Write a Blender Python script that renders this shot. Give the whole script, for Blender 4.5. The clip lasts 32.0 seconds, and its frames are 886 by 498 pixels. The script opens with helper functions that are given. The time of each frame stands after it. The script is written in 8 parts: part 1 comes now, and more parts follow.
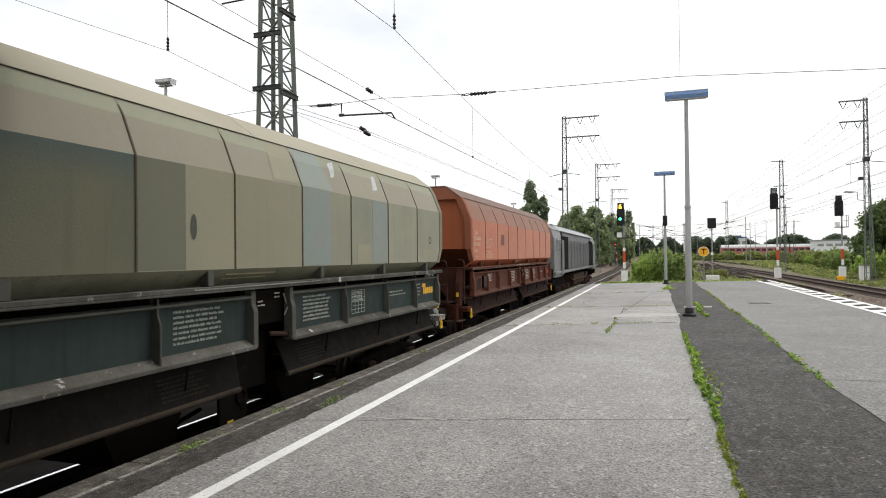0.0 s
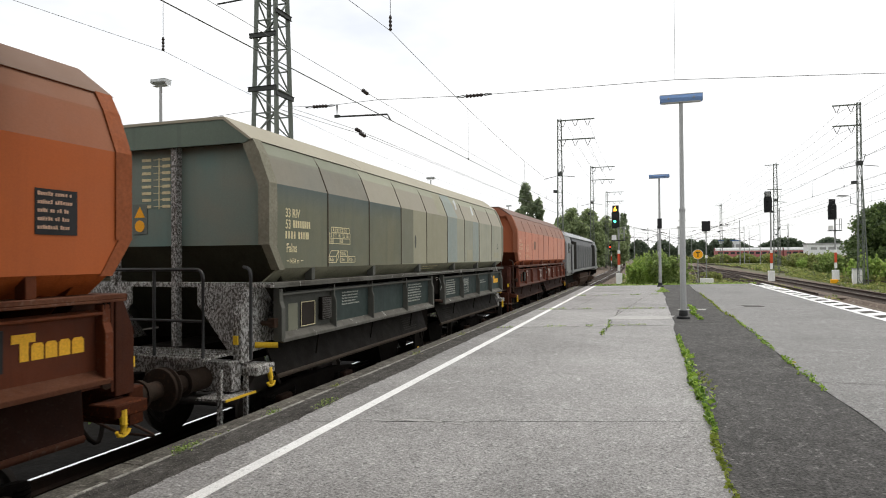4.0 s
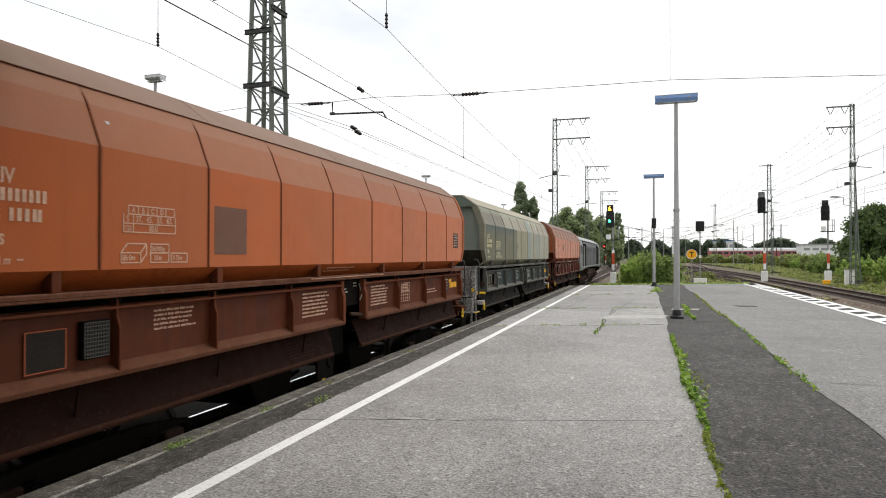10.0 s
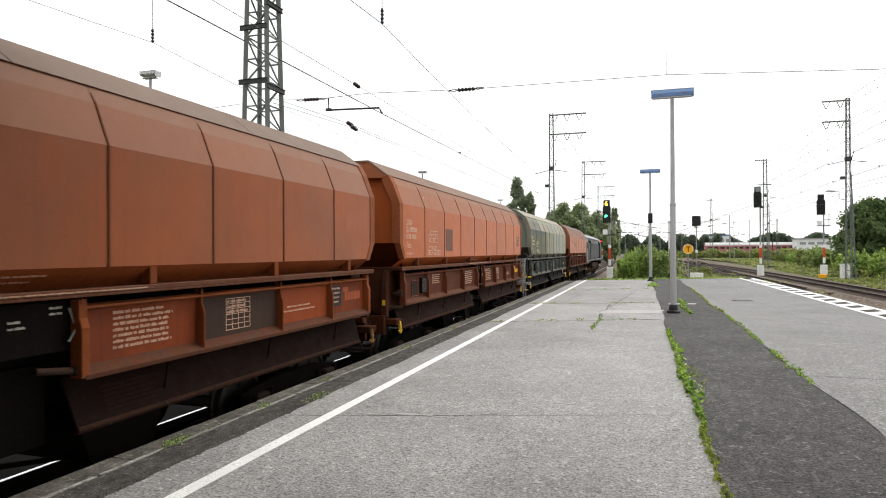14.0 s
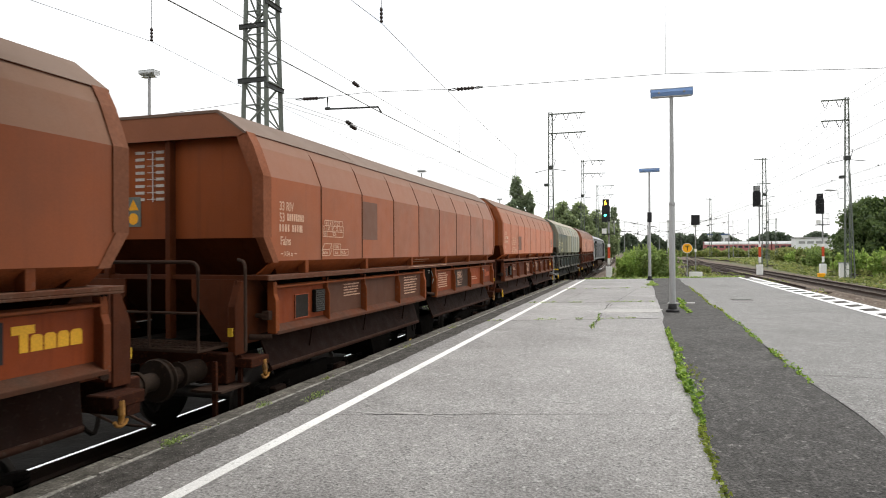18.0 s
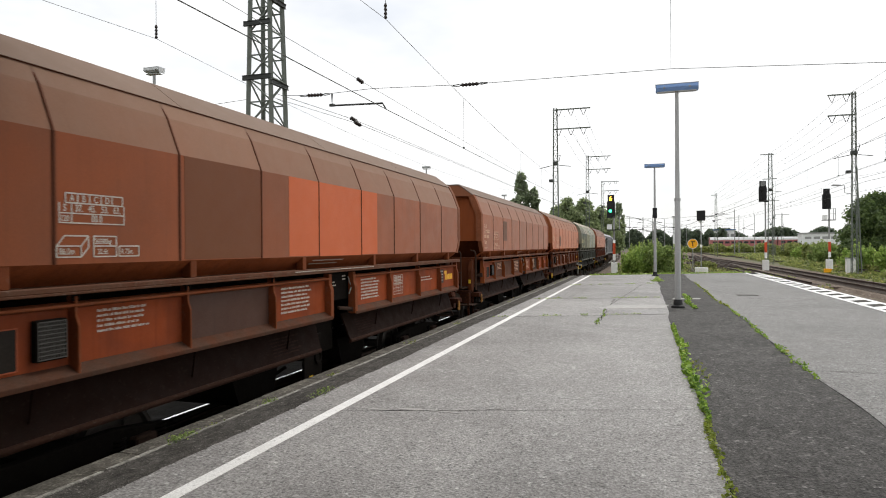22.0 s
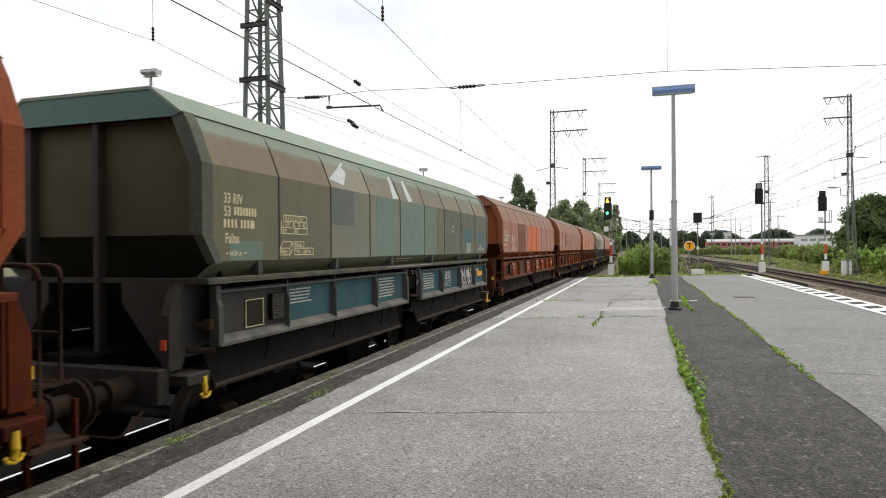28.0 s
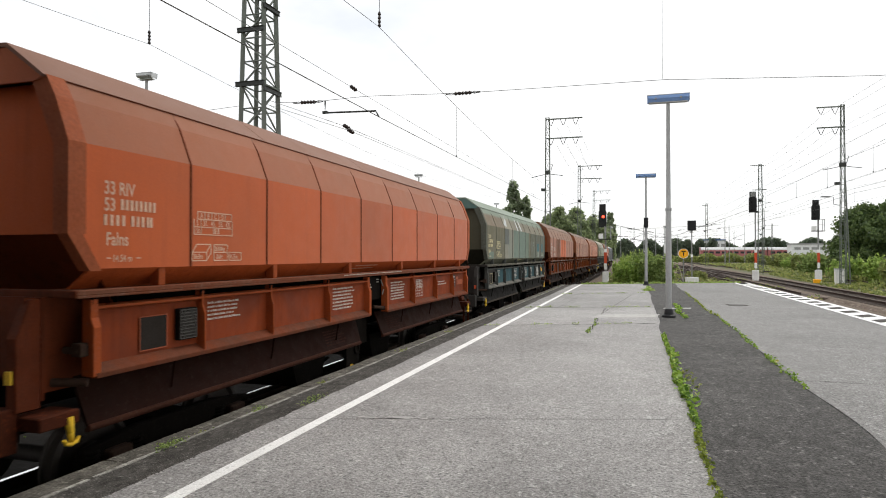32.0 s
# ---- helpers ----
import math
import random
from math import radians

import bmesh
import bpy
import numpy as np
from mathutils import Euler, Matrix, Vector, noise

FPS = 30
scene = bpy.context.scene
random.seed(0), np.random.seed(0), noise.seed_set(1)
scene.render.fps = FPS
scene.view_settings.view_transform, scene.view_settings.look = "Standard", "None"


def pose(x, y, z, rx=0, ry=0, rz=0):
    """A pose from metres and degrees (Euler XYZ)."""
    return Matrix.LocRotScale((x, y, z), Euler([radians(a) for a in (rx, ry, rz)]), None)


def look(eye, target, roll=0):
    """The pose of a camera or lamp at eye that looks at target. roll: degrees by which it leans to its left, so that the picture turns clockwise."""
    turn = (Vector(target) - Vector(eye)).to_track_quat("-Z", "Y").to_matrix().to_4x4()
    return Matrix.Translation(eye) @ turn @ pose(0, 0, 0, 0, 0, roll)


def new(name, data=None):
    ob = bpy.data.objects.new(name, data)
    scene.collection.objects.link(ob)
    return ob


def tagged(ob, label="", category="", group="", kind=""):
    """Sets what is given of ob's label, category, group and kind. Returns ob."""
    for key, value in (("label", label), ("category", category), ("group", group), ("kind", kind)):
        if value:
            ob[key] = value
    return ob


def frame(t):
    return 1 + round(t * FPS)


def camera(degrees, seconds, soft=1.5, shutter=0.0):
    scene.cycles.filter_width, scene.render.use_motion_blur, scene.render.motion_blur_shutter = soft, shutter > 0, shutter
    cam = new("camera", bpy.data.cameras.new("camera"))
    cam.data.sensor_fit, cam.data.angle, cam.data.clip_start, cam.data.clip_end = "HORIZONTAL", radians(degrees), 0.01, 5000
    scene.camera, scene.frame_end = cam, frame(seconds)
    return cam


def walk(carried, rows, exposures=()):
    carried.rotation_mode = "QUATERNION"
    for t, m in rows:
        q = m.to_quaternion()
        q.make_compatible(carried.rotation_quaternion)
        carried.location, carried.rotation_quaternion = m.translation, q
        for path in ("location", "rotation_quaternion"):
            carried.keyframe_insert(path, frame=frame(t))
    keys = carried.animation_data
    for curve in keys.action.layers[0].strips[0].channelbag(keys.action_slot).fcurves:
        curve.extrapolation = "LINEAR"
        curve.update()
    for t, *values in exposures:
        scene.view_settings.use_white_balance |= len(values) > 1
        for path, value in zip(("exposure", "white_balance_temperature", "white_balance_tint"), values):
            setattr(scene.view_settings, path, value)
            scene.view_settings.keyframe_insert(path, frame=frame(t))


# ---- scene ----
import functools

# ---- camera: held by hand at one spot on the platform ----
EYE = (0.0, 0.0, 1.63)
cam = camera(69.5, 32.0, soft=1.0, shutter=0.25)
# seconds, turn to the left of the track, upward tilt, roll (degrees)
HOLD = [
    (0.0, 18.477, 0.641, -0.643), (0.5, 18.408, 0.477, -0.605), (1.0, 18.346, 0.344, -0.563), (1.5, 18.272, 0.249, -0.536),
    (2.0, 18.236, 0.325, -0.515), (2.5, 18.239, 0.646, -0.5), (3.0, 18.209, 0.711, -0.461), (3.5, 18.115, 0.8, -0.409),
    (5.5, 17.921, 0.633, -0.402), (6.0, 17.923, 0.547, -0.339), (6.5, 17.776, 0.58, -0.356), (7.0, 17.744, 0.483, -0.47),
    (7.5, 17.707, 0.516, -0.321), (8.0, 17.676, 0.474, -0.333), (8.5, 17.664, 0.483, -0.222), (9.0, 17.678, 0.467, -0.167),
    (9.5, 17.675, 0.509, -0.095), (10.0, 17.557, 0.638, -0.029), (10.5, 17.373, 0.743, -0.091), (11.0, 17.175, 0.593, -0.296),
    (11.5, 17.213, 0.487, -0.297), (12.0, 17.199, 0.361, -0.424), (12.5, 17.227, 0.187, -0.288), (13.0, 17.273, 0.144, -0.324),
    (13.5, 17.27, 0.176, -0.288), (14.0, 17.276, 0.259, -0.276), (14.5, 17.31, 0.259, -0.271), (16.5, 17.067, -0.265, -0.273),
    (17.0, 17.07, -0.18, -0.225), (17.5, 17.123, -0.019, -0.283), (18.0, 17.208, 0.179, -0.284), (18.5, 17.276, 0.441, -0.286),
    (19.0, 17.55, 0.598, -0.249), (19.5, 17.809, 0.591, -0.107), (20.0, 17.954, 0.398, -0.194), (20.5, 17.897, 0.263, -0.3),
    (21.0, 17.827, 0.065, -0.37), (21.5, 17.735, -0.025, -0.295), (22.0, 17.641, -0.156, -0.417), (22.5, 17.605, -0.246, -0.473),
    (23.0, 17.476, -0.369, -0.487), (23.5, 17.307, -0.45, -0.563), (24.0, 17.262, -0.396, -0.382), (24.5, 17.288, -0.483, -0.449),
    (25.0, 17.276, -0.494, -0.422), (25.5, 17.475, -0.436, -0.457), (27.5, 17.48, -0.037, -0.491), (28.0, 17.379, 0.03, -0.431),
    (28.5, 17.338, 0.034, -0.377), (29.0, 17.306, 0.154, -0.324), (29.5, 17.217, 0.414, -0.226), (30.0, 17.259, 0.523, -0.141),
    (30.5, 17.288, 0.425, -0.045), (31.0, 17.219, 0.391, -0.169), (31.5, 17.11, 0.409, -0.026), (32.0, 16.916, 0.558, 0.002)]


def held(yaw, pitch, roll):
    a, b = radians(yaw), radians(pitch)
    way = Vector((-math.sin(a) * math.cos(b), math.cos(a) * math.cos(b), math.sin(b)))
    return look(EYE, Vector(EYE) + way, roll)


# the picture brightens a little between the twelfth and the nineteenth second
LIGHTER = [(0, 0.40), (10.5, 0.40), (12.0, 0.60), (14.5, 0.60), (17.5, 0.60), (19.0, 0.62), (20.3, 0.42), (22.0, 0.36), (26.0, 0.38), (32.0, 0.42)]
walk(cam, [(t, held(a, b, c)) for t, a, b, c in HOLD], exposures=LIGHTER)

# how far the train has come: seconds, place of the fifth wagon's rear corner along the track
TRAIN = [
    (0.0, -42.257), (0.5, -41.517), (1.0, -40.767), (1.5, -40.008), (2.0, -39.237), (2.5, -38.454), (3.0, -37.656), (3.5, -36.844),
    (4.0, -36.017), (4.5, -35.175), (5.0, -34.321), (5.5, -33.456), (6.0, -32.580), (6.5, -31.697), (7.0, -30.809), (7.5, -29.915),
    (8.0, -29.017), (8.5, -28.112), (9.0, -27.197), (9.5, -26.266), (10.0, -25.316), (10.5, -24.346), (11.0, -23.355), (11.5, -22.345),
    (12.0, -21.318), (12.5, -20.276), (13.0, -19.220), (13.5, -18.148), (14.0, -17.061), (14.5, -15.960), (15.0, -14.845), (15.5, -13.718),
    (16.0, -12.578), (16.5, -11.427), (17.0, -10.264), (17.5, -9.089), (18.0, -7.901), (18.5, -6.699), (19.0, -5.479), (19.5, -4.239),
    (20.0, -2.978), (20.5, -1.696), (21.0, -0.393), (21.5, 0.930), (22.0, 2.273), (22.5, 3.635), (23.0, 5.016), (23.5, 6.416),
    (24.0, 7.835), (24.5, 9.274), (25.0, 10.731), (25.5, 12.204), (26.0, 13.693), (26.5, 15.197), (27.0, 16.716), (27.5, 18.250),
    (28.0, 19.801), (28.5, 21.369), (29.0, 22.954), (29.5, 24.554), (30.0, 26.163), (30.5, 27.777), (31.0, 29.393), (31.5, 31.007),
    (32.0, 32.619),
]

# ---- world and sun: a bright, thinly clouded sky ----
world = bpy.data.worlds.new("sky")
scene.world = world
world.use_nodes = True
wn, wl = world.node_tree.nodes, world.node_tree.links
wn.clear()
w_out, w_bg = wn.new("ShaderNodeOutputWorld"), wn.new("ShaderNodeBackground")
w_sky, w_mix, w_noise, w_ramp, w_co = (wn.new("ShaderNodeTexSky"), wn.new("ShaderNodeMix"), wn.new("ShaderNodeTexNoise"),
                                       wn.new("ShaderNodeValToRGB"), wn.new("ShaderNodeTexCoord"))
w_map, w_gain = wn.new("ShaderNodeMapping"), wn.new("ShaderNodeMix")
w_sky.sky_type, w_sky.sun_disc = "NISHITA", False
w_sky.sun_elevation, w_sky.sun_rotation = radians(52), radians(50)
w_sky.air_density, w_sky.dust_density = 1.0, 2.0
w_map.inputs["Scale"].default_value = (1.0, 1.0, 2.6)
w_noise.inputs["Scale"].default_value, w_noise.inputs["Detail"].default_value = 2.1, 5.0
w_noise.inputs["Roughness"].default_value = 0.55
w_ramp.color_ramp.elements[0].position, w_ramp.color_ramp.elements[1].position = 0.30, 0.50
w_ramp.color_ramp.elements[0].color = (0.68, 0.68, 0.68, 1)
w_gain.data_type = "RGBA"
w_gain.blend_type = "MULTIPLY"
w_gain.inputs["Factor"].default_value = 1.0
w_gain.inputs[7].default_value = (0.11, 0.11, 0.11, 1)
w_mix.data_type = "RGBA"
w_mix.inputs[7].default_value = (0.86, 0.865, 0.87, 1)
wl.new(w_co.outputs["Generated"], w_map.inputs["Vector"])
wl.new(w_map.outputs["Vector"], w_noise.inputs["Vector"])
wl.new(w_noise.outputs["Fac"], w_ramp.inputs["Fac"])
wl.new(w_ramp.outputs["Color"], w_mix.inputs["Factor"])
wl.new(w_sky.outputs["Color"], w_gain.inputs[6])
wl.new(w_gain.outputs[2], w_mix.inputs[6])
wl.new(w_mix.outputs[2], w_bg.inputs["Color"])
wl.new(w_bg.outputs["Background"], w_out.inputs["Surface"])
w_bg.inputs["Strength"].default_value = 1.0

sun = new("sun", bpy.data.lights.new("sun", "SUN"))
sun.data.energy, sun.data.angle, sun.data.color = 1.5, radians(24), (1.0, 0.96, 0.90)
sun.matrix_basis = look((16, 26, 60), (0, 0, 0))
scene.view_settings.exposure = 0.40

# ---- materials ----


def nodes_of(name):
    m = bpy.data.materials.new(name)
    m.use_nodes = True
    return m, m.node_tree.nodes, m.node_tree.links, m.node_tree.nodes["Principled BSDF"]


def rgba(c, k=1.0):
    return (c[0] * k, c[1] * k, c[2] * k, 1)


def surface(name, base, second=None, third=None, rough=0.7, metal=0.0, scale=1.0, streak=0.0, grain=60.0, bump=0.15,
            vary=0.15, stain=0.5, fleck=0.0, contrast=0.16, spec=0.3, mottle=0.0, dusty=0.0, dust=(0.9, 0.86, 0.80), fade=None, coarse=0.0, seam=None, blotch=(), peel=None, pits=0.0):
    """A worn surface: a base colour, broad stains of a second one, grain, flecks of a third one, and fine relief."""
    m, n, l, b = nodes_of(name)
    second = second or tuple(c * 0.6 for c in base)
    third = third or tuple(min(1, c * 1.5) for c in base)
    co, info = n.new("ShaderNodeTexCoord"), n.new("ShaderNodeObjectInfo")
    shift = n.new("ShaderNodeVectorMath")
    shift.operation = "MULTIPLY_ADD"
    l.new(info.outputs["Random"], shift.inputs[0])
    shift.inputs[1].default_value = (31.0, 17.0, 9.0)
    l.new(co.outputs["Object"], shift.inputs[2])
    place = shift.outputs[0]

    def noise_at(size, detail, stretch=None, rough_=0.6):
        t = n.new("ShaderNodeTexNoise")
        t.inputs["Scale"].default_value, t.inputs["Detail"].default_value = size, detail
        t.inputs["Roughness"].default_value = rough_
        if stretch:
            mp = n.new("ShaderNodeMapping")
            mp.inputs["Scale"].default_value = stretch
            l.new(place, mp.inputs["Vector"])
            l.new(mp.outputs["Vector"], t.inputs["Vector"])
        else:
            l.new(place, t.inputs["Vector"])
        return t.outputs["Fac"]

    def ramp(src, lo, hi, top=1.0):
        r = n.new("ShaderNodeMapRange")
        r.inputs["From Min"].default_value, r.inputs["From Max"].default_value = lo, hi
        r.inputs["To Max"].default_value = top
        l.new(src, r.inputs["Value"])
        return r.outputs["Result"]

    def mix(fac, a, c):
        x = n.new("ShaderNodeMix")
        x.data_type = "RGBA"
        for s, v in ((0, fac), (6, a), (7, c)):
            if hasattr(v, "is_output"):
                l.new(v, x.inputs[s])
            else:
                x.inputs[s].default_value = v
        return x.outputs[2]

    col = mix(ramp(noise_at(0.9 * scale, 5), 0.35, 0.72, stain), rgba(base), rgba(second))
    if streak:
        col = mix(ramp(noise_at(3.0 * scale, 4, (3.0, 3.0, 0.16)), 0.52, 0.78, streak), col, rgba(second, 0.7))
    if fade:
        # worn or dusted towards a colour between two places along an axis, with an uneven front
        axis, wave = (fade + ("Y", 26.0))[3:5]
        sep, add_ = n.new("ShaderNodeSeparateXYZ"), n.new("ShaderNodeMath")
        l.new(co.outputs["Object"], sep.inputs["Vector"])
        add_.operation = "MULTIPLY_ADD"
        l.new(noise_at(0.8, 6), add_.inputs[0])
        add_.inputs[1].default_value = wave
        l.new(sep.outputs[axis], add_.inputs[2])
        col = mix(ramp(add_.outputs[0], fade[0] + wave / 2, fade[1] + wave / 2, 0.85), col, rgba(fade[2]))
    for tone, size, amount, shift_ in blotch:
        # soft-edged areas of another paint
        mp = n.new("ShaderNodeMapping")
        mp.inputs["Location"].default_value = (0, shift_, shift_ * 0.7)
        mp.inputs["Scale"].default_value = (1.0, 1.0, 0.8)
        l.new(place, mp.inputs["Vector"])
        t = n.new("ShaderNodeTexNoise")
        t.inputs["Scale"].default_value, t.inputs["Detail"].default_value = size, 3
        l.new(mp.outputs["Vector"], t.inputs["Vector"])
        col = mix(ramp(t.outputs["Fac"], 0.48, 0.66, amount), col, rgba(tone))
    if seam:
        # dirt and rust gathered along welded seams at an even pitch
        first, pitch, half_w, tone, amount = seam
        sep2 = n.new("ShaderNodeSeparateXYZ")
        l.new(co.outputs["Object"], sep2.inputs["Vector"])
        steps = [("SUBTRACT", first - pitch / 2), ("FLOORED_MODULO", pitch), ("SUBTRACT", pitch / 2), ("ABSOLUTE", 0.0)]
        src = sep2.outputs["Y"]
        for op, val in steps:
            mt = n.new("ShaderNodeMath")
            mt.operation = op
            l.new(src, mt.inputs[0])
            mt.inputs[1].default_value = val
            src = mt.outputs[0]
        wob = n.new("ShaderNodeMath")
        wob.operation = "MULTIPLY_ADD"
        l.new(noise_at(5.0, 4, (1.0, 1.0, 0.35)), wob.inputs[0])
        wob.inputs[1].default_value = half_w * 1.6
        l.new(src, wob.inputs[2])
        col = mix(ramp(wob.outputs[0], half_w * 2.0, half_w * 0.8, amount), col, rgba(tone))
    if peel:
        # hard-edged flakes where the paint has come away or survived: tone, size, threshold, amount
        tone, size, edge, amount = peel
        col = mix(ramp(noise_at(size, 9, (1.0, 1.0, 0.45), 0.72), edge, edge + 0.05, amount), col, rgba(tone))
    fine = noise_at(grain, 3)
    if fleck:
        col = mix(ramp(noise_at(grain * 0.4, 2), 0.58, 0.70, fleck), col, rgba(third))
    if pits:
        col = mix(ramp(noise_at(grain * 0.62, 2, (1.0, 1.03, 1.0)), 0.42, 0.33, pits), col, rgba(second, 0.45))
    if mottle:
        col = mix(ramp(noise_at(7.0, 7, (1.0, 0.45, 1.0), 0.75), 0.42, 0.70, mottle), col, rgba(second, 0.75))
    hsv = n.new("ShaderNodeHueSaturation")
    l.new(col, hsv.inputs["Color"])
    add = n.new("ShaderNodeMath")
    add.operation = "MULTIPLY_ADD"
    l.new(info.outputs["Random"], add.inputs[0])
    add.inputs[1].default_value, add.inputs[2].default_value = vary, 1.0 - vary / 2
    mul = n.new("ShaderNodeMath")
    mul.operation = "MULTIPLY"
    l.new(add.outputs[0], mul.inputs[0])
    l.new(ramp_to(n, l, fine, 0.3, 0.7, 1 - contrast, 1 + contrast), mul.inputs[1])
    value = mul.outputs[0]
    if coarse:
        more = n.new("ShaderNodeMath")
        more.operation = "MULTIPLY"
        l.new(value, more.inputs[0])
        l.new(ramp_to(n, l, noise_at(15.0, 4, (1.0, 0.5, 1.0), 0.75), 0.3, 0.7, 1 - coarse, 1 + coarse), more.inputs[1])
        value = more.outputs[0]
    l.new(value, hsv.inputs["Value"])
    l.new(hsv.outputs["Color"], b.inputs["Base Color"])
    l.new(ramp_to(n, l, noise_at(4 * scale, 4), 0.3, 0.7, max(0.05, rough - 0.1), min(1, rough + 0.1)), b.inputs["Roughness"])
    b.inputs["Metallic"].default_value = metal
    b.inputs["Specular IOR Level"].default_value = spec
    if dusty:
        b.inputs["Sheen Weight"].default_value, b.inputs["Sheen Roughness"].default_value = dusty, 0.45
        b.inputs["Sheen Tint"].default_value = rgba(dust)
    if bump:
        bp = n.new("ShaderNodeBump")
        bp.inputs["Strength"].default_value, bp.inputs["Distance"].default_value = bump, 0.01
        l.new(fine, bp.inputs["Height"])
        l.new(bp.outputs["Normal"], b.inputs["Normal"])
    return m


def ramp_to(n, l, src, lo, hi, a, c):
    r = n.new("ShaderNodeMapRange")
    r.inputs["From Min"].default_value, r.inputs["From Max"].default_value = lo, hi
    r.inputs["To Min"].default_value, r.inputs["To Max"].default_value = a, c
    l.new(src, r.inputs["Value"])
    return r.outputs["Result"]


def glow(name, colour, strength):
    m, n, l, b = nodes_of(name)
    b.inputs["Base Color"].default_value = rgba(colour, 0.3)
    b.inputs["Emission Color"].default_value = rgba(colour)
    b.inputs["Emission Strength"].default_value = strength
    return m


def leafy(name, a, c, dry=None):
    """Leaves: two greens and a dry tone, broken leaf by leaf; a little light comes through."""
    m, n, l, b = nodes_of(name)
    geo_ = n.new("ShaderNodeNewGeometry")
    r = n.new("ShaderNodeValToRGB")
    r.color_ramp.elements[0].color, r.color_ramp.elements[1].color = rgba(a), rgba(c)
    if dry:
        e = r.color_ramp.elements.new(0.93)
        e.color = rgba(c)
        r.color_ramp.elements[2].color = rgba(dry)
    l.new(geo_.outputs["Random Per Island"], r.inputs["Fac"])
    l.new(r.outputs["Color"], b.inputs["Base Color"])
    b.inputs["Roughness"].default_value = 0.55
    thin = n.new("ShaderNodeBsdfTranslucent")
    l.new(r.outputs["Color"], thin.inputs["Color"])
    mx = n.new("ShaderNodeMixShader")
    mx.inputs["Fac"].default_value = 0.45
    l.new(b.outputs["BSDF"], mx.inputs[1])
    l.new(thin.outputs["BSDF"], mx.inputs[2])
    l.new(mx.outputs["Shader"], n["Material Output"].inputs["Surface"])
    return m


ASPHALT = surface("asphalt", (0.264, 0.257, 0.25), (0.195, 0.19, 0.184), (0.46, 0.45, 0.44), 0.8, scale=0.5, grain=46, bump=1.0, vary=0.05, fleck=0.6, pits=0.8, contrast=0.5, spec=0.5, mottle=0.3, coarse=0.18, blotch=(((0.165, 0.16, 0.156), 0.45, 0.5, 3.0), ((0.36, 0.355, 0.345), 0.8, 0.35, 8.0)))
ASPHALT_LIGHT = surface("pale_asphalt", (0.31, 0.302, 0.294), (0.25, 0.243, 0.236), (0.46, 0.45, 0.44), 0.8, scale=0.5, grain=46, bump=1.0, vary=0.05, fleck=0.6, pits=0.8, contrast=0.5, spec=0.5, mottle=0.3, coarse=0.18, blotch=(((0.165, 0.16, 0.156), 0.45, 0.5, 3.0), ((0.36, 0.355, 0.345), 0.8, 0.35, 8.0)))
ASPHALT_OUTER = surface("outer_asphalt", (0.19, 0.186, 0.18), (0.145, 0.141, 0.136), (0.38, 0.39, 0.38), 0.8, scale=0.5, grain=46, bump=1.0, vary=0.05, fleck=0.55, pits=0.8, contrast=0.5, spec=0.5, mottle=0.3, coarse=0.18, blotch=(((0.13, 0.127, 0.123), 0.45, 0.5, 6.0),))
ASPHALT_OLD = surface("old_asphalt", (0.086, 0.083, 0.079), (0.048, 0.046, 0.044), (0.25, 0.24, 0.23), 0.95, scale=1.1, grain=42, bump=1.0, vary=0.06, stain=0.9, fleck=0.55, contrast=0.7, spec=0.3, mottle=0.9, coarse=0.3, pits=0.7)
ASPHALT_PALE = surface("pale_concrete", (0.38, 0.372, 0.36), (0.27, 0.262, 0.25), None, 0.9, scale=1.5, grain=60, bump=0.4, contrast=0.25, mottle=0.4)
EDGE_TAR = surface("edge_asphalt", (0.088, 0.083, 0.076), (0.044, 0.041, 0.037), (0.26, 0.25, 0.23), 0.95, coarse=0.5, scale=2.2, grain=90, bump=1.0, stain=0.9, fleck=0.6, contrast=0.5, spec=0.1, mottle=0.4)
EDGE_LINE = surface("worn_edge_line", (0.40, 0.385, 0.35), (0.13, 0.125, 0.11), (0.6, 0.59, 0.56), 0.9, scale=9, grain=50, stain=1.0, bump=0.6, fleck=0.4, contrast=0.4, mottle=0.8)
COPING = surface("coping_concrete", (0.135, 0.125, 0.108), (0.045, 0.042, 0.035), (0.33, 0.31, 0.27), 0.95, coarse=0.4, scale=2.5, grain=50, bump=0.8, vary=0.25, stain=0.8, fleck=0.5, contrast=0.45, spec=0.1, mottle=0.5)
GRIT = surface("loose_grit", (0.15, 0.142, 0.128), (0.07, 0.066, 0.058), None, 0.95, scale=40, stain=0.9)
CONCRETE_WALL = surface("dirty_concrete", (0.12, 0.11, 0.10), (0.06, 0.055, 0.05), None, 0.95, streak=0.6, bump=0.4)
LINE_WHITE = surface("line_paint", (0.80, 0.80, 0.79), (0.60, 0.595, 0.58), (0.30, 0.30, 0.29), 0.8, scale=2, grain=70, bump=0.2, vary=0.04, fleck=0.55, mottle=0.25)
CRACK = surface("crack_dirt", (0.03, 0.027, 0.024), None, None, 0.95, spec=0.05)
BALLAST = surface("ballast", (0.15, 0.118, 0.095), (0.08, 0.06, 0.047), (0.36, 0.33, 0.30), 0.95, scale=0.3, grain=9, bump=1.0, vary=0, fleck=0.7, contrast=0.6, spec=0.1, mottle=0.5)
EARTH = surface("trackside_earth", (0.115, 0.11, 0.062), (0.07, 0.085, 0.035), (0.18, 0.16, 0.10), 0.95, scale=0.12, grain=6, bump=1.0, vary=0, fleck=0.4)
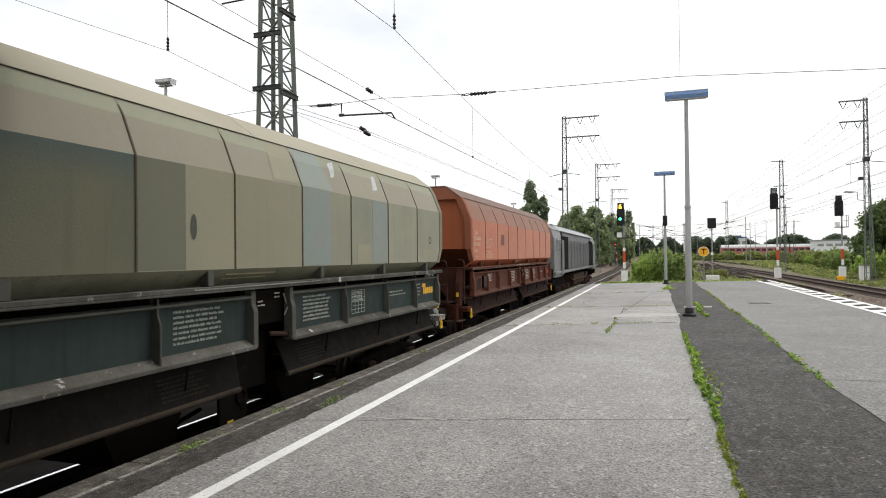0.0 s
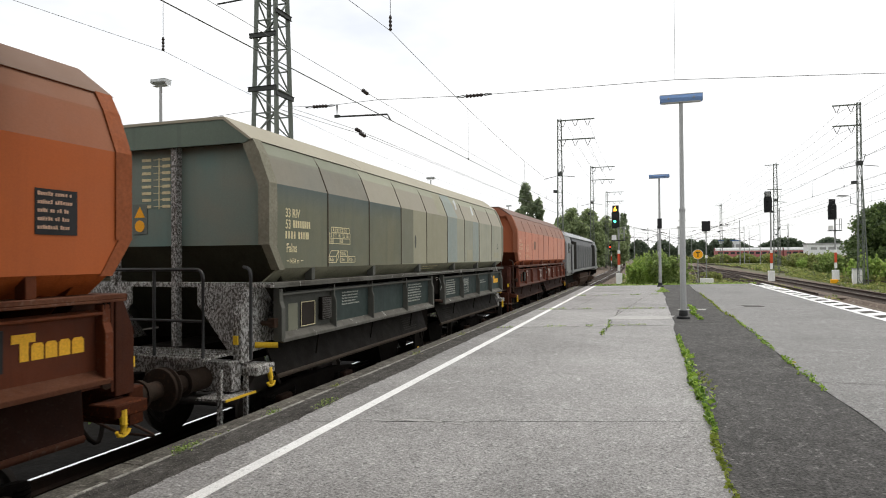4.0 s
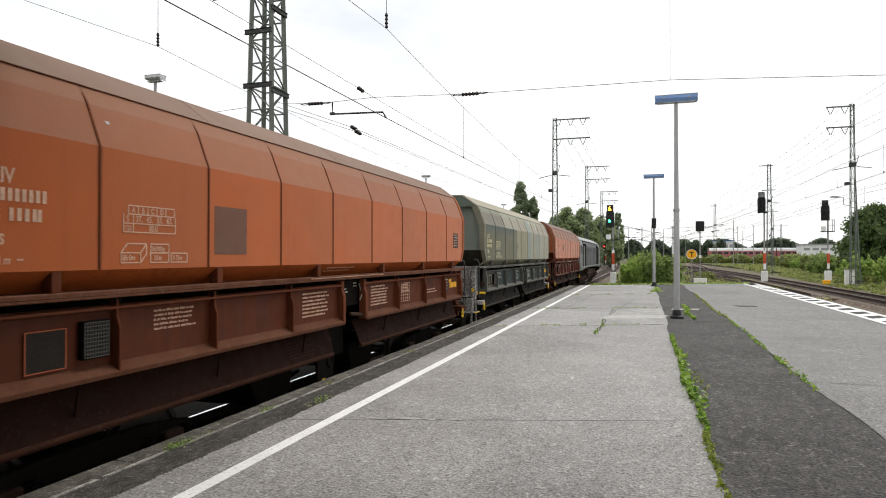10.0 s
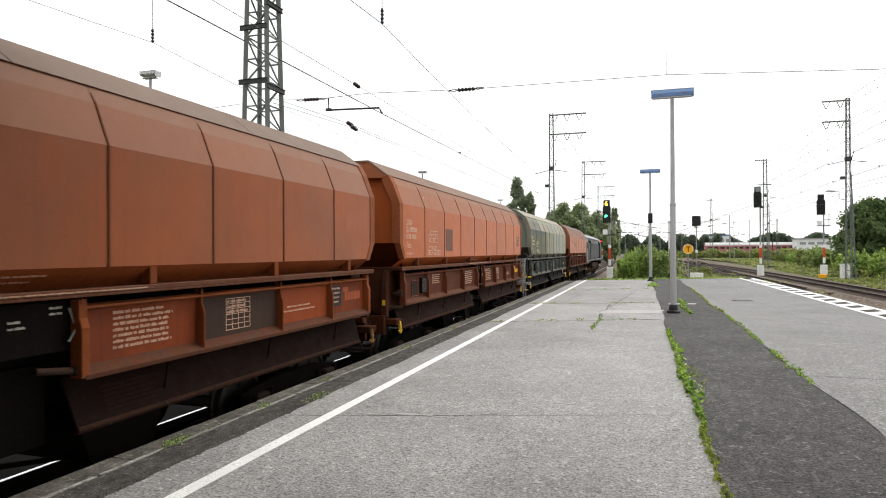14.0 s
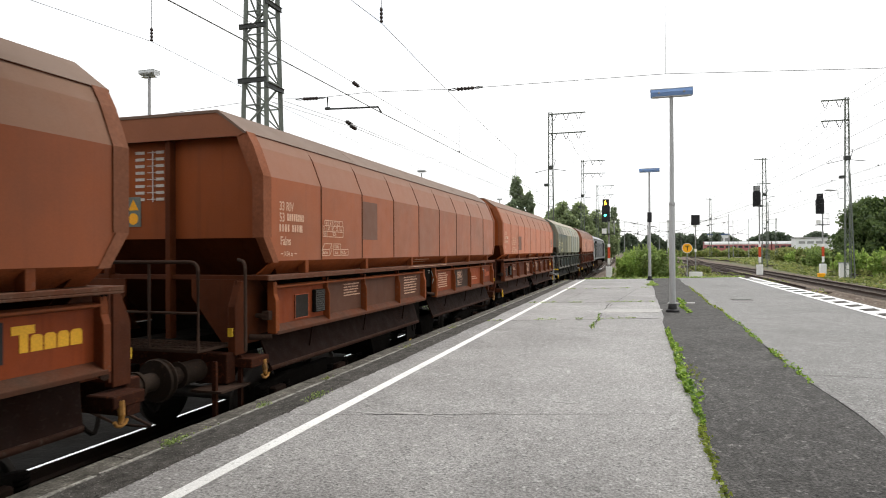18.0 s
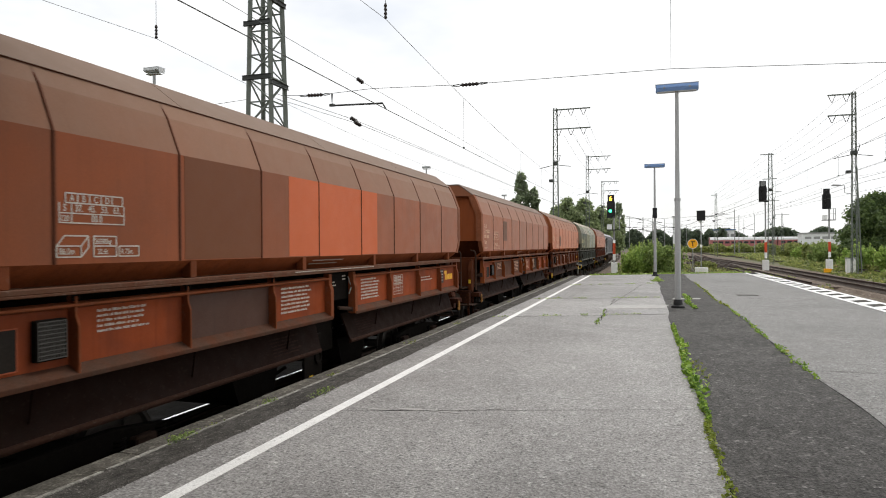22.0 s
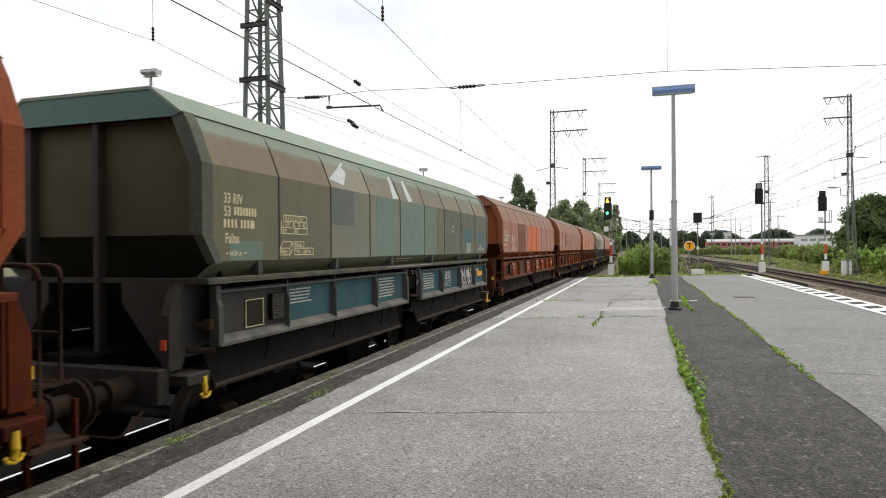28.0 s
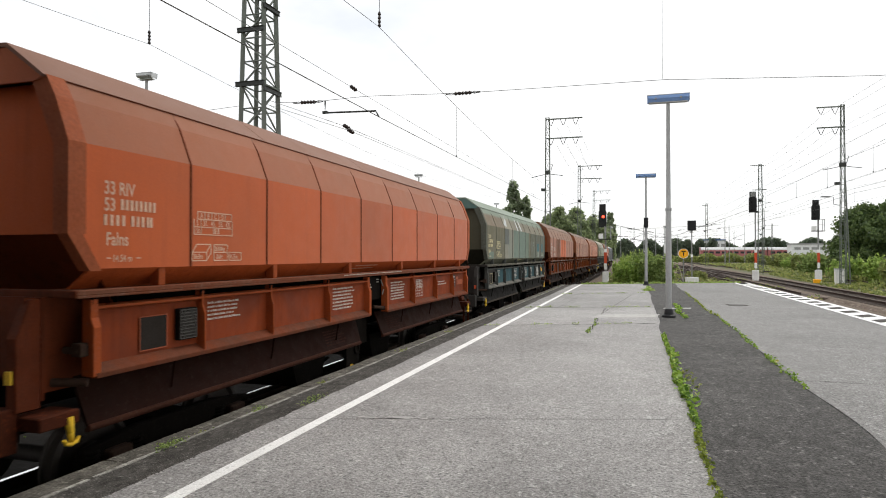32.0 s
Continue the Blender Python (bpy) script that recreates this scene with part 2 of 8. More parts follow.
RUST_RAIL = surface("rusty_rail_side", (0.05, 0.032, 0.024), (0.03, 0.02, 0.016), None, 0.85)
RAIL_TOP = surface("worn_rail_head", (0.9, 0.9, 0.9), (0.8, 0.8, 0.8), None, 0.25, metal=1.0, bump=0.02, vary=0)
SLEEPER = surface("sleeper_wood", (0.075, 0.06, 0.05), (0.045, 0.038, 0.03), None, 0.9)
STEEL_GREEN = surface("mast_green_steel", (0.15, 0.17, 0.148), (0.10, 0.11, 0.09), (0.16, 0.11, 0.07), 0.65, vary=0.1, fleck=0.2)
STEEL_DARK = surface("dark_steel", (0.045, 0.05, 0.047), (0.03, 0.028, 0.025), None, 0.6)
GALV = surface("galvanised_steel", (0.33, 0.335, 0.33), (0.25, 0.25, 0.245), None, 0.5, metal=0.6, vary=0.05)
POST_GREY = surface("lamp_post_grey", (0.36, 0.365, 0.36), (0.28, 0.28, 0.275), None, 0.55, vary=0.05, streak=0.3)
LAMP_BLUE = surface("lamp_blue", (0.21, 0.34, 0.62), (0.17, 0.28, 0.52), None, 0.45, vary=0.05)
LAMP_UNDER = surface("lamp_diffuser", (0.55, 0.57, 0.57), None, None, 0.4)
WIRE = surface("wire_copper", (0.10, 0.105, 0.10), None, None, 0.5, metal=0.3, vary=0)
PORCELAIN = surface("insulator_brown", (0.032, 0.024, 0.022), None, None, 0.3, vary=0)
BLACK = surface("signal_black", (0.012, 0.012, 0.013), None, None, 0.6)
WHITE_BOX = surface("white_box", (0.84, 0.84, 0.82), (0.66, 0.65, 0.62), None, 0.6)
RED_PAINT = surface("red_paint", (0.62, 0.085, 0.03), None, None, 0.55)
YELLOW = surface("yellow_paint", (0.72, 0.45, 0.02), (0.5, 0.3, 0.03), None, 0.6, stain=0.4)
SIGN_YELLOW = surface("sign_yellow", (0.95, 0.43, 0.008), None, None, 0.5, vary=0)
# near-black: grime plus the shade below the vehicles, put into one colour
UNDER = surface("under_grime_shade", (0.010, 0.008, 0.0065), (0.006, 0.005, 0.004), (0.03, 0.022, 0.018), 0.9, fleck=0.2, spec=0.05)
UNDER_RUST = surface("under_rust", (0.052, 0.03, 0.021), (0.025, 0.017, 0.013), (0.09, 0.06, 0.042), 0.85, scale=2, fleck=0.3, spec=0.1)
WHEEL_STEEL = surface("wheel_steel", (0.06, 0.05, 0.043), None, None, 0.6, metal=0.4)
LETTER_WHITE = surface("letter_white", (0.56, 0.52, 0.46), (0.34, 0.28, 0.23), None, 0.6, grain=30, vary=0)
LETTER_WORN = surface("letter_faded_white", (0.62, 0.40, 0.28), (0.46, 0.25, 0.16), None, 0.7, grain=30, vary=0)
LETTER_GREY = surface("letter_grey", (0.36, 0.37, 0.33), (0.22, 0.23, 0.20), None, 0.7, grain=30, vary=0)
LETTER_YELLOW = surface("letter_pale_yellow", (0.62, 0.55, 0.33), (0.5, 0.44, 0.28), None, 0.7, grain=30, vary=0)
LOGO_YELLOW = surface("logo_yellow", (0.80, 0.42, 0.02), (0.65, 0.32, 0.03), None, 0.6, vary=0)
LOGO_FADED = surface("logo_faded_orange", (0.36, 0.085, 0.03), None, None, 0.7, vary=0)
GRAFFITI = surface("graffiti_white", (0.62, 0.60, 0.56), (0.3, 0.28, 0.27), None, 0.6, grain=30, vary=0)
BLUE_PATCH = surface("blue_overpaint", (0.045, 0.14, 0.16), (0.065, 0.125, 0.125), None, 0.6, contrast=0.05, spec=0.16)
LOCO_GREY = surface("loco_grey", (0.125, 0.128, 0.134), (0.08, 0.082, 0.085), None, 0.7, spec=0.2, streak=0.4, vary=0.05)
LOCO_PALE = surface("loco_pale", (0.22, 0.222, 0.222), (0.09, 0.09, 0.088), None, 0.5, streak=0.5, vary=0.05, mottle=0.3)
LOCO_SILVER = surface("loco_silver", (0.27, 0.285, 0.295), (0.17, 0.175, 0.18), None, 0.4, metal=0.2, streak=0.3, vary=0.04)
GLASS_DARK = surface("dark_window", (0.015, 0.018, 0.02), None, None, 0.12, bump=0)
# ballast blackened: the train's shade is put into the bed's colour
SHADED_BALLAST = surface("shade_dark_ballast", (0.011, 0.0095, 0.008), (0.006, 0.005, 0.0045), (0.028, 0.025, 0.022), 0.9, scale=0.5, grain=16, bump=1.0, vary=0, fleck=0.3, spec=0.05)
LEAF = leafy("leaf_green", (0.13, 0.20, 0.055), (0.40, 0.50, 0.16))
LEAF_DARK = leafy("leaf_dark", (0.045, 0.08, 0.025), (0.17, 0.235, 0.075))
LEAF_BRIGHT = leafy("leaf_bright", (0.16, 0.27, 0.05), (0.46, 0.58, 0.15))
LEAF_CRACK = leafy("leaf_crack", (0.06, 0.14, 0.012), (0.34, 0.50, 0.075), (0.45, 0.40, 0.10))
LEAF_MIX = leafy("leaf_mixed", (0.10, 0.14, 0.035), (0.34, 0.37, 0.11), (0.46, 0.36, 0.17))
# the next two greens are lightened: distance haze is put into the colour
LEAF_FAR = leafy("leaf_far_hazed", (0.075, 0.105, 0.07), (0.15, 0.19, 0.12))
LEAF_WOOD = leafy("leaf_wood_hazed", (0.12, 0.165, 0.075), (0.40, 0.47, 0.23))
LEAF_POPLAR = leafy("leaf_poplar", (0.13, 0.17, 0.10), (0.36, 0.43, 0.25))
MOSS = leafy("moss", (0.12, 0.17, 0.02), (0.34, 0.40, 0.06))
BARK = surface("bark", (0.07, 0.055, 0.042), None, None, 0.95)
FAR_WHITE = surface("pale_render", (0.78, 0.79, 0.79), (0.68, 0.69, 0.69), None, 0.8)
FAR_RED = surface("coach_red", (0.40, 0.14, 0.14), None, None, 0.5)
FAR_BLUE = surface("roof_blue", (0.05, 0.12, 0.30), None, None, 0.6)
FAR_DARK = surface("far_window_dark", (0.03, 0.032, 0.035), None, None, 0.3)

# ---- mesh helpers ----


class Geo:
    """Gathers vertices and faces of one part."""

    def __init__(self):
        self.v, self.f = [], []

    def add(self, verts, faces):
        o = len(self.v)
        self.v.extend(tuple(p) for p in verts)
        self.f.extend([tuple(i + o for i in f) for f in faces])
        return self

    def box(self, x0, x1, y0, y1, z0, z1):
        v = [(x, y, z) for z in (z0, z1) for y in (y0, y1) for x in (x0, x1)]
        return self.add(v, [(0, 2, 3, 1), (4, 5, 7, 6), (0, 1, 5, 4), (2, 6, 7, 3), (0, 4, 6, 2), (1, 3, 7, 5)])

    def prism(self, poly, a, b, axis="y"):
        """A polygon drawn out from a to b along an axis; its points are the other two coordinates in order."""
        def at(p, s):
            return {"x": (s, p[0], p[1]), "y": (p[0], s, p[1]), "z": (p[0], p[1], s)}[axis]
        k = len(poly)
        v = [at(p, a) for p in poly] + [at(p, b) for p in poly]
        f = [tuple(range(k)), tuple(range(2 * k - 1, k - 1, -1))]
        f += [(i, i + k, (i + 1) % k + k, (i + 1) % k) for i in range(k)]
        return self.add(v, f)

    def band(self, line, thick, a, b, axis="y"):
        """An open line with thickness, drawn out along an axis."""
        line = [Vector(p) for p in line]
        back = []
        for i, p in enumerate(line):
            d = (line[min(i + 1, len(line) - 1)] - line[max(i - 1, 0)]).normalized()
            back.append(p + Vector((-d.y, d.x)) * thick)
        for i in range(len(line) - 1):
            self.prism([line[i], line[i + 1], back[i + 1], back[i]], a, b, axis)
        return self

    def tube(self, pts, r, k=8, closed=False):
        pts = [Vector(p) for p in pts]
        rings = []
        for i, p in enumerate(pts):
            d = (pts[min(i + 1, len(pts) - 1)] - pts[max(i - 1, 0)]).normalized()
            s = d.cross(Vector((0, 0, 1)))
            s = s.normalized() if s.length > 1e-3 else Vector((1, 0, 0))
            u = s.cross(d)
            rr = r[i] if isinstance(r, (list, tuple)) else r
            rings.append([p + (s * math.cos(2 * math.pi * j / k) + u * math.sin(2 * math.pi * j / k)) * rr for j in range(k)])
        v = [q for ring in rings for q in ring]
        f = [(i * k + j, i * k + (j + 1) % k, (i + 1) * k + (j + 1) % k, (i + 1) * k + j) for i in range(len(pts) - 1) for j in range(k)]
        f += [tuple(range(k - 1, -1, -1)), tuple(range((len(pts) - 1) * k, len(pts) * k))]
        return self.add(v, f)

    def bar(self, p, q, w, h):
        """A rectangular bar from p to q."""
        p, q = Vector(p), Vector(q)
        d = (q - p).normalized()
        s = d.cross(Vector((0, 0, 1)))
        s = (s.normalized() if s.length > 1e-3 else Vector((1, 0, 0)))
        u = s.cross(d) * h / 2
        s = s * w / 2
        v = [e + a * s + c * u for e in (p, q) for a, c in ((-1, -1), (1, -1), (1, 1), (-1, 1))]
        return self.add(v, [(0, 1, 2, 3), (7, 6, 5, 4), (0, 4, 5, 1), (1, 5, 6, 2), (2, 6, 7, 3), (3, 7, 4, 0)])

    def spin(self, profile, k=20, axis="x", centre=(0, 0, 0)):
        """A profile of (along, radius) turned round an axis."""
        v, m = [], len(profile)
        for j in range(k):
            c, s = math.cos(2 * math.pi * j / k), math.sin(2 * math.pi * j / k)
            for a, r in profile:
                q = {"x": (a, r * c, r * s), "y": (r * s, a, r * c), "z": (r * c, r * s, a)}[axis]
                v.append(tuple(q[i] + centre[i] for i in range(3)))
        f = [(j * m + i, j * m + i + 1, (j + 1) % k * m + i + 1, (j + 1) % k * m + i) for j in range(k) for i in range(m - 1)]
        f += [tuple(j * m for j in range(k)), tuple(j * m + m - 1 for j in reversed(range(k)))]
        return self.add(v, f)


MESHES = {}


def mesh_of(name, geo, mat, bevel=0.0, smooth=False, key=None):
    k = (key, mat.name) if key else None
    if k and k in MESHES:
        return MESHES[k]
    if not isinstance(geo, Geo):
        geo = geo()
    me = bpy.data.meshes.new(name)
    me.from_pydata(geo.v, [], geo.f)
    b = bmesh.new()
    b.from_mesh(me)
    bmesh.ops.recalc_face_normals(b, faces=b.faces)
    if bevel:
        edges = [e for e in b.edges if len(e.link_faces) == 2 and e.calc_face_angle(0) > 0.6]
        bmesh.ops.bevel(b, geom=edges, offset=bevel, segments=1, affect="EDGES", clamp_overlap=True)
    b.to_mesh(me)
    b.free()
    if smooth:
        me.polygons.foreach_set("use_smooth", [True] * len(me.polygons))
        me.set_sharp_from_angle(angle=radians(40))
    me.materials.append(mat)
    if k:
        MESHES[k] = me
    return me


def part(name, geo, mat, parent=None, label="", bevel=0.0, smooth=False, key=None):
    """Links one mesh object under a thing or under a part."""
    ob = new(name, mesh_of(name, geo, mat, bevel, smooth, key))
    if parent is not None:
        ob.parent = parent
    if label:
        ob["label"] = label
    return ob


def thing(name, label, category, m=None, group="", kind=""):
    ob = new(name)
    ob.empty_display_size = 0.3
    if m is not None:
        ob.matrix_basis = m
    return tagged(ob, label, category, group, kind)


@functools.lru_cache(None)
def glyphs(text, size):
    """The outline of a text in Blender's own font, flat in x and y, as lists of points and faces."""
    cu = bpy.data.curves.new("text", "FONT")
    cu.body, cu.size, cu.offset = text, size, size * 0.018
    ob = bpy.data.objects.new("text", cu)
    scene.collection.objects.link(ob)
    dg = bpy.context.evaluated_depsgraph_get()
    me = bpy.data.meshes.new_from_object(ob.evaluated_get(dg))
    out = [tuple(v.co) for v in me.vertices], [tuple(p.vertices) for p in me.polygons]
    bpy.data.objects.remove(ob)
    bpy.data.curves.remove(cu)
    bpy.data.meshes.remove(me)
    return out


def lettered(geo, text, size, place, narrow=0.8):
    """Writes text into a Geo: place(a, b) gives the point a to the right and b up."""
    v, f = glyphs(text, size)
    return geo.add([place(p[0] * narrow, p[1]) for p in v], f)


def leaves(name, centres, size, mat, rng, flat=0.0, parent=None, long=1.6):
    """One mesh of small leaf quads round given centres (an n x 3 array)."""
    n = len(centres)
    a = rng.normal(size=(n, 3))
    a[:, 2] *= 1 - flat
    a /= np.linalg.norm(a, axis=1)[:, None] + 1e-9
    b = rng.normal(size=(n, 3))
    b -= (b * a).sum(1)[:, None] * a
    b /= np.linalg.norm(b, axis=1)[:, None] + 1e-9
    s = (size * rng.uniform(0.6, 1.35, n))[:, None]
    c = np.asarray(centres)
    v = np.stack([c - a * s * long / 2, c - b * s / 2 + a * s * 0.1, c + a * s * long / 2, c + b * s / 2 + a * s * 0.1], 1).reshape(-1, 3)
    me = bpy.data.meshes.new(name)
    me.vertices.add(4 * n)
    me.vertices.foreach_set("co", v.ravel().astype(np.float32))
    me.loops.add(4 * n)
    me.loops.foreach_set("vertex_index", np.arange(4 * n, dtype=np.int32))
    me.polygons.add(n)
    me.polygons.foreach_set("loop_start", np.arange(0, 4 * n, 4, dtype=np.int32))
    me.update(calc_edges=True)
    me.materials.append(mat)
    ob = new(name, me)
    if parent is not None:
        ob.parent = parent
    return ob


RAIL_Z = -0.76      # rail head below the platform
TRACK_X = -5.71     # middle of the train's track
EDGE_X = -4.03      # platform edge at the train
END_L, END_R = 36.5, 41.3   # slanting end of the platform

# ---- ground, tracks ----
ground = part("ground", Geo().add([(-4000, -4000, -1.10), (4000, -4000, -1.10), (4000, 4000, -1.10), (-4000, 4000, -1.10)], [(0, 1, 2, 3)]), EARTH)
tagged(ground, "brown-green trackside earth with thin grass", "ground", kind="structure")


def strip(poly_left, poly_right, z0, z1):
    """A flat body between two lines of (x, y), from z0 up to z1."""
    return Geo().prism(list(poly_left) + list(reversed(poly_right)), z0, z1, "z")


def ballast_bed(name, xs, y0, y1, top, lean=0.0, mat=BALLAST):
    bed = Geo()
    pr = [(xs[0] - 0.5, -1.2), (xs[0], top), (xs[1], top), (xs[1] + 0.5, -1.2)]
    k = lean * (y1 - y0)
    v = [(x, y0, z) for x, z in pr] + [(x + k, y1, z) for x, z in pr]
    bed.add(v, [(0, 1, 2, 3), (7, 6, 5, 4)] + [(i, i + 4, (i + 1) % 4 + 4, (i + 1) % 4) for i in range(4)])
    return tagged(part(name, bed, mat), "brown-grey ballast bed under the rails", "track bed", kind="structure")


ballast_bed("track_bed", (-14.6, -7.9), -40, 48, -0.952, mat=SHADED_BALLAST)
ballast_bed("track_bed", (-7.9, EDGE_X + 0.3), -40, 48, -0.95, mat=SHADED_BALLAST)
ballast_bed("track_bed", (-16.0, -3.9), 48, 330, -0.951)
ballast_bed("track_bed", (11.2, 14.6), -40, 60, -0.955)
ballast_bed("track_bed", (4.4, 15.2), 62, 300, -0.947)
ballast_bed("track_bed", (7.4, 14.9), 44, 62, -0.945)
ballast_bed("track_bed", (6.0, 10.4), -40, 46, -0.985)

RAIL_PROFILE = [(-0.07, -0.17), (0.07, -0.17), (0.07, -0.158), (0.012, -0.135), (0.012, -0.05), (0.036, -0.04), (0.036, -0.003), (-0.036, -0.003),
                (-0.036, -0.04), (-0.012, -0.05), (-0.012, -0.135), (-0.07, -0.158)]


def track(pts, sleepers, gap=0.6, joined=True, head_mat=RAIL_TOP):
    """Two rails on sleepers along a line of (x, y)."""
    tr = thing("railway_track", "rusty rails with bright worn heads on dark sleepers", "railway track", kind="structure")
    pts = [Vector(p) for p in pts]
    for off in (-0.7525, 0.7525):
        body, head = Geo(), Geo()
        ring, top = [], []
        for i, p in enumerate(pts):
            d = (pts[min(i + 1, len(pts) - 1)] - pts[max(i - 1, 0)]).normalized()
            s = Vector((d.y, -d.x))
            ring.append([(p.x + s.x * (off + a), p.y + s.y * (off + a), RAIL_Z + c) for a, c in RAIL_PROFILE])
            top.append([(p.x + s.x * (off + a), p.y + s.y * (off + a), RAIL_Z + c) for a, c in ((-0.031, -0.003), (0.031, -0.003), (0.026, 0.0), (-0.026, 0.0))])
        for g, rr in ((body, ring), (head, top)):
            k = len(rr[0])
            g.add([q for r in rr for q in r], [(i * k + j, i * k + (j + 1) % k, (i + 1) * k + (j + 1) % k, (i + 1) * k + j) for i in range(len(rr) - 1) for j in range(k)])
        rail = part("rail", body, RUST_RAIL, tr)
        part("rail_head", head, head_mat, rail, "worn rail head")
    rest = Geo()
    for a, c in zip(pts, pts[1:]):
        d = (c - a)
        n = int((d.length) / gap)
        for i in range(n):
            p = a + d * (i / n)
            if not sleepers[0] <= p.y <= sleepers[1]:
                continue
            ang = math.atan2(d.y, d.x) - math.pi / 2
            if joined:
                s = Vector((math.cos(ang), math.sin(ang)))
                rest.bar((p.x - s.x * 1.3, p.y - s.y * 1.3, -0.99), (p.x + s.x * 1.3, p.y + s.y * 1.3, -0.99), 0.24, 0.13)
            else:
                ob = part("sleeper", lambda: Geo().box(-1.3, 1.3, -0.13, 0.13, -0.12, 0.0), SLEEPER, tr, bevel=0.01, key="sleeper")
                ob.matrix_basis = pose(p.x, p.y, -0.925, 0, 0, math.degrees(ang))
    if rest.v:
        tagged(part("sleepers", rest, SLEEPER, tr), kind="stuff")
    return tr


def bend(x, y0, y1, start, radius, step=6.0):
    """A line along y that leaves the straight at start on a wide curve."""
    pts, y = [], y0
    while y <= y1:
        pts.append((x + (max(0, y - start) ** 2 / (2 * radius) if radius else 0), y))
        y += step
    return pts


DULL_HEAD = surface("dull_rail_head", (0.13, 0.10, 0.08), (0.07, 0.05, 0.04), None, 0.6, metal=0.2, vary=0)
track(bend(TRACK_X, -40, 260, 70, -2600), (28, 170))
track(bend(-12.2, -40, 260, 0, 0), (30, 120))
T3 = [(12.9 - 0.007 * (y - 40) - max(0, y - 70) ** 2 / 2600, y) for y in range(-40, 230, 6)]
track(T3, (24, 130), joined=False, head_mat=DULL_HEAD)
track([(9.3 - 0.0004 * (y - 46) ** 2 * 0.4, y) for y in range(46, 240, 6)], (46, 120), joined=False, head_mat=DULL_HEAD)
track([(9.3 + 0.035 * (y - 78) - 0.00002 * (y - 78) ** 2, y) for y in range(78, 200, 6)], (80, 130), head_mat=DULL_HEAD)
track([(21.0 - 0.03 * (y - 60), y) for y in range(-20, 240, 8)], (40, 60), head_mat=DULL_HEAD)
track([(5.2 + 0.055 * (y - 70), y) for y in range(64, 190, 6)], (64, 130), head_mat=DULL_HEAD)
track([(9.0 - 0.05 * (y - 70), y) for y in range(70, 220, 6)], (70, 130), head_mat=DULL_HEAD)

# ---- an unseen roof, added behind the camera to dim the near train and platform ----
shade_roof = thing("added_shade_roof", "unseen plain roof on posts, added to dim the near train", "roof", kind="structure")
part("roof_slab", Geo().prism([(-5.2, -60), (5.9, -60), (5.9, 4.6), (-5.2, 3.55)], 3.75, 3.95, "z"), CONCRETE_WALL, shade_roof)
for k in range(6):
    part("roof_post", Geo().box(1.05, 1.25, -3.0 - 9 * k, -2.8 - 9 * k, 0.0, 3.75), STEEL_DARK, shade_roof)

far_platform = part("far_platform", Geo().prism([(-13.95, -70), (-13.95, 96), (-18.5, 96), (-18.5, -70)], -1.15, 0.0, "z"), CONCRETE_WALL)
tagged(far_platform, "low concrete platform beyond the train", "platform", kind="structure")

# ---- the platform ----
platform = thing("platform", "grey asphalt railway platform with a white line and weedy cracks", "platform", kind="structure")


def y_end(x):
    return END_L + (x + 3.08) * (END_R - END_L) / 8.8


def wander(x, seed, amp=0.05):
    def at(y):
        return x + amp * noise.noise(Vector((seed * 7.3, y * 0.5, 0))) + amp * 0.4 * noise.noise(Vector((seed * 3.1, y * 2.7, 5)))
    return at


CRACK_A, CRACK_B = wander(0.51, 1, 0.07), wander(2.0, 2, 0.08)


def between(lo, hi, y0, y1, skew0=0.0, skew1=0.0, step=0.5):
    """The outline of a slab between two wandering lines and two slanting joints."""
    def run(edge):
        a, c = y0 + skew0 * (edge(y0) + 3), y1 + skew1 * (edge(y1) + 3)
        k = max(2, int((c - a) / step))
        return [(edge(a + (c - a) * i / k), a + (c - a) * i / k) for i in range(k + 1)]
    return run(lo) + list(reversed(run(hi)))


base = Geo().prism([(EDGE_X + 0.06, -14), (6.25, -14), (6.25, y_end(6.25)), (EDGE_X + 0.06, y_end(EDGE_X))], -1.15, -0.07, "z")
part("platform_body", base, CONCRETE_WALL, platform, "stained concrete platform wall")
part("crack_bed", Geo().prism([(EDGE_X + 0.05, -13.9), (6.2, -13.9), (6.2, y_end(6.2) - 0.05), (EDGE_X + 0.05, y_end(EDGE_X) - 0.05)], -0.069, -0.012, "z"), CRACK, platform, "dark dirt in the cracks")
SLAB = (END_R - END_L) / 8.8
joints = [(-13.9, 0.0), (5.75, 0.3), (14.62, 0.42), (19.85, 0.36), (27.0, 0.57), (END_L - 0.02, SLAB)]
smooth_line = wander(-3.44, 3, 0.035)


def left_line(y):
    return smooth_line(y) + 0.022 * noise.noise(Vector((y * 6.0, 2.0, 4.0))) + 0.012 * noise.noise(Vector((y * 17.0, 5.0, 1.0)))



for (a, sa), (c, sc) in zip(joints, joints[1:]):
    slab = Geo().prism(between(left_line, lambda y: CRACK_A(y) - 0.005, a + 0.003, c - 0.003, sa, sc, 0.06), -0.05, 0.0, "z")
    part("asphalt_slab", slab, ASPHALT_LIGHT if a > 14 and c < 20 else ASPHALT, platform)
for a, c, sa, sc in ((-13.9, 16.6, 0, 0.2), (16.61, END_L + 0.5, 0.2, SLAB)):
    part("asphalt_slab", Geo().prism(between(lambda y: CRACK_A(y) + 0.005, lambda y: CRACK_B(y) - 0.005, a, c, sa, sc), -0.05, -0.003, "z"), ASPHALT_OLD, platform,
         "dark worn asphalt strip between two cracks")
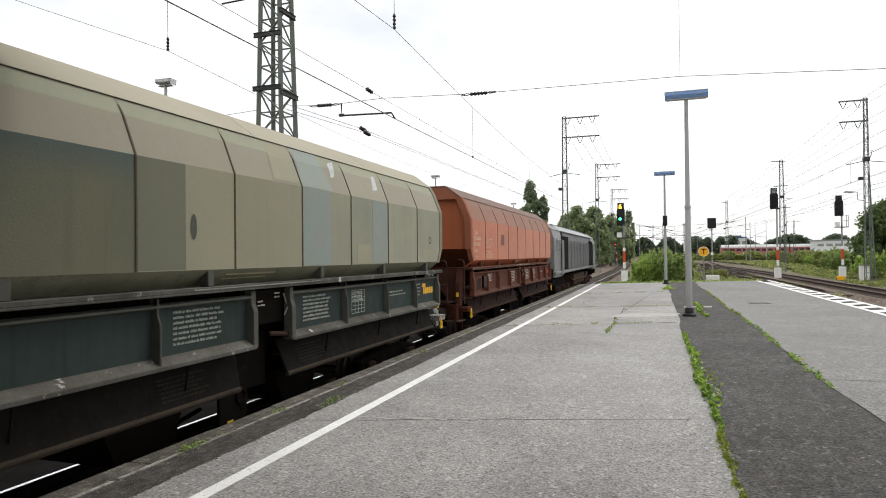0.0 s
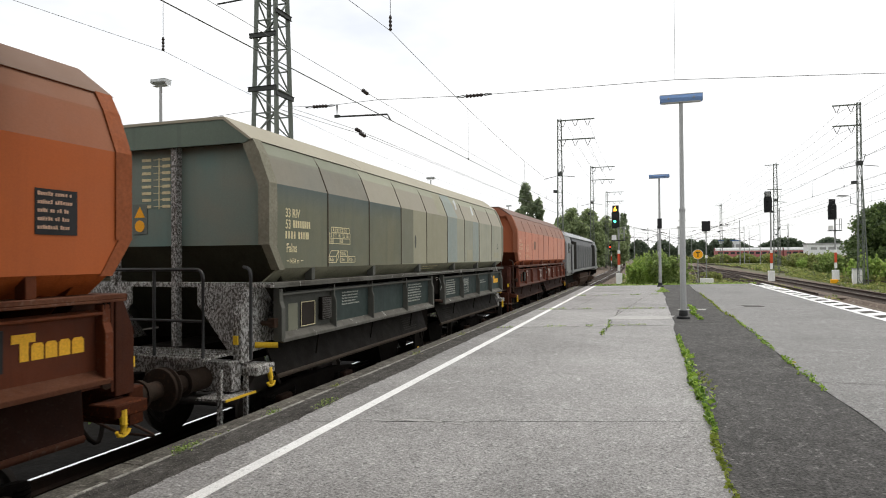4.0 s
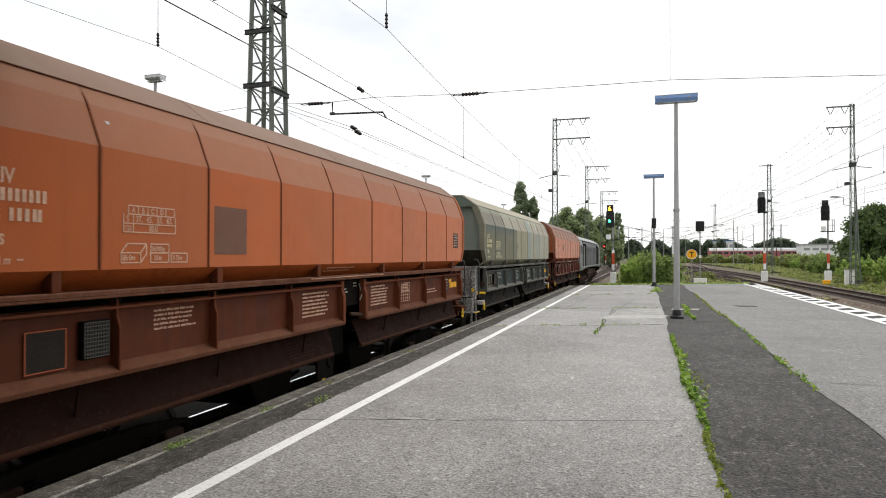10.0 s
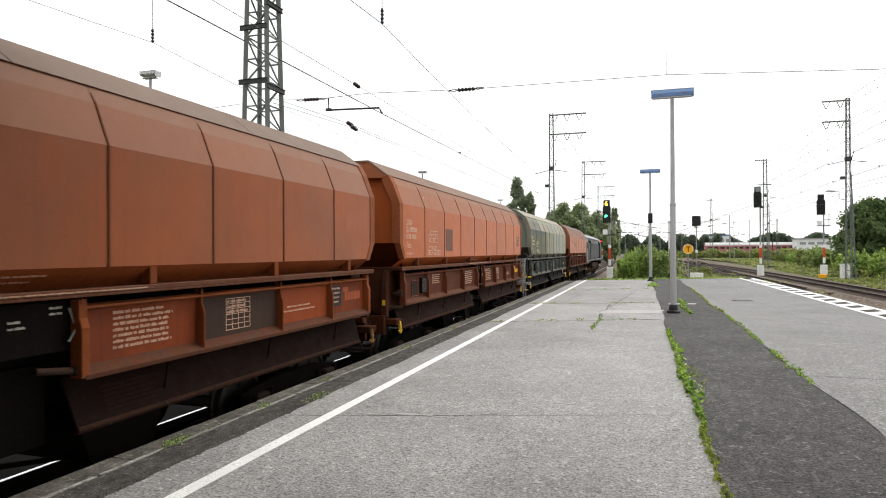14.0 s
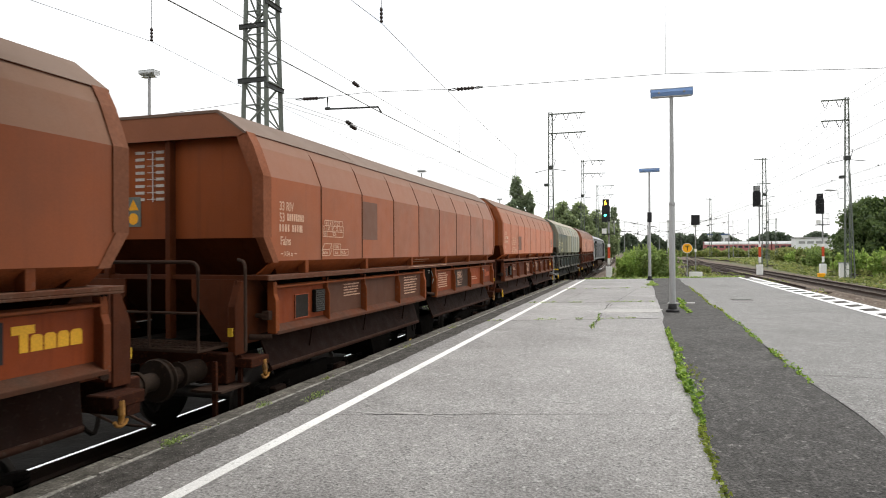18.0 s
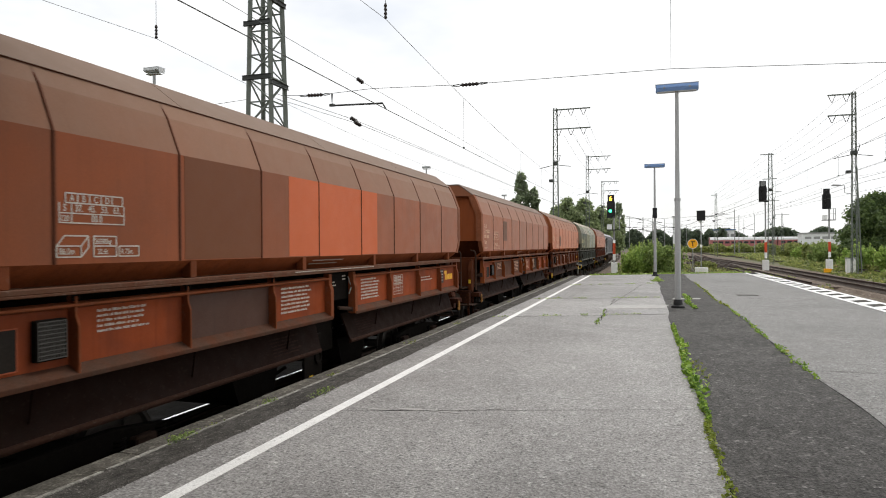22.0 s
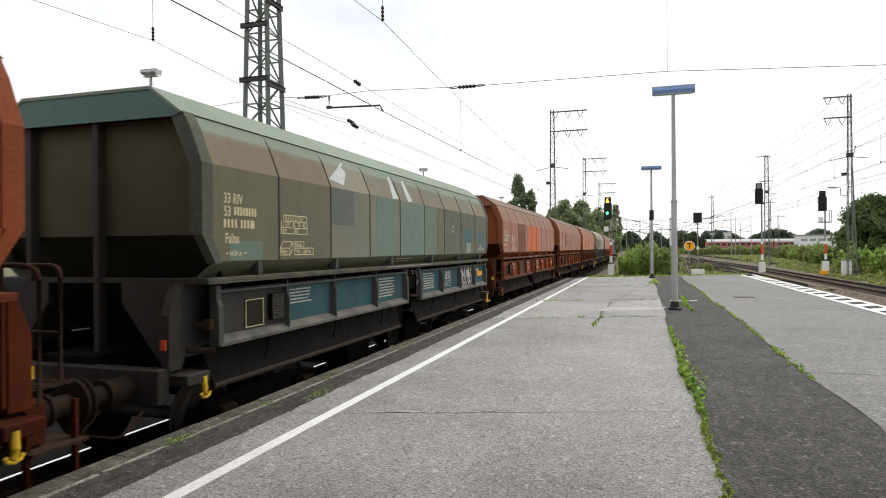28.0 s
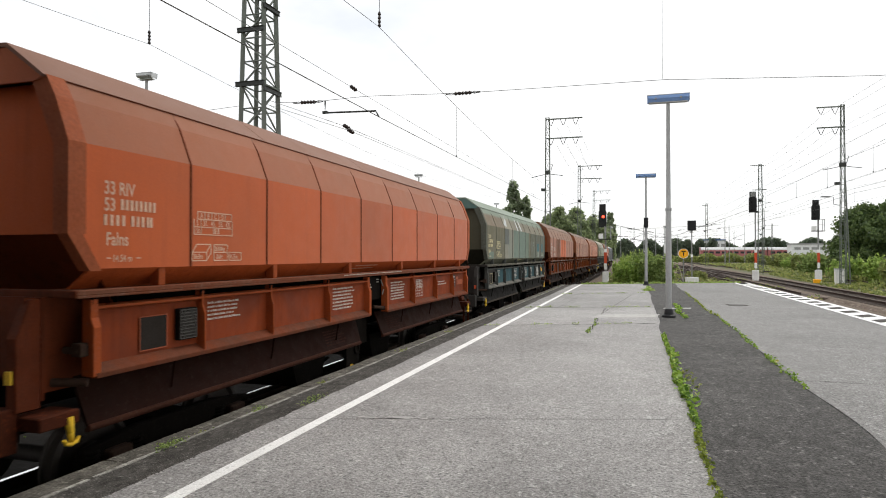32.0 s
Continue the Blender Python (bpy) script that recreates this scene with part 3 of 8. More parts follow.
for a, c, sa, sc in ((-13.9, 9.3, 0, 0), (9.31, 21.2, 0, 0.05), (21.21, END_L - 0.02, 0.05, SLAB)):
    part("asphalt_slab", Geo().prism(between(lambda y: CRACK_B(y) + 0.006, lambda y: 5.43, a, c, sa, sc), -0.05, 0.0, "z"), ASPHALT_OUTER, platform)
part("edge_strip", Geo().prism(between(lambda y: -3.83, lambda y: left_line(y) + 0.02, -13.9, END_L - 0.02, 0, SLAB, 0.06), -0.05, -0.006, "z"), EDGE_TAR, platform, "dark gravelly tar strip behind the coping")
bits, y = random.Random(4), -1.0
while y < END_L - 1:
    long_ = bits.uniform(0.25, 1.1)
    a, c = bits.uniform(-3.842, -3.832), bits.uniform(-3.815, -3.80)
    part("edge_line", Geo().prism([(a, y), (c, y + 0.03), (c + 0.004, y + long_ * 0.5), (c - 0.004, y + long_), (a + 0.006, y + long_ - 0.02), (a - 0.003, y + long_ * 0.6)], -0.03, 0.002, "z"), EDGE_LINE, platform, "worn pale line along the coping")
    y += long_ + bits.uniform(0.0, 0.06)
part("pale_patch", Geo().prism([(-1.15, 17.05), (0.42, 17.55), (0.60, 18.6), (-0.95, 18.1)], 0.0, 0.004, "z"), ASPHALT_PALE, platform, "pale concrete patch beside the lamp post")
part("pale_patch", Geo().prism([(0.75, 20.6), (1.55, 20.8), (1.6, 21.2), (0.8, 21.0)], -0.003, 0.004, "z"), ASPHALT_PALE, platform, "pale repair patch")
streaks = random.Random(21)
for x, y, run_, wide in ((-2.95, 5.93, 0.55, 0.05), (-2.45, 6.02, 0.5, 0.10), (-2.05, 6.0, 0.35, 0.035), (-0.9, 6.9, 0.3, 0.03), (-2.7, 15.0, 0.9, 0.06)):
    low = [(x + run_ * k / 6, y + streaks.uniform(-0.4, 0.2) * wide) for k in range(7)]
    high = [(x + run_ * k / 6, y + wide * streaks.uniform(0.3, 1.0) * math.sin(math.pi * (k + 0.3) / 6.6)) for k in range(7)]
    part("pale_streak", Geo().prism(low + list(reversed(high)), 0.0, 0.0025, "z"), ASPHALT_PALE, platform, "pale scuffed streak along the joint")
# open cracks along the cross joints and between the strips
def crack_line(x0, y0, x1, y1, wide, seed):
    """A ragged dark crack from one point to the other, lying on the asphalt."""
    r, n = random.Random(seed), max(8, int(math.hypot(x1 - x0, y1 - y0) / 0.12))
    d = Vector((x1 - x0, y1 - y0)).normalized()
    side = Vector((-d.y, d.x))
    up_, low_ = [], []
    for k in range(n + 1):
        p = Vector((x0, y0)).lerp(Vector((x1, y1)), k / n) + side * (0.05 * noise.noise(Vector((k * 0.35, seed, 0))) + 0.012 * r.uniform(-1, 1))
        w = wide * (0.6 + 1.6 * abs(noise.noise(Vector((k * 0.3, seed, 7))))) * r.uniform(0.5, 1.3)
        up_.append(p + side * w)
        low_.append(p - side * w * 0.6)
    v = [(p.x, p.y, 0.0022) for p in up_] + [(p.x, p.y, 0.0022) for p in low_]
    part("crack", Geo().add(v, [(k, k + 1, n + 2 + k, n + 1 + k) for k in range(n)]), CRACK, platform, "ragged dark crack")


for k, (x0, y0, x1, y1, wide) in enumerate(((-3.42, 14.47, 0.42, 16.06, 0.034), (-3.4, 19.73, 0.45, 21.09, 0.03), (-3.3, 26.85, 0.5, 29.0, 0.03), (-3.3, 5.66, 0.3, 6.74, 0.006), (-0.98, 13.6, -0.93, 20.2, 0.016),
                                       (-0.9, 18.9, -0.2, 27.8, 0.012), (2.1, 21.3, 5.3, 21.5, 0.014), (2.2, 9.35, 5.3, 9.32, 0.006), (0.62, 16.7, 1.9, 17.0, 0.02), (-2.4, 19.3, -2.1, 27.2, 0.008))):
    crack_line(x0, y0, x1, y1, wide, k + 1)
# loose gravel along the dark strip
grit_r, grit = random.Random(8), Geo()
for k in range(2600):
    y = 1.5 + 17 * grit_r.random() ** 1.6
    x = left_line(y) - abs(grit_r.gauss(0, 0.09)) + 0.02 if k % 3 else grit_r.uniform(-3.80, -3.46)
    r, a = grit_r.uniform(0.003, 0.009), grit_r.uniform(0, 6.28)
    top = [(x + r * math.cos(a + q * 1.57), y + r * math.sin(a + q * 1.57), 0.001) for q in range(4)]
    grit.add(top + [(x, y, 0.003 + r * 0.8)], [(0, 1, 4), (1, 2, 4), (2, 3, 4), (3, 0, 4)])
tagged(part("loose_gravel", grit, GRIT, platform, "loose pale gravel on the tar strip"), kind="stuff")
# painted lines
part("safety_line", Geo().prism([(-3.04, -13), (-2.925, -13), (-2.935, y_end(-2.95) - 0.05), (-3.055, y_end(-3.07) - 0.05)], 0.0, 0.004, "z"), LINE_WHITE, platform, "worn white painted safety line")
hatch = Geo()
for x0, x1 in ((5.45, 5.60), (6.10, 6.25)):
    hatch.prism([(x0, -10), (x1, -10), (x1, y_end(x1) - 0.05), (x0, y_end(x0) - 0.05)], -0.012, 0.004, "z")
part("hatch_border", hatch, LINE_WHITE, platform, "white border lines of the hatched strip")
part("hatch_ground", Geo().box(5.43, 6.25, -13.9, 38.5, -0.05, -0.001), EDGE_TAR, platform, "dark asphalt under the hatching")
y = 4.0
while y < 38.8:
    bar = Geo().prism([(5.60, y), (5.60, y + 0.62), (6.10, y + 1.05), (6.10, y + 0.43)], -0.001, 0.0035, "z")
    part("hatch_bar", bar, LINE_WHITE, platform)
    y += 1.32
# drain cover
cover = thing("manhole_cover", "dark rectangular iron cover set in the asphalt", "manhole cover", pose(3.11, 22.7, 0, 0, 0, 8))
part("cover_plate", Geo().box(-0.26, 0.26, -0.20, 0.20, 0.0, 0.006), STEEL_DARK, cover, bevel=0.002)
part("cover_frame", Geo().box(-0.29, -0.26, -0.23, 0.23, 0, 0.009).box(0.26, 0.29, -0.23, 0.23, 0, 0.009).box(-0.26, 0.26, -0.23, -0.20, 0, 0.009).box(-0.26, 0.26, 0.20, 0.23, 0, 0.009), RUST_RAIL, cover)

# ---- the hopper wagons ----
# In a wagon's space: x to the platform side, y forward, z up from the rail head, the origin under its middle.
HALF, KNEE_Z, LOW_Z, SHOULDER, RIDGE = 1.475, 3.29, 2.28, (1.24, 3.82), (0.87, 4.10)
END_Y = 6.17
MID = (1.336, 3.650)   # where the sloping upper panel breaks towards the roof
RIBS = [1.36 * (i - 3.5) for i in range(8)]


def panel_outline(i):
    """Outline (y, z) of the upright side panel i of nine."""
    a = -END_Y if i == 0 else RIBS[i - 1]
    c = END_Y if i == 8 else RIBS[i]
    if i == 0:
        return [(a + 0.2, LOW_Z), (c, LOW_Z), (c, KNEE_Z), (a, KNEE_Z), (a, 2.56)]
    if i == 8:
        return [(a, LOW_Z), (c - 0.2, LOW_Z), (c, 2.56), (c, KNEE_Z), (a, KNEE_Z)]
    return [(a, LOW_Z), (c, LOW_Z), (c, KNEE_Z), (a, KNEE_Z)]


def shoulder_piece(i, gap=0.0):
    a = -END_Y if i == 0 else RIBS[i - 1]
    c = END_Y if i == 8 else RIBS[i]
    return Geo().band([(HALF, KNEE_Z), MID, SHOULDER], 0.02, a + gap, c - gap)


def rib_piece():
    g = Geo()
    g.band([(HALF + 0.007, LOW_Z), (HALF + 0.007, KNEE_Z + 0.002), (MID[0] + 0.007, MID[1] + 0.003), (SHOULDER[0] + 0.006, SHOULDER[1] - 0.02)], 0.012, -0.010, 0.010)
    return g


def roof_piece(a, c, ends=(False, False)):
    """A length of the roof cover, with lips over the shoulders."""
    g = Geo()
    out_ = [(1.262, 3.812), RIDGE, (-RIDGE[0], RIDGE[1]), (-1.262, 3.812)]
    back = [(-1.24, 3.795), (-RIDGE[0] + 0.01, RIDGE[1] - 0.035), (RIDGE[0] - 0.01, RIDGE[1] - 0.035), (1.24, 3.795)]
    return g.prism(out_ + back, a, c)


def grating(x0, x1, y0, y1, z):
    g = Geo()
    n = int((x1 - x0) / 0.06)
    for i in range(n + 1):
        x = x0 + (x1 - x0) * i / n
        g.box(x - 0.004, x + 0.004, y0, y1, z, z + 0.03)
    for j in range(5):
        y = y0 + (y1 - y0) * j / 4
        g.box(x0, x1, y - 0.006, y + 0.006, z, z + 0.034)
    return g


def buffer_geo():
    return Geo().spin([(-0.40, 0.17), (-0.36, 0.17), (-0.36, 0.125), (-0.02, 0.125), (-0.02, 0.145), (0.02, 0.145), (0.02, 0.095), (0.24, 0.095), (0.26, 0.22), (0.285, 0.23), (0.305, 0.20)], 20, "y")


BUFFER_DARK = surface("buffer_grime", (0.03, 0.02, 0.014), (0.015, 0.011, 0.009), (0.09, 0.05, 0.03), 0.8, scale=3, fleck=0.3, spec=0.1)
RUST_YELLOW = surface("rusty_yellow_paint", (0.36, 0.17, 0.03), (0.10, 0.05, 0.025), None, 0.7, scale=6, stain=0.9)
GRID_GREY = surface("box_grid_grey", (0.085, 0.08, 0.072), (0.04, 0.035, 0.03), None, 0.7)
PLATE_DARK = surface("dull_plate", (0.024, 0.019, 0.015), (0.015, 0.012, 0.010), None, 0.75, spec=0.12)


def text_block(rows, x, y0, y1, z_top, pitch, height, rng, ragged=0.25):
    """Plain bars for lines of writing too small to read, on the side at x."""
    g = Geo()
    for i in range(rows):
        end = y1 - (y1 - y0) * ragged * rng.random()
        z = z_top - i * pitch
        y, w = y0, 0.55 * height
        left = rng.randint(2, 8)
        while y < end - w:
            top = z if rng.random() < 0.4 else z - 0.22 * height
            g.box(x, x + 0.003, y, y + w * rng.uniform(0.7, 1.0), z - height, top)
            y += w * 1.3
            left -= 1
            if not left:
                y += w
                left = rng.randint(2, 8)
    return g


def on_skirt(g):
    """Lays marks built upright on to the slope under the side panels."""
    g.v = [(1.24 + (z - 2.10) / 0.18 * 0.235 + 0.004 + x, y, z - 0.003) for x, y, z in g.v]
    return g


def on_chute(g):
    """Writing laid out upright, moved onto the sloping chute plate."""
    g.v = [(1.226 + 0.423 * (1.385 - z) + 0.3 * (x - 1.0), y, z + 0.002) for x, y, z in g.v]
    return g


def grid_table(x, y0, y1, z0, z1, cols, rows, w=0.012):
    g = Geo()
    for i in range(cols + 1):
        y = y0 + (y1 - y0) * i / cols
        g.box(x, x + 0.003, y - w / 2, y + w / 2, z0, z1)
    for j in range(rows + 1):
        z = z0 + (z1 - z0) * j / rows
        g.box(x, x + 0.0032, y0, y1, z - w / 2, z + w / 2)
    return g


def side_writing(wagon, mat, shift):
    """The inscriptions at the rear of the hopper side: class letters as words, running numbers as bars, the load table."""
    x = HALF + 0.001
    y0 = -END_Y + 0.33

    def at(yy, zz):
        return lambda a, c: (x + 0.002, yy + a, zz + c)
    g = Geo()
    lettered(g, "33 RIV", 0.155, at(y0, 2.905))
    part("exchange_mark", g, mat, wagon, key=("exchange_mark",))
    g = Geo()
    lettered(g, "53", 0.155, at(y0, 2.765))
    part("country_mark", g, mat, wagon, key=("country_mark",))
    g = Geo()
    lettered(g, "Falns", 0.155, at(y0 + 0.02, 2.475))
    part("class_mark", g, mat, wagon, key=("class_mark",))
    for k in range(8):
        bar = part("number_bar", lambda: Geo().box(x, x + 0.003, 0, 0.034, 2.64, 2.732), mat, wagon, key="number_bar")
        bar.location = (0, y0 + 0.18 + 0.054 * k, 0.138)
    for a, w in ((0.0, 0.038), (0.065, 0.038), (0.13, 0.038), (0.195, 0.038), (0.30, 0.036), (0.36, 0.036), (0.42, 0.036), (0.48, 0.016), (0.52, 0.036)):
        bar = part("number_bar", lambda: Geo().box(x, x + 0.003, 0, 0.034, 2.64, 2.732), mat, wagon, key="number_bar")
        bar.location = (0, y0 + a, 0)
    g = Geo()
    lettered(g, "14.54 m", 0.085, at(y0 + 0.09, 2.335))
    g.box(x, x + 0.003, y0 + 0.03, y0 + 0.075, 2.36, 2.372).box(x, x + 0.003, y0 + 0.36, y0 + 0.41, 2.36, 2.372)
    part("length_mark", g, mat, wagon, key=("length_mark",))
    # load table
    t0 = -END_Y + 1.45
    g = grid_table(x, t0 + 0.06, t0 + 0.62, 2.755, 2.83, 5, 1, 0.011)
    for j, (a, c) in enumerate(((2.675, 2.755), (2.60, 2.675))):
        g.box(x, x + 0.003, t0, t0 + 0.64, a - 0.005, a + 0.005)
        g.box(x, x + 0.003, t0, t0 + 0.011, a, c).box(x, x + 0.003, t0 + 0.63, t0 + 0.64, a, c).box(x, x + 0.003, t0 + 0.11, t0 + 0.12, a, c)
    for i, ch in enumerate("ABCD"):
        lettered(g, ch, 0.075, at(t0 + 0.10 + 0.112 * i, 2.767))
    for i, ch in enumerate(("37.", "45.", "53.", "63.")):
        lettered(g, ch, 0.078, at(t0 + 0.145 + 0.125 * i, 2.69))
    lettered(g, "00.0", 0.078, at(t0 + 0.3, 2.613))
    lettered(g, "S", 0.078, at(t0 + 0.04, 2.69))
    lettered(g, "120", 0.065, at(t0 + 0.015, 2.613))
    part("load_table", g, mat, wagon, key=("load_table",)).location = (0, shift, 0)
    g = Geo()
    zb, zt = 2.335, 2.50

    def line(p, q):
        g.bar((x + 0.0015, p[0], p[1]), (x + 0.0015, q[0], q[1]), 0.003, 0.011)
    b0, b1 = t0 - 0.02, t0 + 0.20
    for p, q in (((b0, zb), (b1, zb)), ((b0, zb), (b0, 2.42)), ((b1, zb), (b1, 2.42)), ((b0, 2.42), (b1, 2.42)), ((b0, 2.42), (b0 + 0.07, zt)), ((b1, 2.42), (b1 + 0.07, zt)),
                 ((b0 + 0.07, zt), (b1 + 0.07, zt)), ((b1, zb), (b1 + 0.07, 2.41)), ((b1 + 0.07, 2.41), (b1 + 0.07, zt))):
        line(p, q)
    lettered(g, "86.0m", 0.07, at(b0 + 0.02, 2.355))
    for a, c, lo, hi in ((0.32, 0.55, 2.42, 2.50), (0.32, 0.55, zb, 2.42), (0.58, 0.80, zb, 2.42)):
        for p, q in (((a, lo), (c, lo)), ((a, hi), (c, hi)), ((a, lo), (a, hi)), ((c, lo), (c, hi))):
            line((t0 + p[0], p[1]), (t0 + q[0], q[1]))
    lettered(g, "26300kg", 0.062, at(t0 + 0.33, 2.438))
    lettered(g, "20.6t", 0.062, at(t0 + 0.36, 2.355))
    lettered(g, "R 75m", 0.062, at(t0 + 0.60, 2.355))
    part("capacity_mark", g, mat, wagon, key=("capacity_mark",)).location = (0, shift, 0)


LOWER_REAR = [-5.92, -4.56, -3.28, -1.78, -0.35]
LOWER_FRONT = [0.43, 1.87, 3.35, 4.68, 5.95]


def wheelset():
    g = Geo()
    for s in (-1, 1):
        g.spin([(s * 0.68, 0.15), (s * 0.69, 0.49), (s * 0.715, 0.49), (s * 0.725, 0.462), (s * 0.80, 0.455), (s * 0.815, 0.40), (s * 0.77, 0.38), (s * 0.75, 0.18), (s * 0.84, 0.13)], 28, "x")
    g.tube([(-1.05, 0, 0), (1.05, 0, 0)], 0.08, 12)
    for s in (-1, 1):
        for k in range(3):
            a = 2.1 * k
            g.box(s * 0.79 - 0.012, s * 0.79 + 0.012, 0.25 * math.cos(a) - 0.03, 0.25 * math.cos(a) + 0.03, 0.25 * math.sin(a) - 0.03, 0.25 * math.sin(a) + 0.03)
    return g


SPINNERS = []


def bogie(wagon, y):
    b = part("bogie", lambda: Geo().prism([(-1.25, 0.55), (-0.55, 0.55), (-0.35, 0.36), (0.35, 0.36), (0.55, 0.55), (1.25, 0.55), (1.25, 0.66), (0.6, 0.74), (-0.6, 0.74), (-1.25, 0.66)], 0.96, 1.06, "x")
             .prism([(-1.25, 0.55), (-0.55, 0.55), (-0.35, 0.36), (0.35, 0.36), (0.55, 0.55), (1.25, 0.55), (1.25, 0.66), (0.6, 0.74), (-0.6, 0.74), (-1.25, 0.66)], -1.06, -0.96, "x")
             .box(-0.96, 0.96, -0.25, 0.25, 0.5, 0.72), UNDER, wagon, "grimy cast bogie frame, toned near-black as shaded", bevel=0.012, key="bogie")
    b.location = (0, y, 0)
    for s in (-0.9, 0.9):
        w = part("wheelset", wheelset, WHEEL_STEEL, b, "worn steel wheels on an axle", smooth=True, key="wheelset")
        w.location = (0, s, 0.46)
        SPINNERS.append((w, s))
        for x in (-1.08, 1.08):
            box = part("axle_box", lambda: Geo().box(-0.07, 0.07, -0.14, 0.14, -0.15, 0.16), UNDER_RUST, b, bevel=0.02, key="axle_box")
            box.location = (x, s, 0.46)
        for k in (-0.26, 0.26):
            sp = part("spring", lambda: Geo().tube([(0.075 * math.cos(i * 0.7), 0.075 * math.sin(i * 0.7), i * 0.0042) for i in range(50)], 0.016, 5), UNDER, b, smooth=True, key="spring")
            sp.location = (1.02, s + k, 0.44)


def railing(pts, r=0.02):
    """A bent tube with rounded corners through the given points."""
    out = []
    P = [Vector(p) for p in pts]
    for i, p in enumerate(P):
        if 0 < i < len(P) - 1:
            a, c = (P[i - 1] - p).normalized(), (P[i + 1] - p).normalized()
            for k in range(5):
                u = k / 4
                out.append(p + a * 0.1 * (1 - u) ** 2 + c * 0.1 * u ** 2)
        else:
            out.append(p)
    return Geo().tube(out, r, 8)


def wagon_end(w, sgn, look_, catwalk, half):
    """All that stands at one end; sgn is 1 at the front, -1 at the rear."""
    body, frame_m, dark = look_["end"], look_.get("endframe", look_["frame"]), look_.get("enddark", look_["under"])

    squeeze = (half - 0.05) / 1.05

    def y(v):
        return sgn * (v if v < 6.2 else 6.2 + (v - 6.2) * squeeze)

    def box(x0, x1, a, c, z0, z1):
        return Geo().box(x0, x1, min(y(a), y(c)), max(y(a), y(c)), z0, z1)
    k = f"{sgn}_{half}"
    wall = [(1.40, 2.56), (1.40, 3.27), (1.15, 3.79), (-1.15, 3.79), (-1.40, 3.27), (-1.40, 2.56)]
    part("end_wall", lambda: Geo().prism(wall, y(6.03), y(6.06)), body, w, key="end_wall" + k)
    slope = Geo()
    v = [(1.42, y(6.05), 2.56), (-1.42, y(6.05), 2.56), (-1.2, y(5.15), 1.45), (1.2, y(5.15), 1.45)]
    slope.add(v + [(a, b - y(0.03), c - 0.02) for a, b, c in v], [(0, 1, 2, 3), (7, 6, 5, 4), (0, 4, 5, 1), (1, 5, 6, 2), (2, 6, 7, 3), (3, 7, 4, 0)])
    # the slope's dark colour stands for the shade between two wagons
    part("end_slope", slope, look_["shade"], w, "lower hopper slope with shade painted dark", key="end_slope" + k)
    for s in (1, -1):
        def post(s=s):
            outer = [(HALF + 0.012, 2.56), (HALF + 0.012, KNEE_Z), (MID[0] + 0.016, MID[1]), (SHOULDER[0] + 0.02, SHOULDER[1])]
            inner = [(SHOULDER[0] - 0.13, SHOULDER[1] - 0.03), (HALF - 0.138, KNEE_Z - 0.03), (HALF - 0.138, 2.56)]
            return Geo().prism([(s * a, c) for a, c in outer + inner], y(6.03), y(6.20))
        part("corner_foot", lambda s=s: Geo().prism([(y(6.20), 2.56), (y(5.99), LOW_Z - 0.02), (y(5.87), LOW_Z - 0.02), (y(6.06), 2.56)], s * (HALF - 0.10), s * (HALF + 0.012), "x"), look_["post"], w, key=f"corner_foot{k}{s}")
        part("corner_post", post, look_["post"], w, "grimy edge strip of the hopper end", key=f"corner_post{k}{s}")
        part("end_post", lambda s=s: box((0.10 if s > 0 else -0.85) - 0.04, (0.10 if s > 0 else -0.85) + 0.04, 6.06, 6.17, 1.3, 3.78), frame_m, w, bevel=0.008, key=f"end_post{k}{s}")
        part("end_column", lambda s=s: Geo().prism([(y(6.24), 1.2), (y(6.46), 1.2), (y(6.46), 1.76), (y(6.33), 2.05), (y(6.24), 2.05)], s * 1.17, s * 1.27, "x"), frame_m, w, bevel=0.008, key=f"end_column{k}{s}")
        part("end_gusset", lambda s=s: Geo().prism([(y(5.2), 1.3), (y(6.35), 1.3), (y(6.35), 2.06), (y(5.9), 2.06)], s * 1.20, s * 1.22, "x"), look_.get("gusset", frame_m), w, key=f"end_gusset{k}{s}")
        part("cross_plate", lambda s=s: Geo().prism([(s * 0.5, 2.06), (s * 1.26, 2.06), (s * 1.26, 1.25), (s * 0.98, 1.25), (s * 0.5, 1.85)], y(6.20), y(6.23)), look_.get("gusset", frame_m), w, key=f"cross_plate{k}{s}")
        part("latch", lambda s=s: Geo().tube([(s * 1.26, y(6.02), 1.62), (s * 1.42, y(6.02), 1.62)], 0.03, 10)
             .box(s * 1.40 - 0.05, s * 1.40 + 0.05, min(y(5.94), y(6.04)), max(y(5.94), y(6.04)), 1.57, 1.68), UNDER_RUST, w, "worn door latch", bevel=0.006, key=f"latch{k}{s}")
        part("door_bar", lambda s=s: Geo().tube([(s * 1.22, y(6.10), 1.37), (s * 1.45, y(5.97), 1.36)], 0.035, 10), look_.get("bar", UNDER_RUST), w, smooth=True, key=f"door_bar{k}{s}")
        b = part("buffer", buffer_geo, look_["buffer"], w, "rusty round buffer", smooth=True, key="buffer")
        b.matrix_basis = pose(s * 0.875, sgn * (6.17 + half - 0.31), 1.05, 0, 0, 0 if sgn > 0 else 180)
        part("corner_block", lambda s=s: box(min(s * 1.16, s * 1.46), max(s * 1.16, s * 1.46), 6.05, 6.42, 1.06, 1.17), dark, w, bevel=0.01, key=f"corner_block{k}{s}")
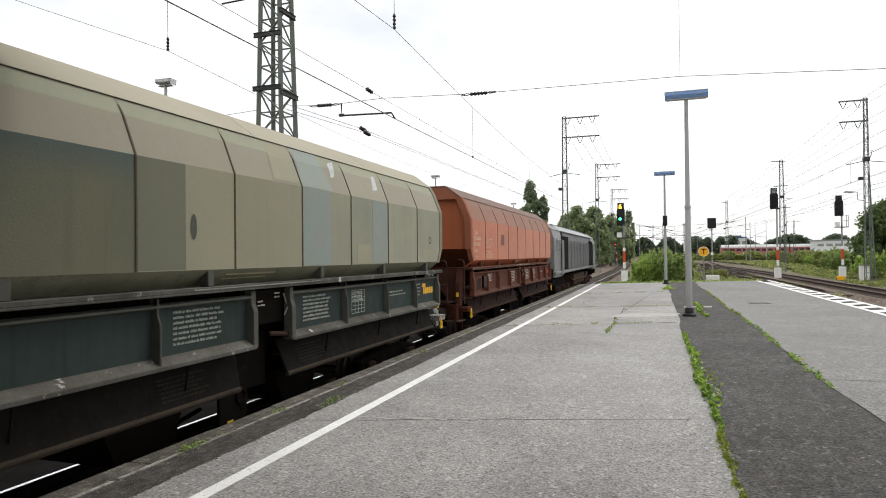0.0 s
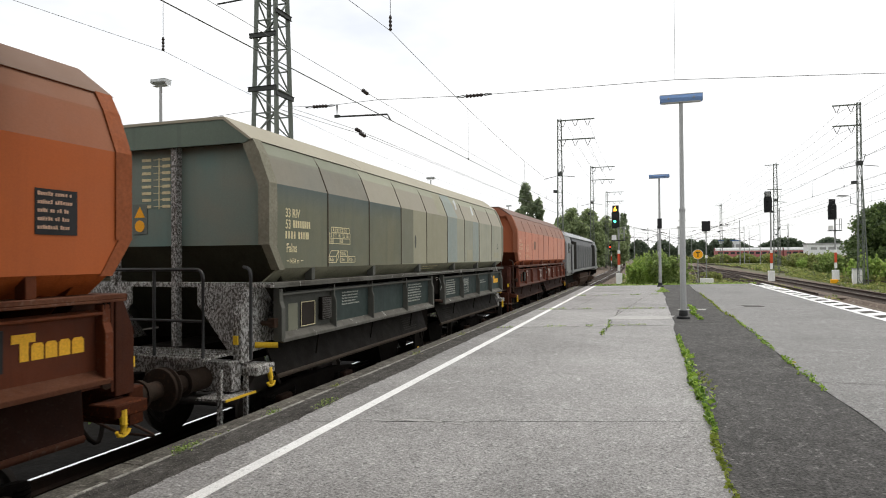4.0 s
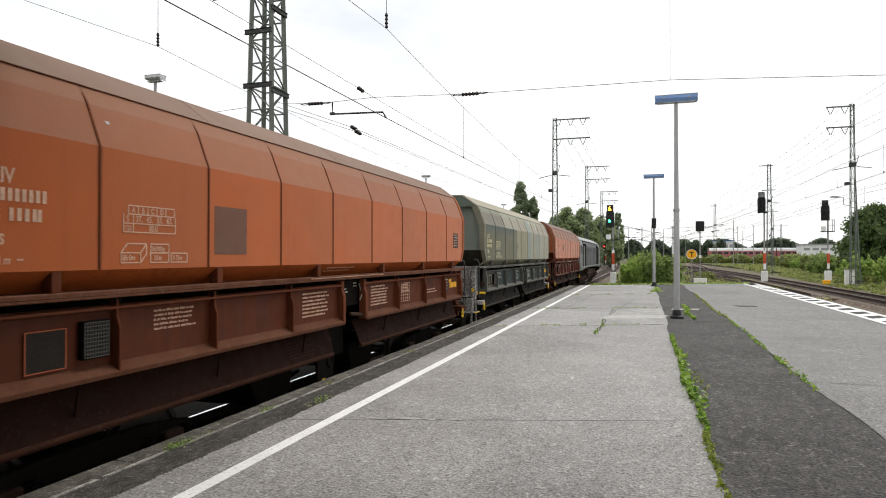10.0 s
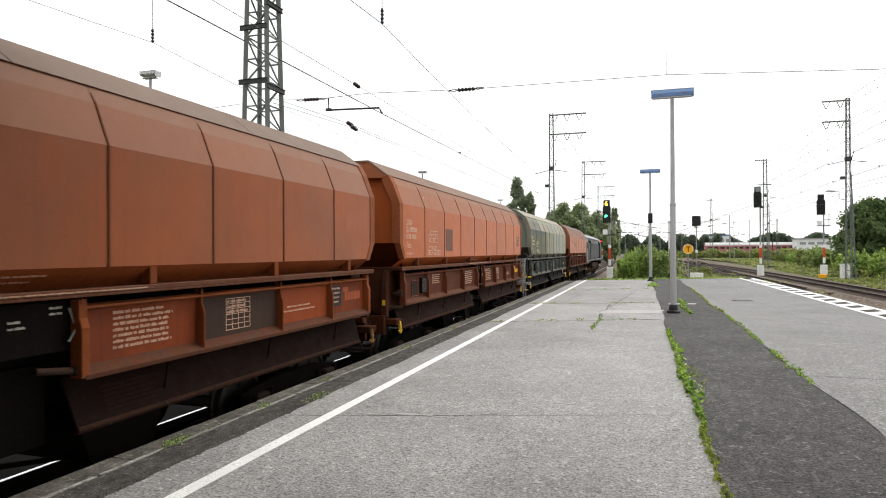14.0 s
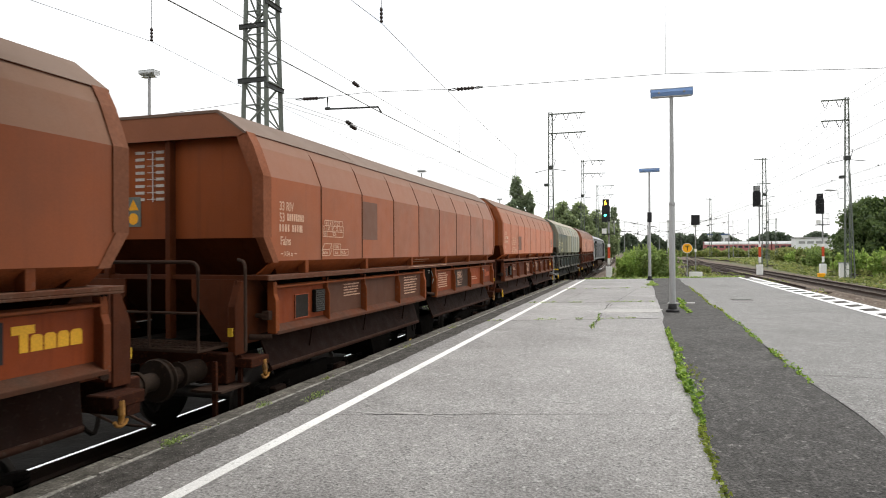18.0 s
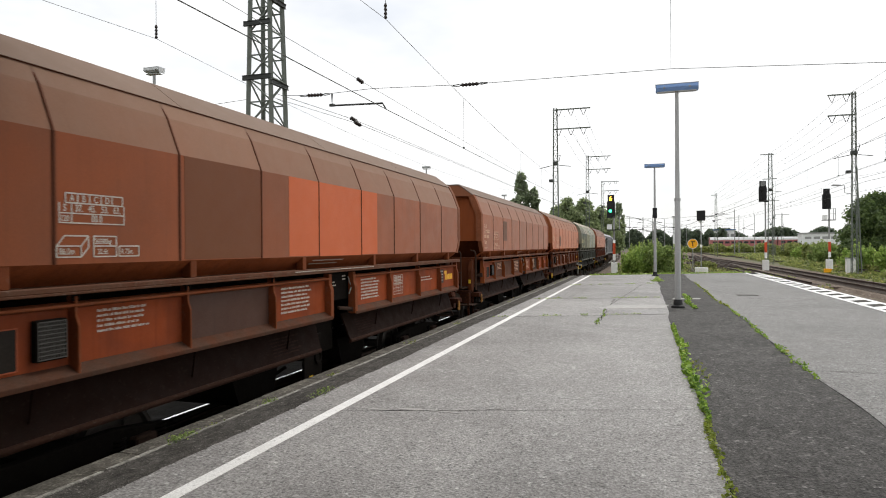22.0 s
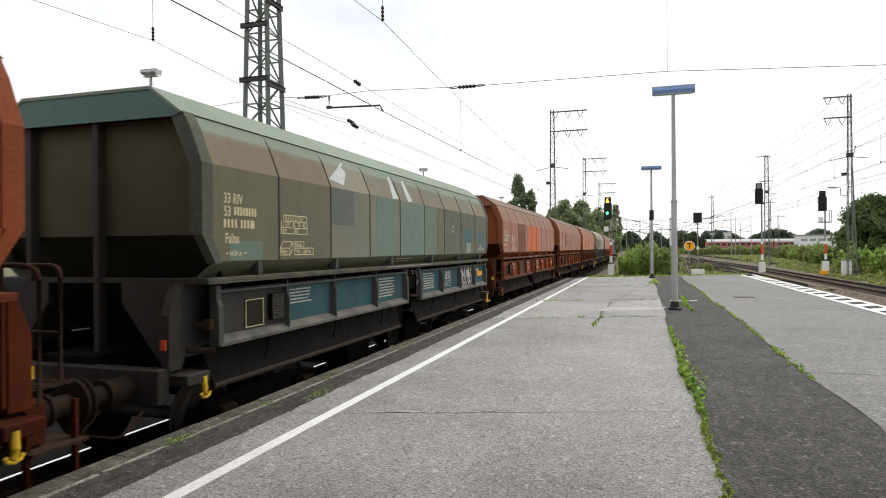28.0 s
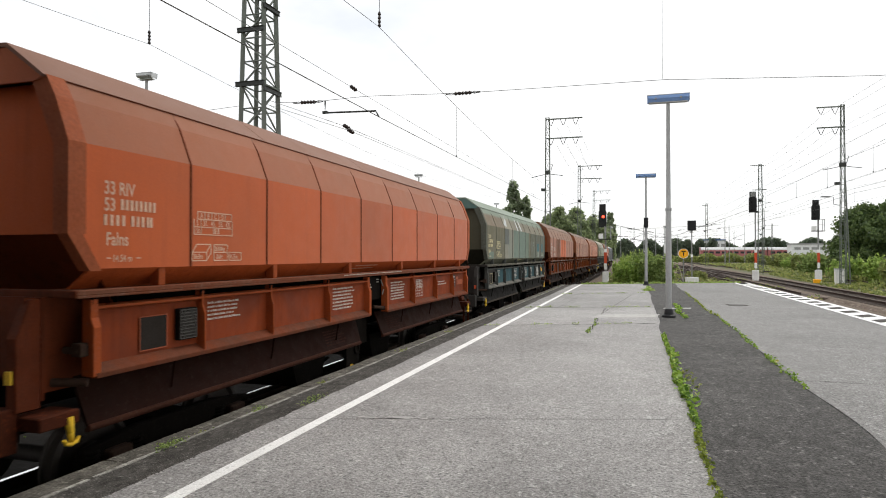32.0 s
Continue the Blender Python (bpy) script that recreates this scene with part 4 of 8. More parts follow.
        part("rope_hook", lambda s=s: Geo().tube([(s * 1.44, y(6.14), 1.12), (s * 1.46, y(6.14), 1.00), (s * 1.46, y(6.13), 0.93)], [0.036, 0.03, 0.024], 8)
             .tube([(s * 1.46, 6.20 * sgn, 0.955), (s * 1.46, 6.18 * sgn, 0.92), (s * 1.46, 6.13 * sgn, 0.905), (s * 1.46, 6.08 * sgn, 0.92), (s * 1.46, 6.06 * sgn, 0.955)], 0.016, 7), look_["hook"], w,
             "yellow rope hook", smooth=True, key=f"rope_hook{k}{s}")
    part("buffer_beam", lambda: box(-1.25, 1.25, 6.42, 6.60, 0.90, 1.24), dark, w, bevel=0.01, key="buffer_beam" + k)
    part("coupling", lambda: box(-0.06, 0.06, 6.60, 6.95, 0.99, 1.08).tube([(0, y(6.9), 1.04), (0, y(7.02), 0.98), (0, y(6.98), 0.8), (0, y(6.86), 0.74)], 0.035, 8), UNDER, w, bevel=0.008, key="coupling" + k)
    part("air_hose", lambda: Geo().tube([(0.35 + 0.12 * math.sin(i / 9 * math.pi), y(6.62 + 0.40 * i / 9), 0.92 - 0.34 * math.sin(i / 9 * math.pi)) for i in range(10)], 0.022, 7), UNDER, w, smooth=True, key="air_hose" + k)
    part("lamp_bracket", lambda: box(1.19, 1.25, 6.47, 6.49, 1.42, 1.52), look_["marker"], w, "small coloured tail marker plate", key="lamp_bracket" + k)
    part("deck_end", lambda: box(-1.5, 1.5, 6.02, 6.14, 2.05, 2.11), frame_m, w, bevel=0.006, key="deck_end" + k)
    if catwalk:
        tagged(part("catwalk", lambda: grating(-1.15, 1.15, min(y(6.35), y(6.98)), max(y(6.35), y(6.98)), 1.30), look_["walk"], w, "worn steel grating floor", key="catwalk" + k), kind="stuff")
        part("handrail", lambda: railing([(1.10, y(6.90), 1.32), (1.10, y(6.90), 2.28), (-0.9, y(6.90), 2.28), (-0.9, y(6.90), 1.32)]).tube([(1.10, y(6.90), 1.72), (-0.9, y(6.90), 1.72)], 0.016, 8)
             .tube([(0.45, y(6.90), 1.32), (0.45, y(6.90), 2.28)], 0.018, 8), look_["rail"], w, "bent tube handrail", smooth=True, key="handrail" + k)
        part("grab_rail", lambda: railing([(1.38, y(6.42), 1.25), (1.38, y(6.42), 2.28), (1.22, y(6.32), 2.30)]), look_["rail"], w, "bent tube grab rail", smooth=True, key="grab_rail" + k)
        part("step_hanger", lambda: box(1.26, 1.31, 6.36, 6.40, 0.50, 1.2), dark, w, key="step_hanger" + k)
        part("step_hanger", lambda: box(1.26, 1.31, 6.84, 6.88, 0.50, 1.2), dark, w, key="step_hanger2" + k)
        st = part("footstep", lambda: box(1.0, 1.38, 6.34, 6.9, 0.86, 0.885), look_["walk"], w, "steel step", key="footstep" + k)
        part("step_edge", lambda: box(1.38, 1.395, 6.34, 6.90, 0.862, 0.887), look_["step"], st, "painted step edge", key="step_edge" + k)
    else:
        part("shunter_grip", lambda: railing([(0.62, y(6.62), 0.86), (0.62, y(6.95), 0.66), (1.10, y(6.95), 0.66), (1.10, y(6.62), 0.86)], 0.014), look_["grip"], w, "bent shunter's grip bar", smooth=True, key="shunter_grip" + k)


def ladder(w, sgn, mat):
    def geo():
        g = Geo()
        y = sgn * 6.10
        for x in (-1.30, -0.97):
            g.box(x - 0.015, x + 0.015, y - 0.02, y + 0.02, 2.2, 3.7)
        for i in range(6):
            g.tube([(-1.30, y, 2.4 + 0.23 * i), (-0.97, y, 2.4 + 0.23 * i)], 0.012, 6)
        return g
    part("ladder", geo, mat, w, key=f"ladder{sgn}")


def end_signs(w, mat):
    """The filling scale and two warning plates on the rear end wall."""
    def scale():
        g = Geo()
        for i in range(8):
            z = 3.66 - 0.085 * i
            g.box(-0.28, -0.14, -6.068, -6.062, z - 0.018, z + 0.018).box(-0.10, 0.10, -6.068, -6.062, z - 0.004, z + 0.004).box(0.04, 0.16, -6.068, -6.062, z - 0.018, z + 0.018)
        return g.box(-0.02, -0.005, -6.068, -6.062, 3.03, 3.68)
    tagged(part("filling_scale", scale, mat, w, "column of worn scale marks", key="filling_scale"), kind="stuff").location = (-0.2, 0, 0)
    pl = part("warning_plate", lambda: Geo().box(-0.62, -0.40, -6.07, -6.06, 2.72, 3.10), STEEL_GREEN, w, "small warning plate", key="warning_plate")
    part("triangle", lambda: Geo().prism([(-0.59, 2.93), (-0.43, 2.93), (-0.51, 3.07)], -6.076, -6.071), SIGN_YELLOW, pl, key="triangle")
    part("ring_mark", lambda: Geo().spin([(-6.076, 0.075), (-6.072, 0.075), (-6.072, 0.05), (-6.076, 0.05)], 18, "y", (-0.51, 0, 2.82)), SIGN_YELLOW, pl, key="ring_mark")


def chute_plate(s, a, c):
    """A sloping plate, shorter at its foot, from deep under the ledge out to the lip."""
    g = Geo()
    t, b = [(1.22, 1.385), (1.20, 1.375)], [(1.385, 0.995), (1.365, 0.965)]
    v = []
    for (x, z), ya, yc in ((t[0], a + 0.02, c - 0.02), (b[0], a + 0.02, c - 0.14), (t[1], a + 0.02, c - 0.02), (b[1], a + 0.02, c - 0.14)):
        v += [(s * x, ya, z), (s * x, yc, z)]
    g.add(v, [(0, 1, 3, 2), (4, 6, 7, 5), (0, 2, 6, 4), (1, 5, 7, 3), (0, 4, 5, 1), (2, 3, 7, 6)])
    return g


def hopper_wagon(look_, label, seed, walks, halves):
    rng = random.Random(seed)
    w = thing("hopper_wagon", label, "freight wagon", group="wagons of the coal train")
    body, frame_m, dark = look_["body"], look_["frame"], look_["under"]
    for i in range(9):
        m = look_.get("panels", {}).get(i, body)
        part("side_panel", lambda i=i: Geo().prism(panel_outline(i), HALF - 0.02, HALF, "x"), m, w, key=f"side_panel{i}")
        m = look_.get("tops", {}).get(i, look_["upper"])
        part("shoulder_panel", lambda i=i: shoulder_piece(i), m, w, "dusty sloping upper panel", key=f"shoulder{i}")
    for y in RIBS:
        r = part("rib", rib_piece, look_["rib"], w, "dirty welded seam strip", key="rib")
        r.location = (0, y, 0)
    far = Geo().prism([(p[0], p[1]) for p in [(-END_Y, 2.56), (-END_Y + 0.2, LOW_Z), (END_Y - 0.2, LOW_Z), (END_Y, 2.56), (END_Y, KNEE_Z), (-END_Y, KNEE_Z)]], -HALF, -HALF + 0.02, "x")
    far.band([(-SHOULDER[0], SHOULDER[1]), (-HALF, KNEE_Z)], 0.02, -END_Y, END_Y)
    part("far_side", far, body, w, key="far_side")
    part("hopper_skirt", lambda: Geo().band([(1.24, 2.10), (HALF, LOW_Z)], 0.02, -5.97, 5.97).band([(-HALF, LOW_Z), (-1.24, 2.10)], 0.02, -5.97, 5.97), look_["skirt"], w, "sooty slope under the side panels", key="skirt")
    # roof cover in four lengths
    cuts = [-END_Y - 0.06, -3.1, 0.0, 3.1, END_Y + 0.06]
    for i in range(4):
        part("roof_section", lambda i=i: roof_piece(cuts[i] + 0.006, cuts[i + 1] - 0.006, (i == 0, i == 3)), look_["roof"], w, "dusty roof cover", key=f"roof{i}")
    for s in (-1, 1):
        part("roof_end", lambda s=s: Geo().prism([(1.16, 3.77), (1.25, 3.81), (RIDGE[0] - 0.01, RIDGE[1] - 0.03), (-RIDGE[0] + 0.01, RIDGE[1] - 0.03), (-1.25, 3.81), (-1.16, 3.77)], s * (END_Y + 0.03) - 0.012, s * (END_Y + 0.03) + 0.012), look_["roof_end"], w, "upright end sheet of the roof cover", key=f"roof_end{s}")
        part("roof_seam", lambda s=s: Geo().box(s * 1.25 - 0.008, s * 1.25 + 0.008, -END_Y, END_Y, 3.803, 3.811), look_["rib"], w, "dark seam under the roof cover", key=f"roof_seam{s}")
    # deck rail with its brackets
    for s in (1, -1):
        part("deck_rail", lambda s=s: Geo().box(min(s * 1.1, s * 1.505), max(s * 1.1, s * 1.505), -6.12, 6.12, 2.068, 2.11).box(min(s * 1.485, s * 1.505), max(s * 1.485, s * 1.505), -6.12, 6.12, 2.045, 2.068), look_["deck"], w, "worn deck edge", bevel=0.005, key=f"deck_rail{s}")
    for y in (-5.15, -3.2, -1.06, 1.2, 3.25, 5.28):
        b = part("bracket", lambda: Geo().box(1.36, 1.47, -0.045, 0.045, 2.11, 2.30), look_["rib2"], w, bevel=0.006, key="bracket")
        b.location = (0, y, 0)
    # lower side: two framed halves of four fields each
    for half, ys in (("a", LOWER_REAR), ("b", LOWER_FRONT)):
        for i, (a, c) in enumerate(zip(ys, ys[1:])):
            m = look_.get("fields", {}).get(half + str(i), look_["field"])
            part("frame_panel", lambda a=a, c=c: Geo().box(1.37, 1.40, a, c, 1.44, 1.96), m, w, key=f"field{half}{i}")
        part("top_rail", lambda ys=ys: Geo().prism([(1.38, 1.985), (1.47, 1.97), (1.47, 1.948), (1.40, 1.93)], ys[0], ys[-1]), frame_m, w, bevel=0.004, key="top_rail" + half)
        part("bottom_ledge", lambda ys=ys: Geo().prism([(1.39, 1.50), (1.505, 1.425), (1.505, 1.385), (1.39, 1.385)], ys[0] - 0.01, ys[-1] + 0.01), look_["ledge"], w, "dusty bottom ledge", bevel=0.004, key="bottom_ledge" + half)
        for j, y in enumerate(ys):
            edge = j in (0, len(ys) - 1)
            t = 0.042 if edge else 0.013
            rb = part("frame_rib", lambda t=t: Geo().prism([(1.38, 1.40), (1.50, 1.40), (1.50, 1.80), (1.47, 1.88), (1.47, 2.03), (1.38, 2.03)], -t, t), look_["rib2"], w, bevel=0.006, key=f"frame_rib{edge}")
            rb.location = (0, y, 0)
            tie = part("tie_rod", lambda: Geo().tube([(1.46, -0.02, 1.99), (1.46, -0.02, 2.06)], 0.012, 6).tube([(1.46, 0.03, 1.99), (1.46, 0.03, 2.06)], 0.012, 6), dark, w, key="tie_rod")
            tie.location = (0, y, 0)
        y0, y1 = ys[0] + 0.15, ys[-1] - 0.05
        for s in (1, -1):
            part("chute", lambda s=s, a=ys[0], c=ys[-1]: chute_plate(s, a, c), look_["chute"], w, "dirty discharge chute flaring outwards, darkened as shaded by the ledge", key=f"chute{half}{s}")
            part("flap_edge", lambda s=s, a=ys[0], c=ys[-1]: Geo().prism([(s * 1.372, 0.995), (s * 1.40, 0.992), (s * 1.408, 0.965), (s * 1.395, 0.935), (s * 1.35, 0.93), (s * 1.345, 0.95)], a + 0.02, c - 0.14), look_["flap"], w, "worn lower edge of the chute, toned paler as lit", bevel=0.006, key=f"flap{half}{s}")
        ty = -1.62 if half == "a" else 0.78
        tagged(part("faded_text", lambda ty=ty: on_chute(text_block(6, 1.0, ty, ty + 0.72, 1.26, 0.038, 0.02, random.Random(21), 0.3)), look_["ghost"], w, "faint old writing on the chute", key="ghost" + half), kind="stuff")
        for yy in (y0 + 0.9, (y0 + y1) / 2, y1 - 0.9):
            st = part("flap_stiffener", lambda: Geo().bar((1.39, 0, 1.385), (1.345, 0, 1.10), 0.010, 0.02), look_["chute"], w, key="flap_stiffener")
            st.location = (0, yy, 0)
    part("far_frame", lambda: Geo().box(-1.42, -1.38, -5.95, 5.95, 1.38, 2.05), frame_m, w, key="far_frame")
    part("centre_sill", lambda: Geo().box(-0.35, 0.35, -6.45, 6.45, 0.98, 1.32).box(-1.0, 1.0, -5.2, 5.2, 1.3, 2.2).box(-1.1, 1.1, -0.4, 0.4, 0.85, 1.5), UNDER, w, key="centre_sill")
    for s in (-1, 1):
        part("outlet_box", lambda s=s: Geo().prism([(s * 0.85, 0.92), (s * 1.0, 0.50), (s * 1.75, 0.46), (s * 1.95, 0.92)], -0.95, 0.95, "x"), UNDER, w, "outlet box under the hopper, toned near-black as shaded", key=f"outlet_box{s}")
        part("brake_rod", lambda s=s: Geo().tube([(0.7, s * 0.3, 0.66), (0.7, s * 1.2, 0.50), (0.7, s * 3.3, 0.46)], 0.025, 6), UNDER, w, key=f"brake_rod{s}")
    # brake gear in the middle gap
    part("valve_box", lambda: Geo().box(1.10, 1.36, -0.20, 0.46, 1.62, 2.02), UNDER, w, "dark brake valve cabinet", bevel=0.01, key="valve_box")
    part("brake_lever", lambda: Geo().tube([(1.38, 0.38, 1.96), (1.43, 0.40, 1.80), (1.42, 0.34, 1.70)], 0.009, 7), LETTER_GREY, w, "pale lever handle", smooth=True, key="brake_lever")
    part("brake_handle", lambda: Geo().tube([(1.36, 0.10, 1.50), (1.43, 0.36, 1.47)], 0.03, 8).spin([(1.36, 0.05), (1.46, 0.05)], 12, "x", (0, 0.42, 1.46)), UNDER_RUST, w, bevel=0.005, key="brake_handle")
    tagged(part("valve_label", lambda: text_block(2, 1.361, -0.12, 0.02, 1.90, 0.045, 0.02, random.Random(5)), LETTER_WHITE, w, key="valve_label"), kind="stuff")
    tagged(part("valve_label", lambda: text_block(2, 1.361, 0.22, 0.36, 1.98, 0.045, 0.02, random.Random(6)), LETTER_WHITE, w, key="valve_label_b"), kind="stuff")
    part("hanger_plate", lambda: Geo().box(1.12, 1.16, -0.55, -0.05, 0.45, 1.15).spin([(1.16, 0.10), (1.19, 0.10), (1.19, 0.06), (1.165, 0.055)], 14, "x", (0, -0.18, 0.82)), UNDER, w, "grimy hanging brake plate, toned near-black as shaded", bevel=0.006, key="hanger_plate")
    part("hanger_tag", lambda: Geo().box(1.161, 1.168, -0.42, -0.32, 0.52, 0.58), YELLOW, w, key="hanger_tag")
    # plates and the switch box on the first fields
    part("label_plate", lambda: Geo().box(1.40, 1.412, -5.36, -5.02, 1.525, 1.825), PLATE_DARK, w, "dark notice plate", key="label_plate")
    part("plate_border", lambda: Geo().box(1.412, 1.415, -5.368, -5.358, 1.517, 1.833).box(1.412, 1.415, -5.022, -5.012, 1.517, 1.833).box(1.412, 1.415, -5.368, -5.012, 1.517, 1.526).box(1.412, 1.415, -5.368, -5.012, 1.824, 1.833), look_.get("border", LOGO_FADED), w, key="plate_border")
    bx = part("switch_box", lambda: Geo().box(1.40, 1.46, -4.90, -4.63, 1.56, 1.87), UNDER, w, "dark hinged switch box", bevel=0.008, key="switch_box")
    part("box_mesh", lambda: grid_table(1.461, -4.885, -4.645, 1.575, 1.855, 9, 9, 0.007), GRID_GREY, bx, key="box_mesh")
    # writing
    side_writing(w, look_["letters"], look_.get("load_y", 0.0))
    tb = random.Random(7)
    tagged(part("notice_text", lambda: text_block(5, 1.401, -4.40, -3.80, 1.90, 0.042, 0.022, tb), look_["small"], w, key="notice1"), kind="stuff").location = (0, look_.get("note_y", 0), 0)
    tagged(part("notice_text", lambda: text_block(7, 1.401, -1.52, -0.75, 1.90, 0.05, 0.026, tb), look_["small"], w, key="notice2"), kind="stuff").location = (0, look_.get("note_b_y", 0), 0)
    tagged(part("notice_text", lambda: text_block(7, 1.401, 0.80, 1.55, 1.90, 0.05, 0.028, tb), look_["small"], w, key="notice3"), kind="stuff")
    tagged(part("inspection_table", lambda: grid_table(1.401, 2.18, 2.62, 1.55, 1.89, 4, 6, 0.007).add(*(lambda g: (g.v, g.f))(text_block(3, 1.401, 2.20, 2.60, 1.875, 0.057, 0.030, tb))), look_["small"], w, key="inspection"), kind="stuff").location = (0, look_.get("table_y", 0), 0)
    tagged(part("notice_text", lambda: text_block(1, 1.401, 3.6, 4.2, 1.80, 0.05, 0.022, tb, 0.05).add(*(lambda g: (g.v, g.f))(text_block(1, 1.401, 3.45, 4.35, 1.745, 0.05, 0.022, tb, 0.05))), look_["small"], w, key="notice4"), kind="stuff").location = (0, 0, look_.get("box_z", 0))
    tagged(part("notice_text", lambda: on_skirt(text_block(2, 0.0, -0.75, 0.25, 2.235, 0.045, 0.016, random.Random(12), 0.2)), look_["letters"], w, key="notice5"), kind="stuff")
    tagged(part("deck_text", lambda: text_block(1, 1.506, -1.35, 1.15, 2.096, 0.05, 0.014, random.Random(17), 0.05), look_["small"], w, key="deck_text"), kind="stuff")
    lg = part("notice_plate", lambda: Geo().box(1.40, 1.405, 4.74, 5.12, 1.60, 1.90), look_.get("plate", BLACK), w, "dark owner's notice plate", key="notice_plate")
    tagged(part("notice_text", lambda: text_block(4, 1.406, 4.76, 5.10, 1.875, 0.065, 0.03, tb, 0.25), look_["small"], lg, key="notice6"), kind="stuff")

    def logo():
        g = Geo()
        x = 1.401
        g.box(x, x + 0.003, 5.18, 5.37, 1.795, 1.86).box(x, x + 0.003, 5.245, 5.315, 1.66, 1.795)
        for a, wd in ((0.155, 0.10), (0.27, 0.10), (0.385, 0.10), (0.50, 0.11)):
            g.prism([(5.18 + a, 1.66), (5.18 + a + wd, 1.66), (5.18 + a + wd, 1.765), (5.18 + a + wd * 0.8, 1.785), (5.18 + a + wd * 0.2, 1.785), (5.18 + a, 1.765)], x, x + 0.003, "x")
        return g
    part("logo", logo, look_["logo"], w, key="logo")
    for y in (-4.375, 4.375):
        bogie(w, y)
    wagon_end(w, -1, look_, walks[1], halves[1])
    wagon_end(w, 1, look_, walks[0], halves[0])
    if walks[1]:
        ladder(w, -1, look_["frame"])
        end_signs(w, look_["letters"] if look_ is OLIVE else LETTER_WHITE)
    if look_.get("owner_plate"):
        op = part("owner_plate", lambda: Geo().box(HALF, HALF + 0.004, 5.30, 5.66, 2.58, 2.92), BLACK, w, "black owner's plate", key="owner_plate")
        tagged(part("plate_text", lambda: text_block(5, HALF + 0.005, 5.32, 5.64, 2.90, 0.062, 0.03, random.Random(3)), LETTER_WORN, op, key="plate_text"), kind="stuff")
    for fn in look_.get("extras", ()):
        fn(w)
    return w


def livery(name, base, stain, upper, roof, field, letters, small, logo, frame_c=None, hook=YELLOW, post=None, rib=None, ledge=None, end=None, streak=0.3, skirt=None, strip_c=None, blotch=()):
    frame_c = tuple(c * 0.75 for c in frame_c) if frame_c else tuple(c * 0.62 for c in base)
    grime = tuple(0.28 * c + 0.008 for c in base)
    strip_c = strip_c or tuple(0.6 * a + 0.5 * b for a, b in zip(upper, roof))
    weld = (RIBS[0], 1.36, 0.030, grime, 0.8)
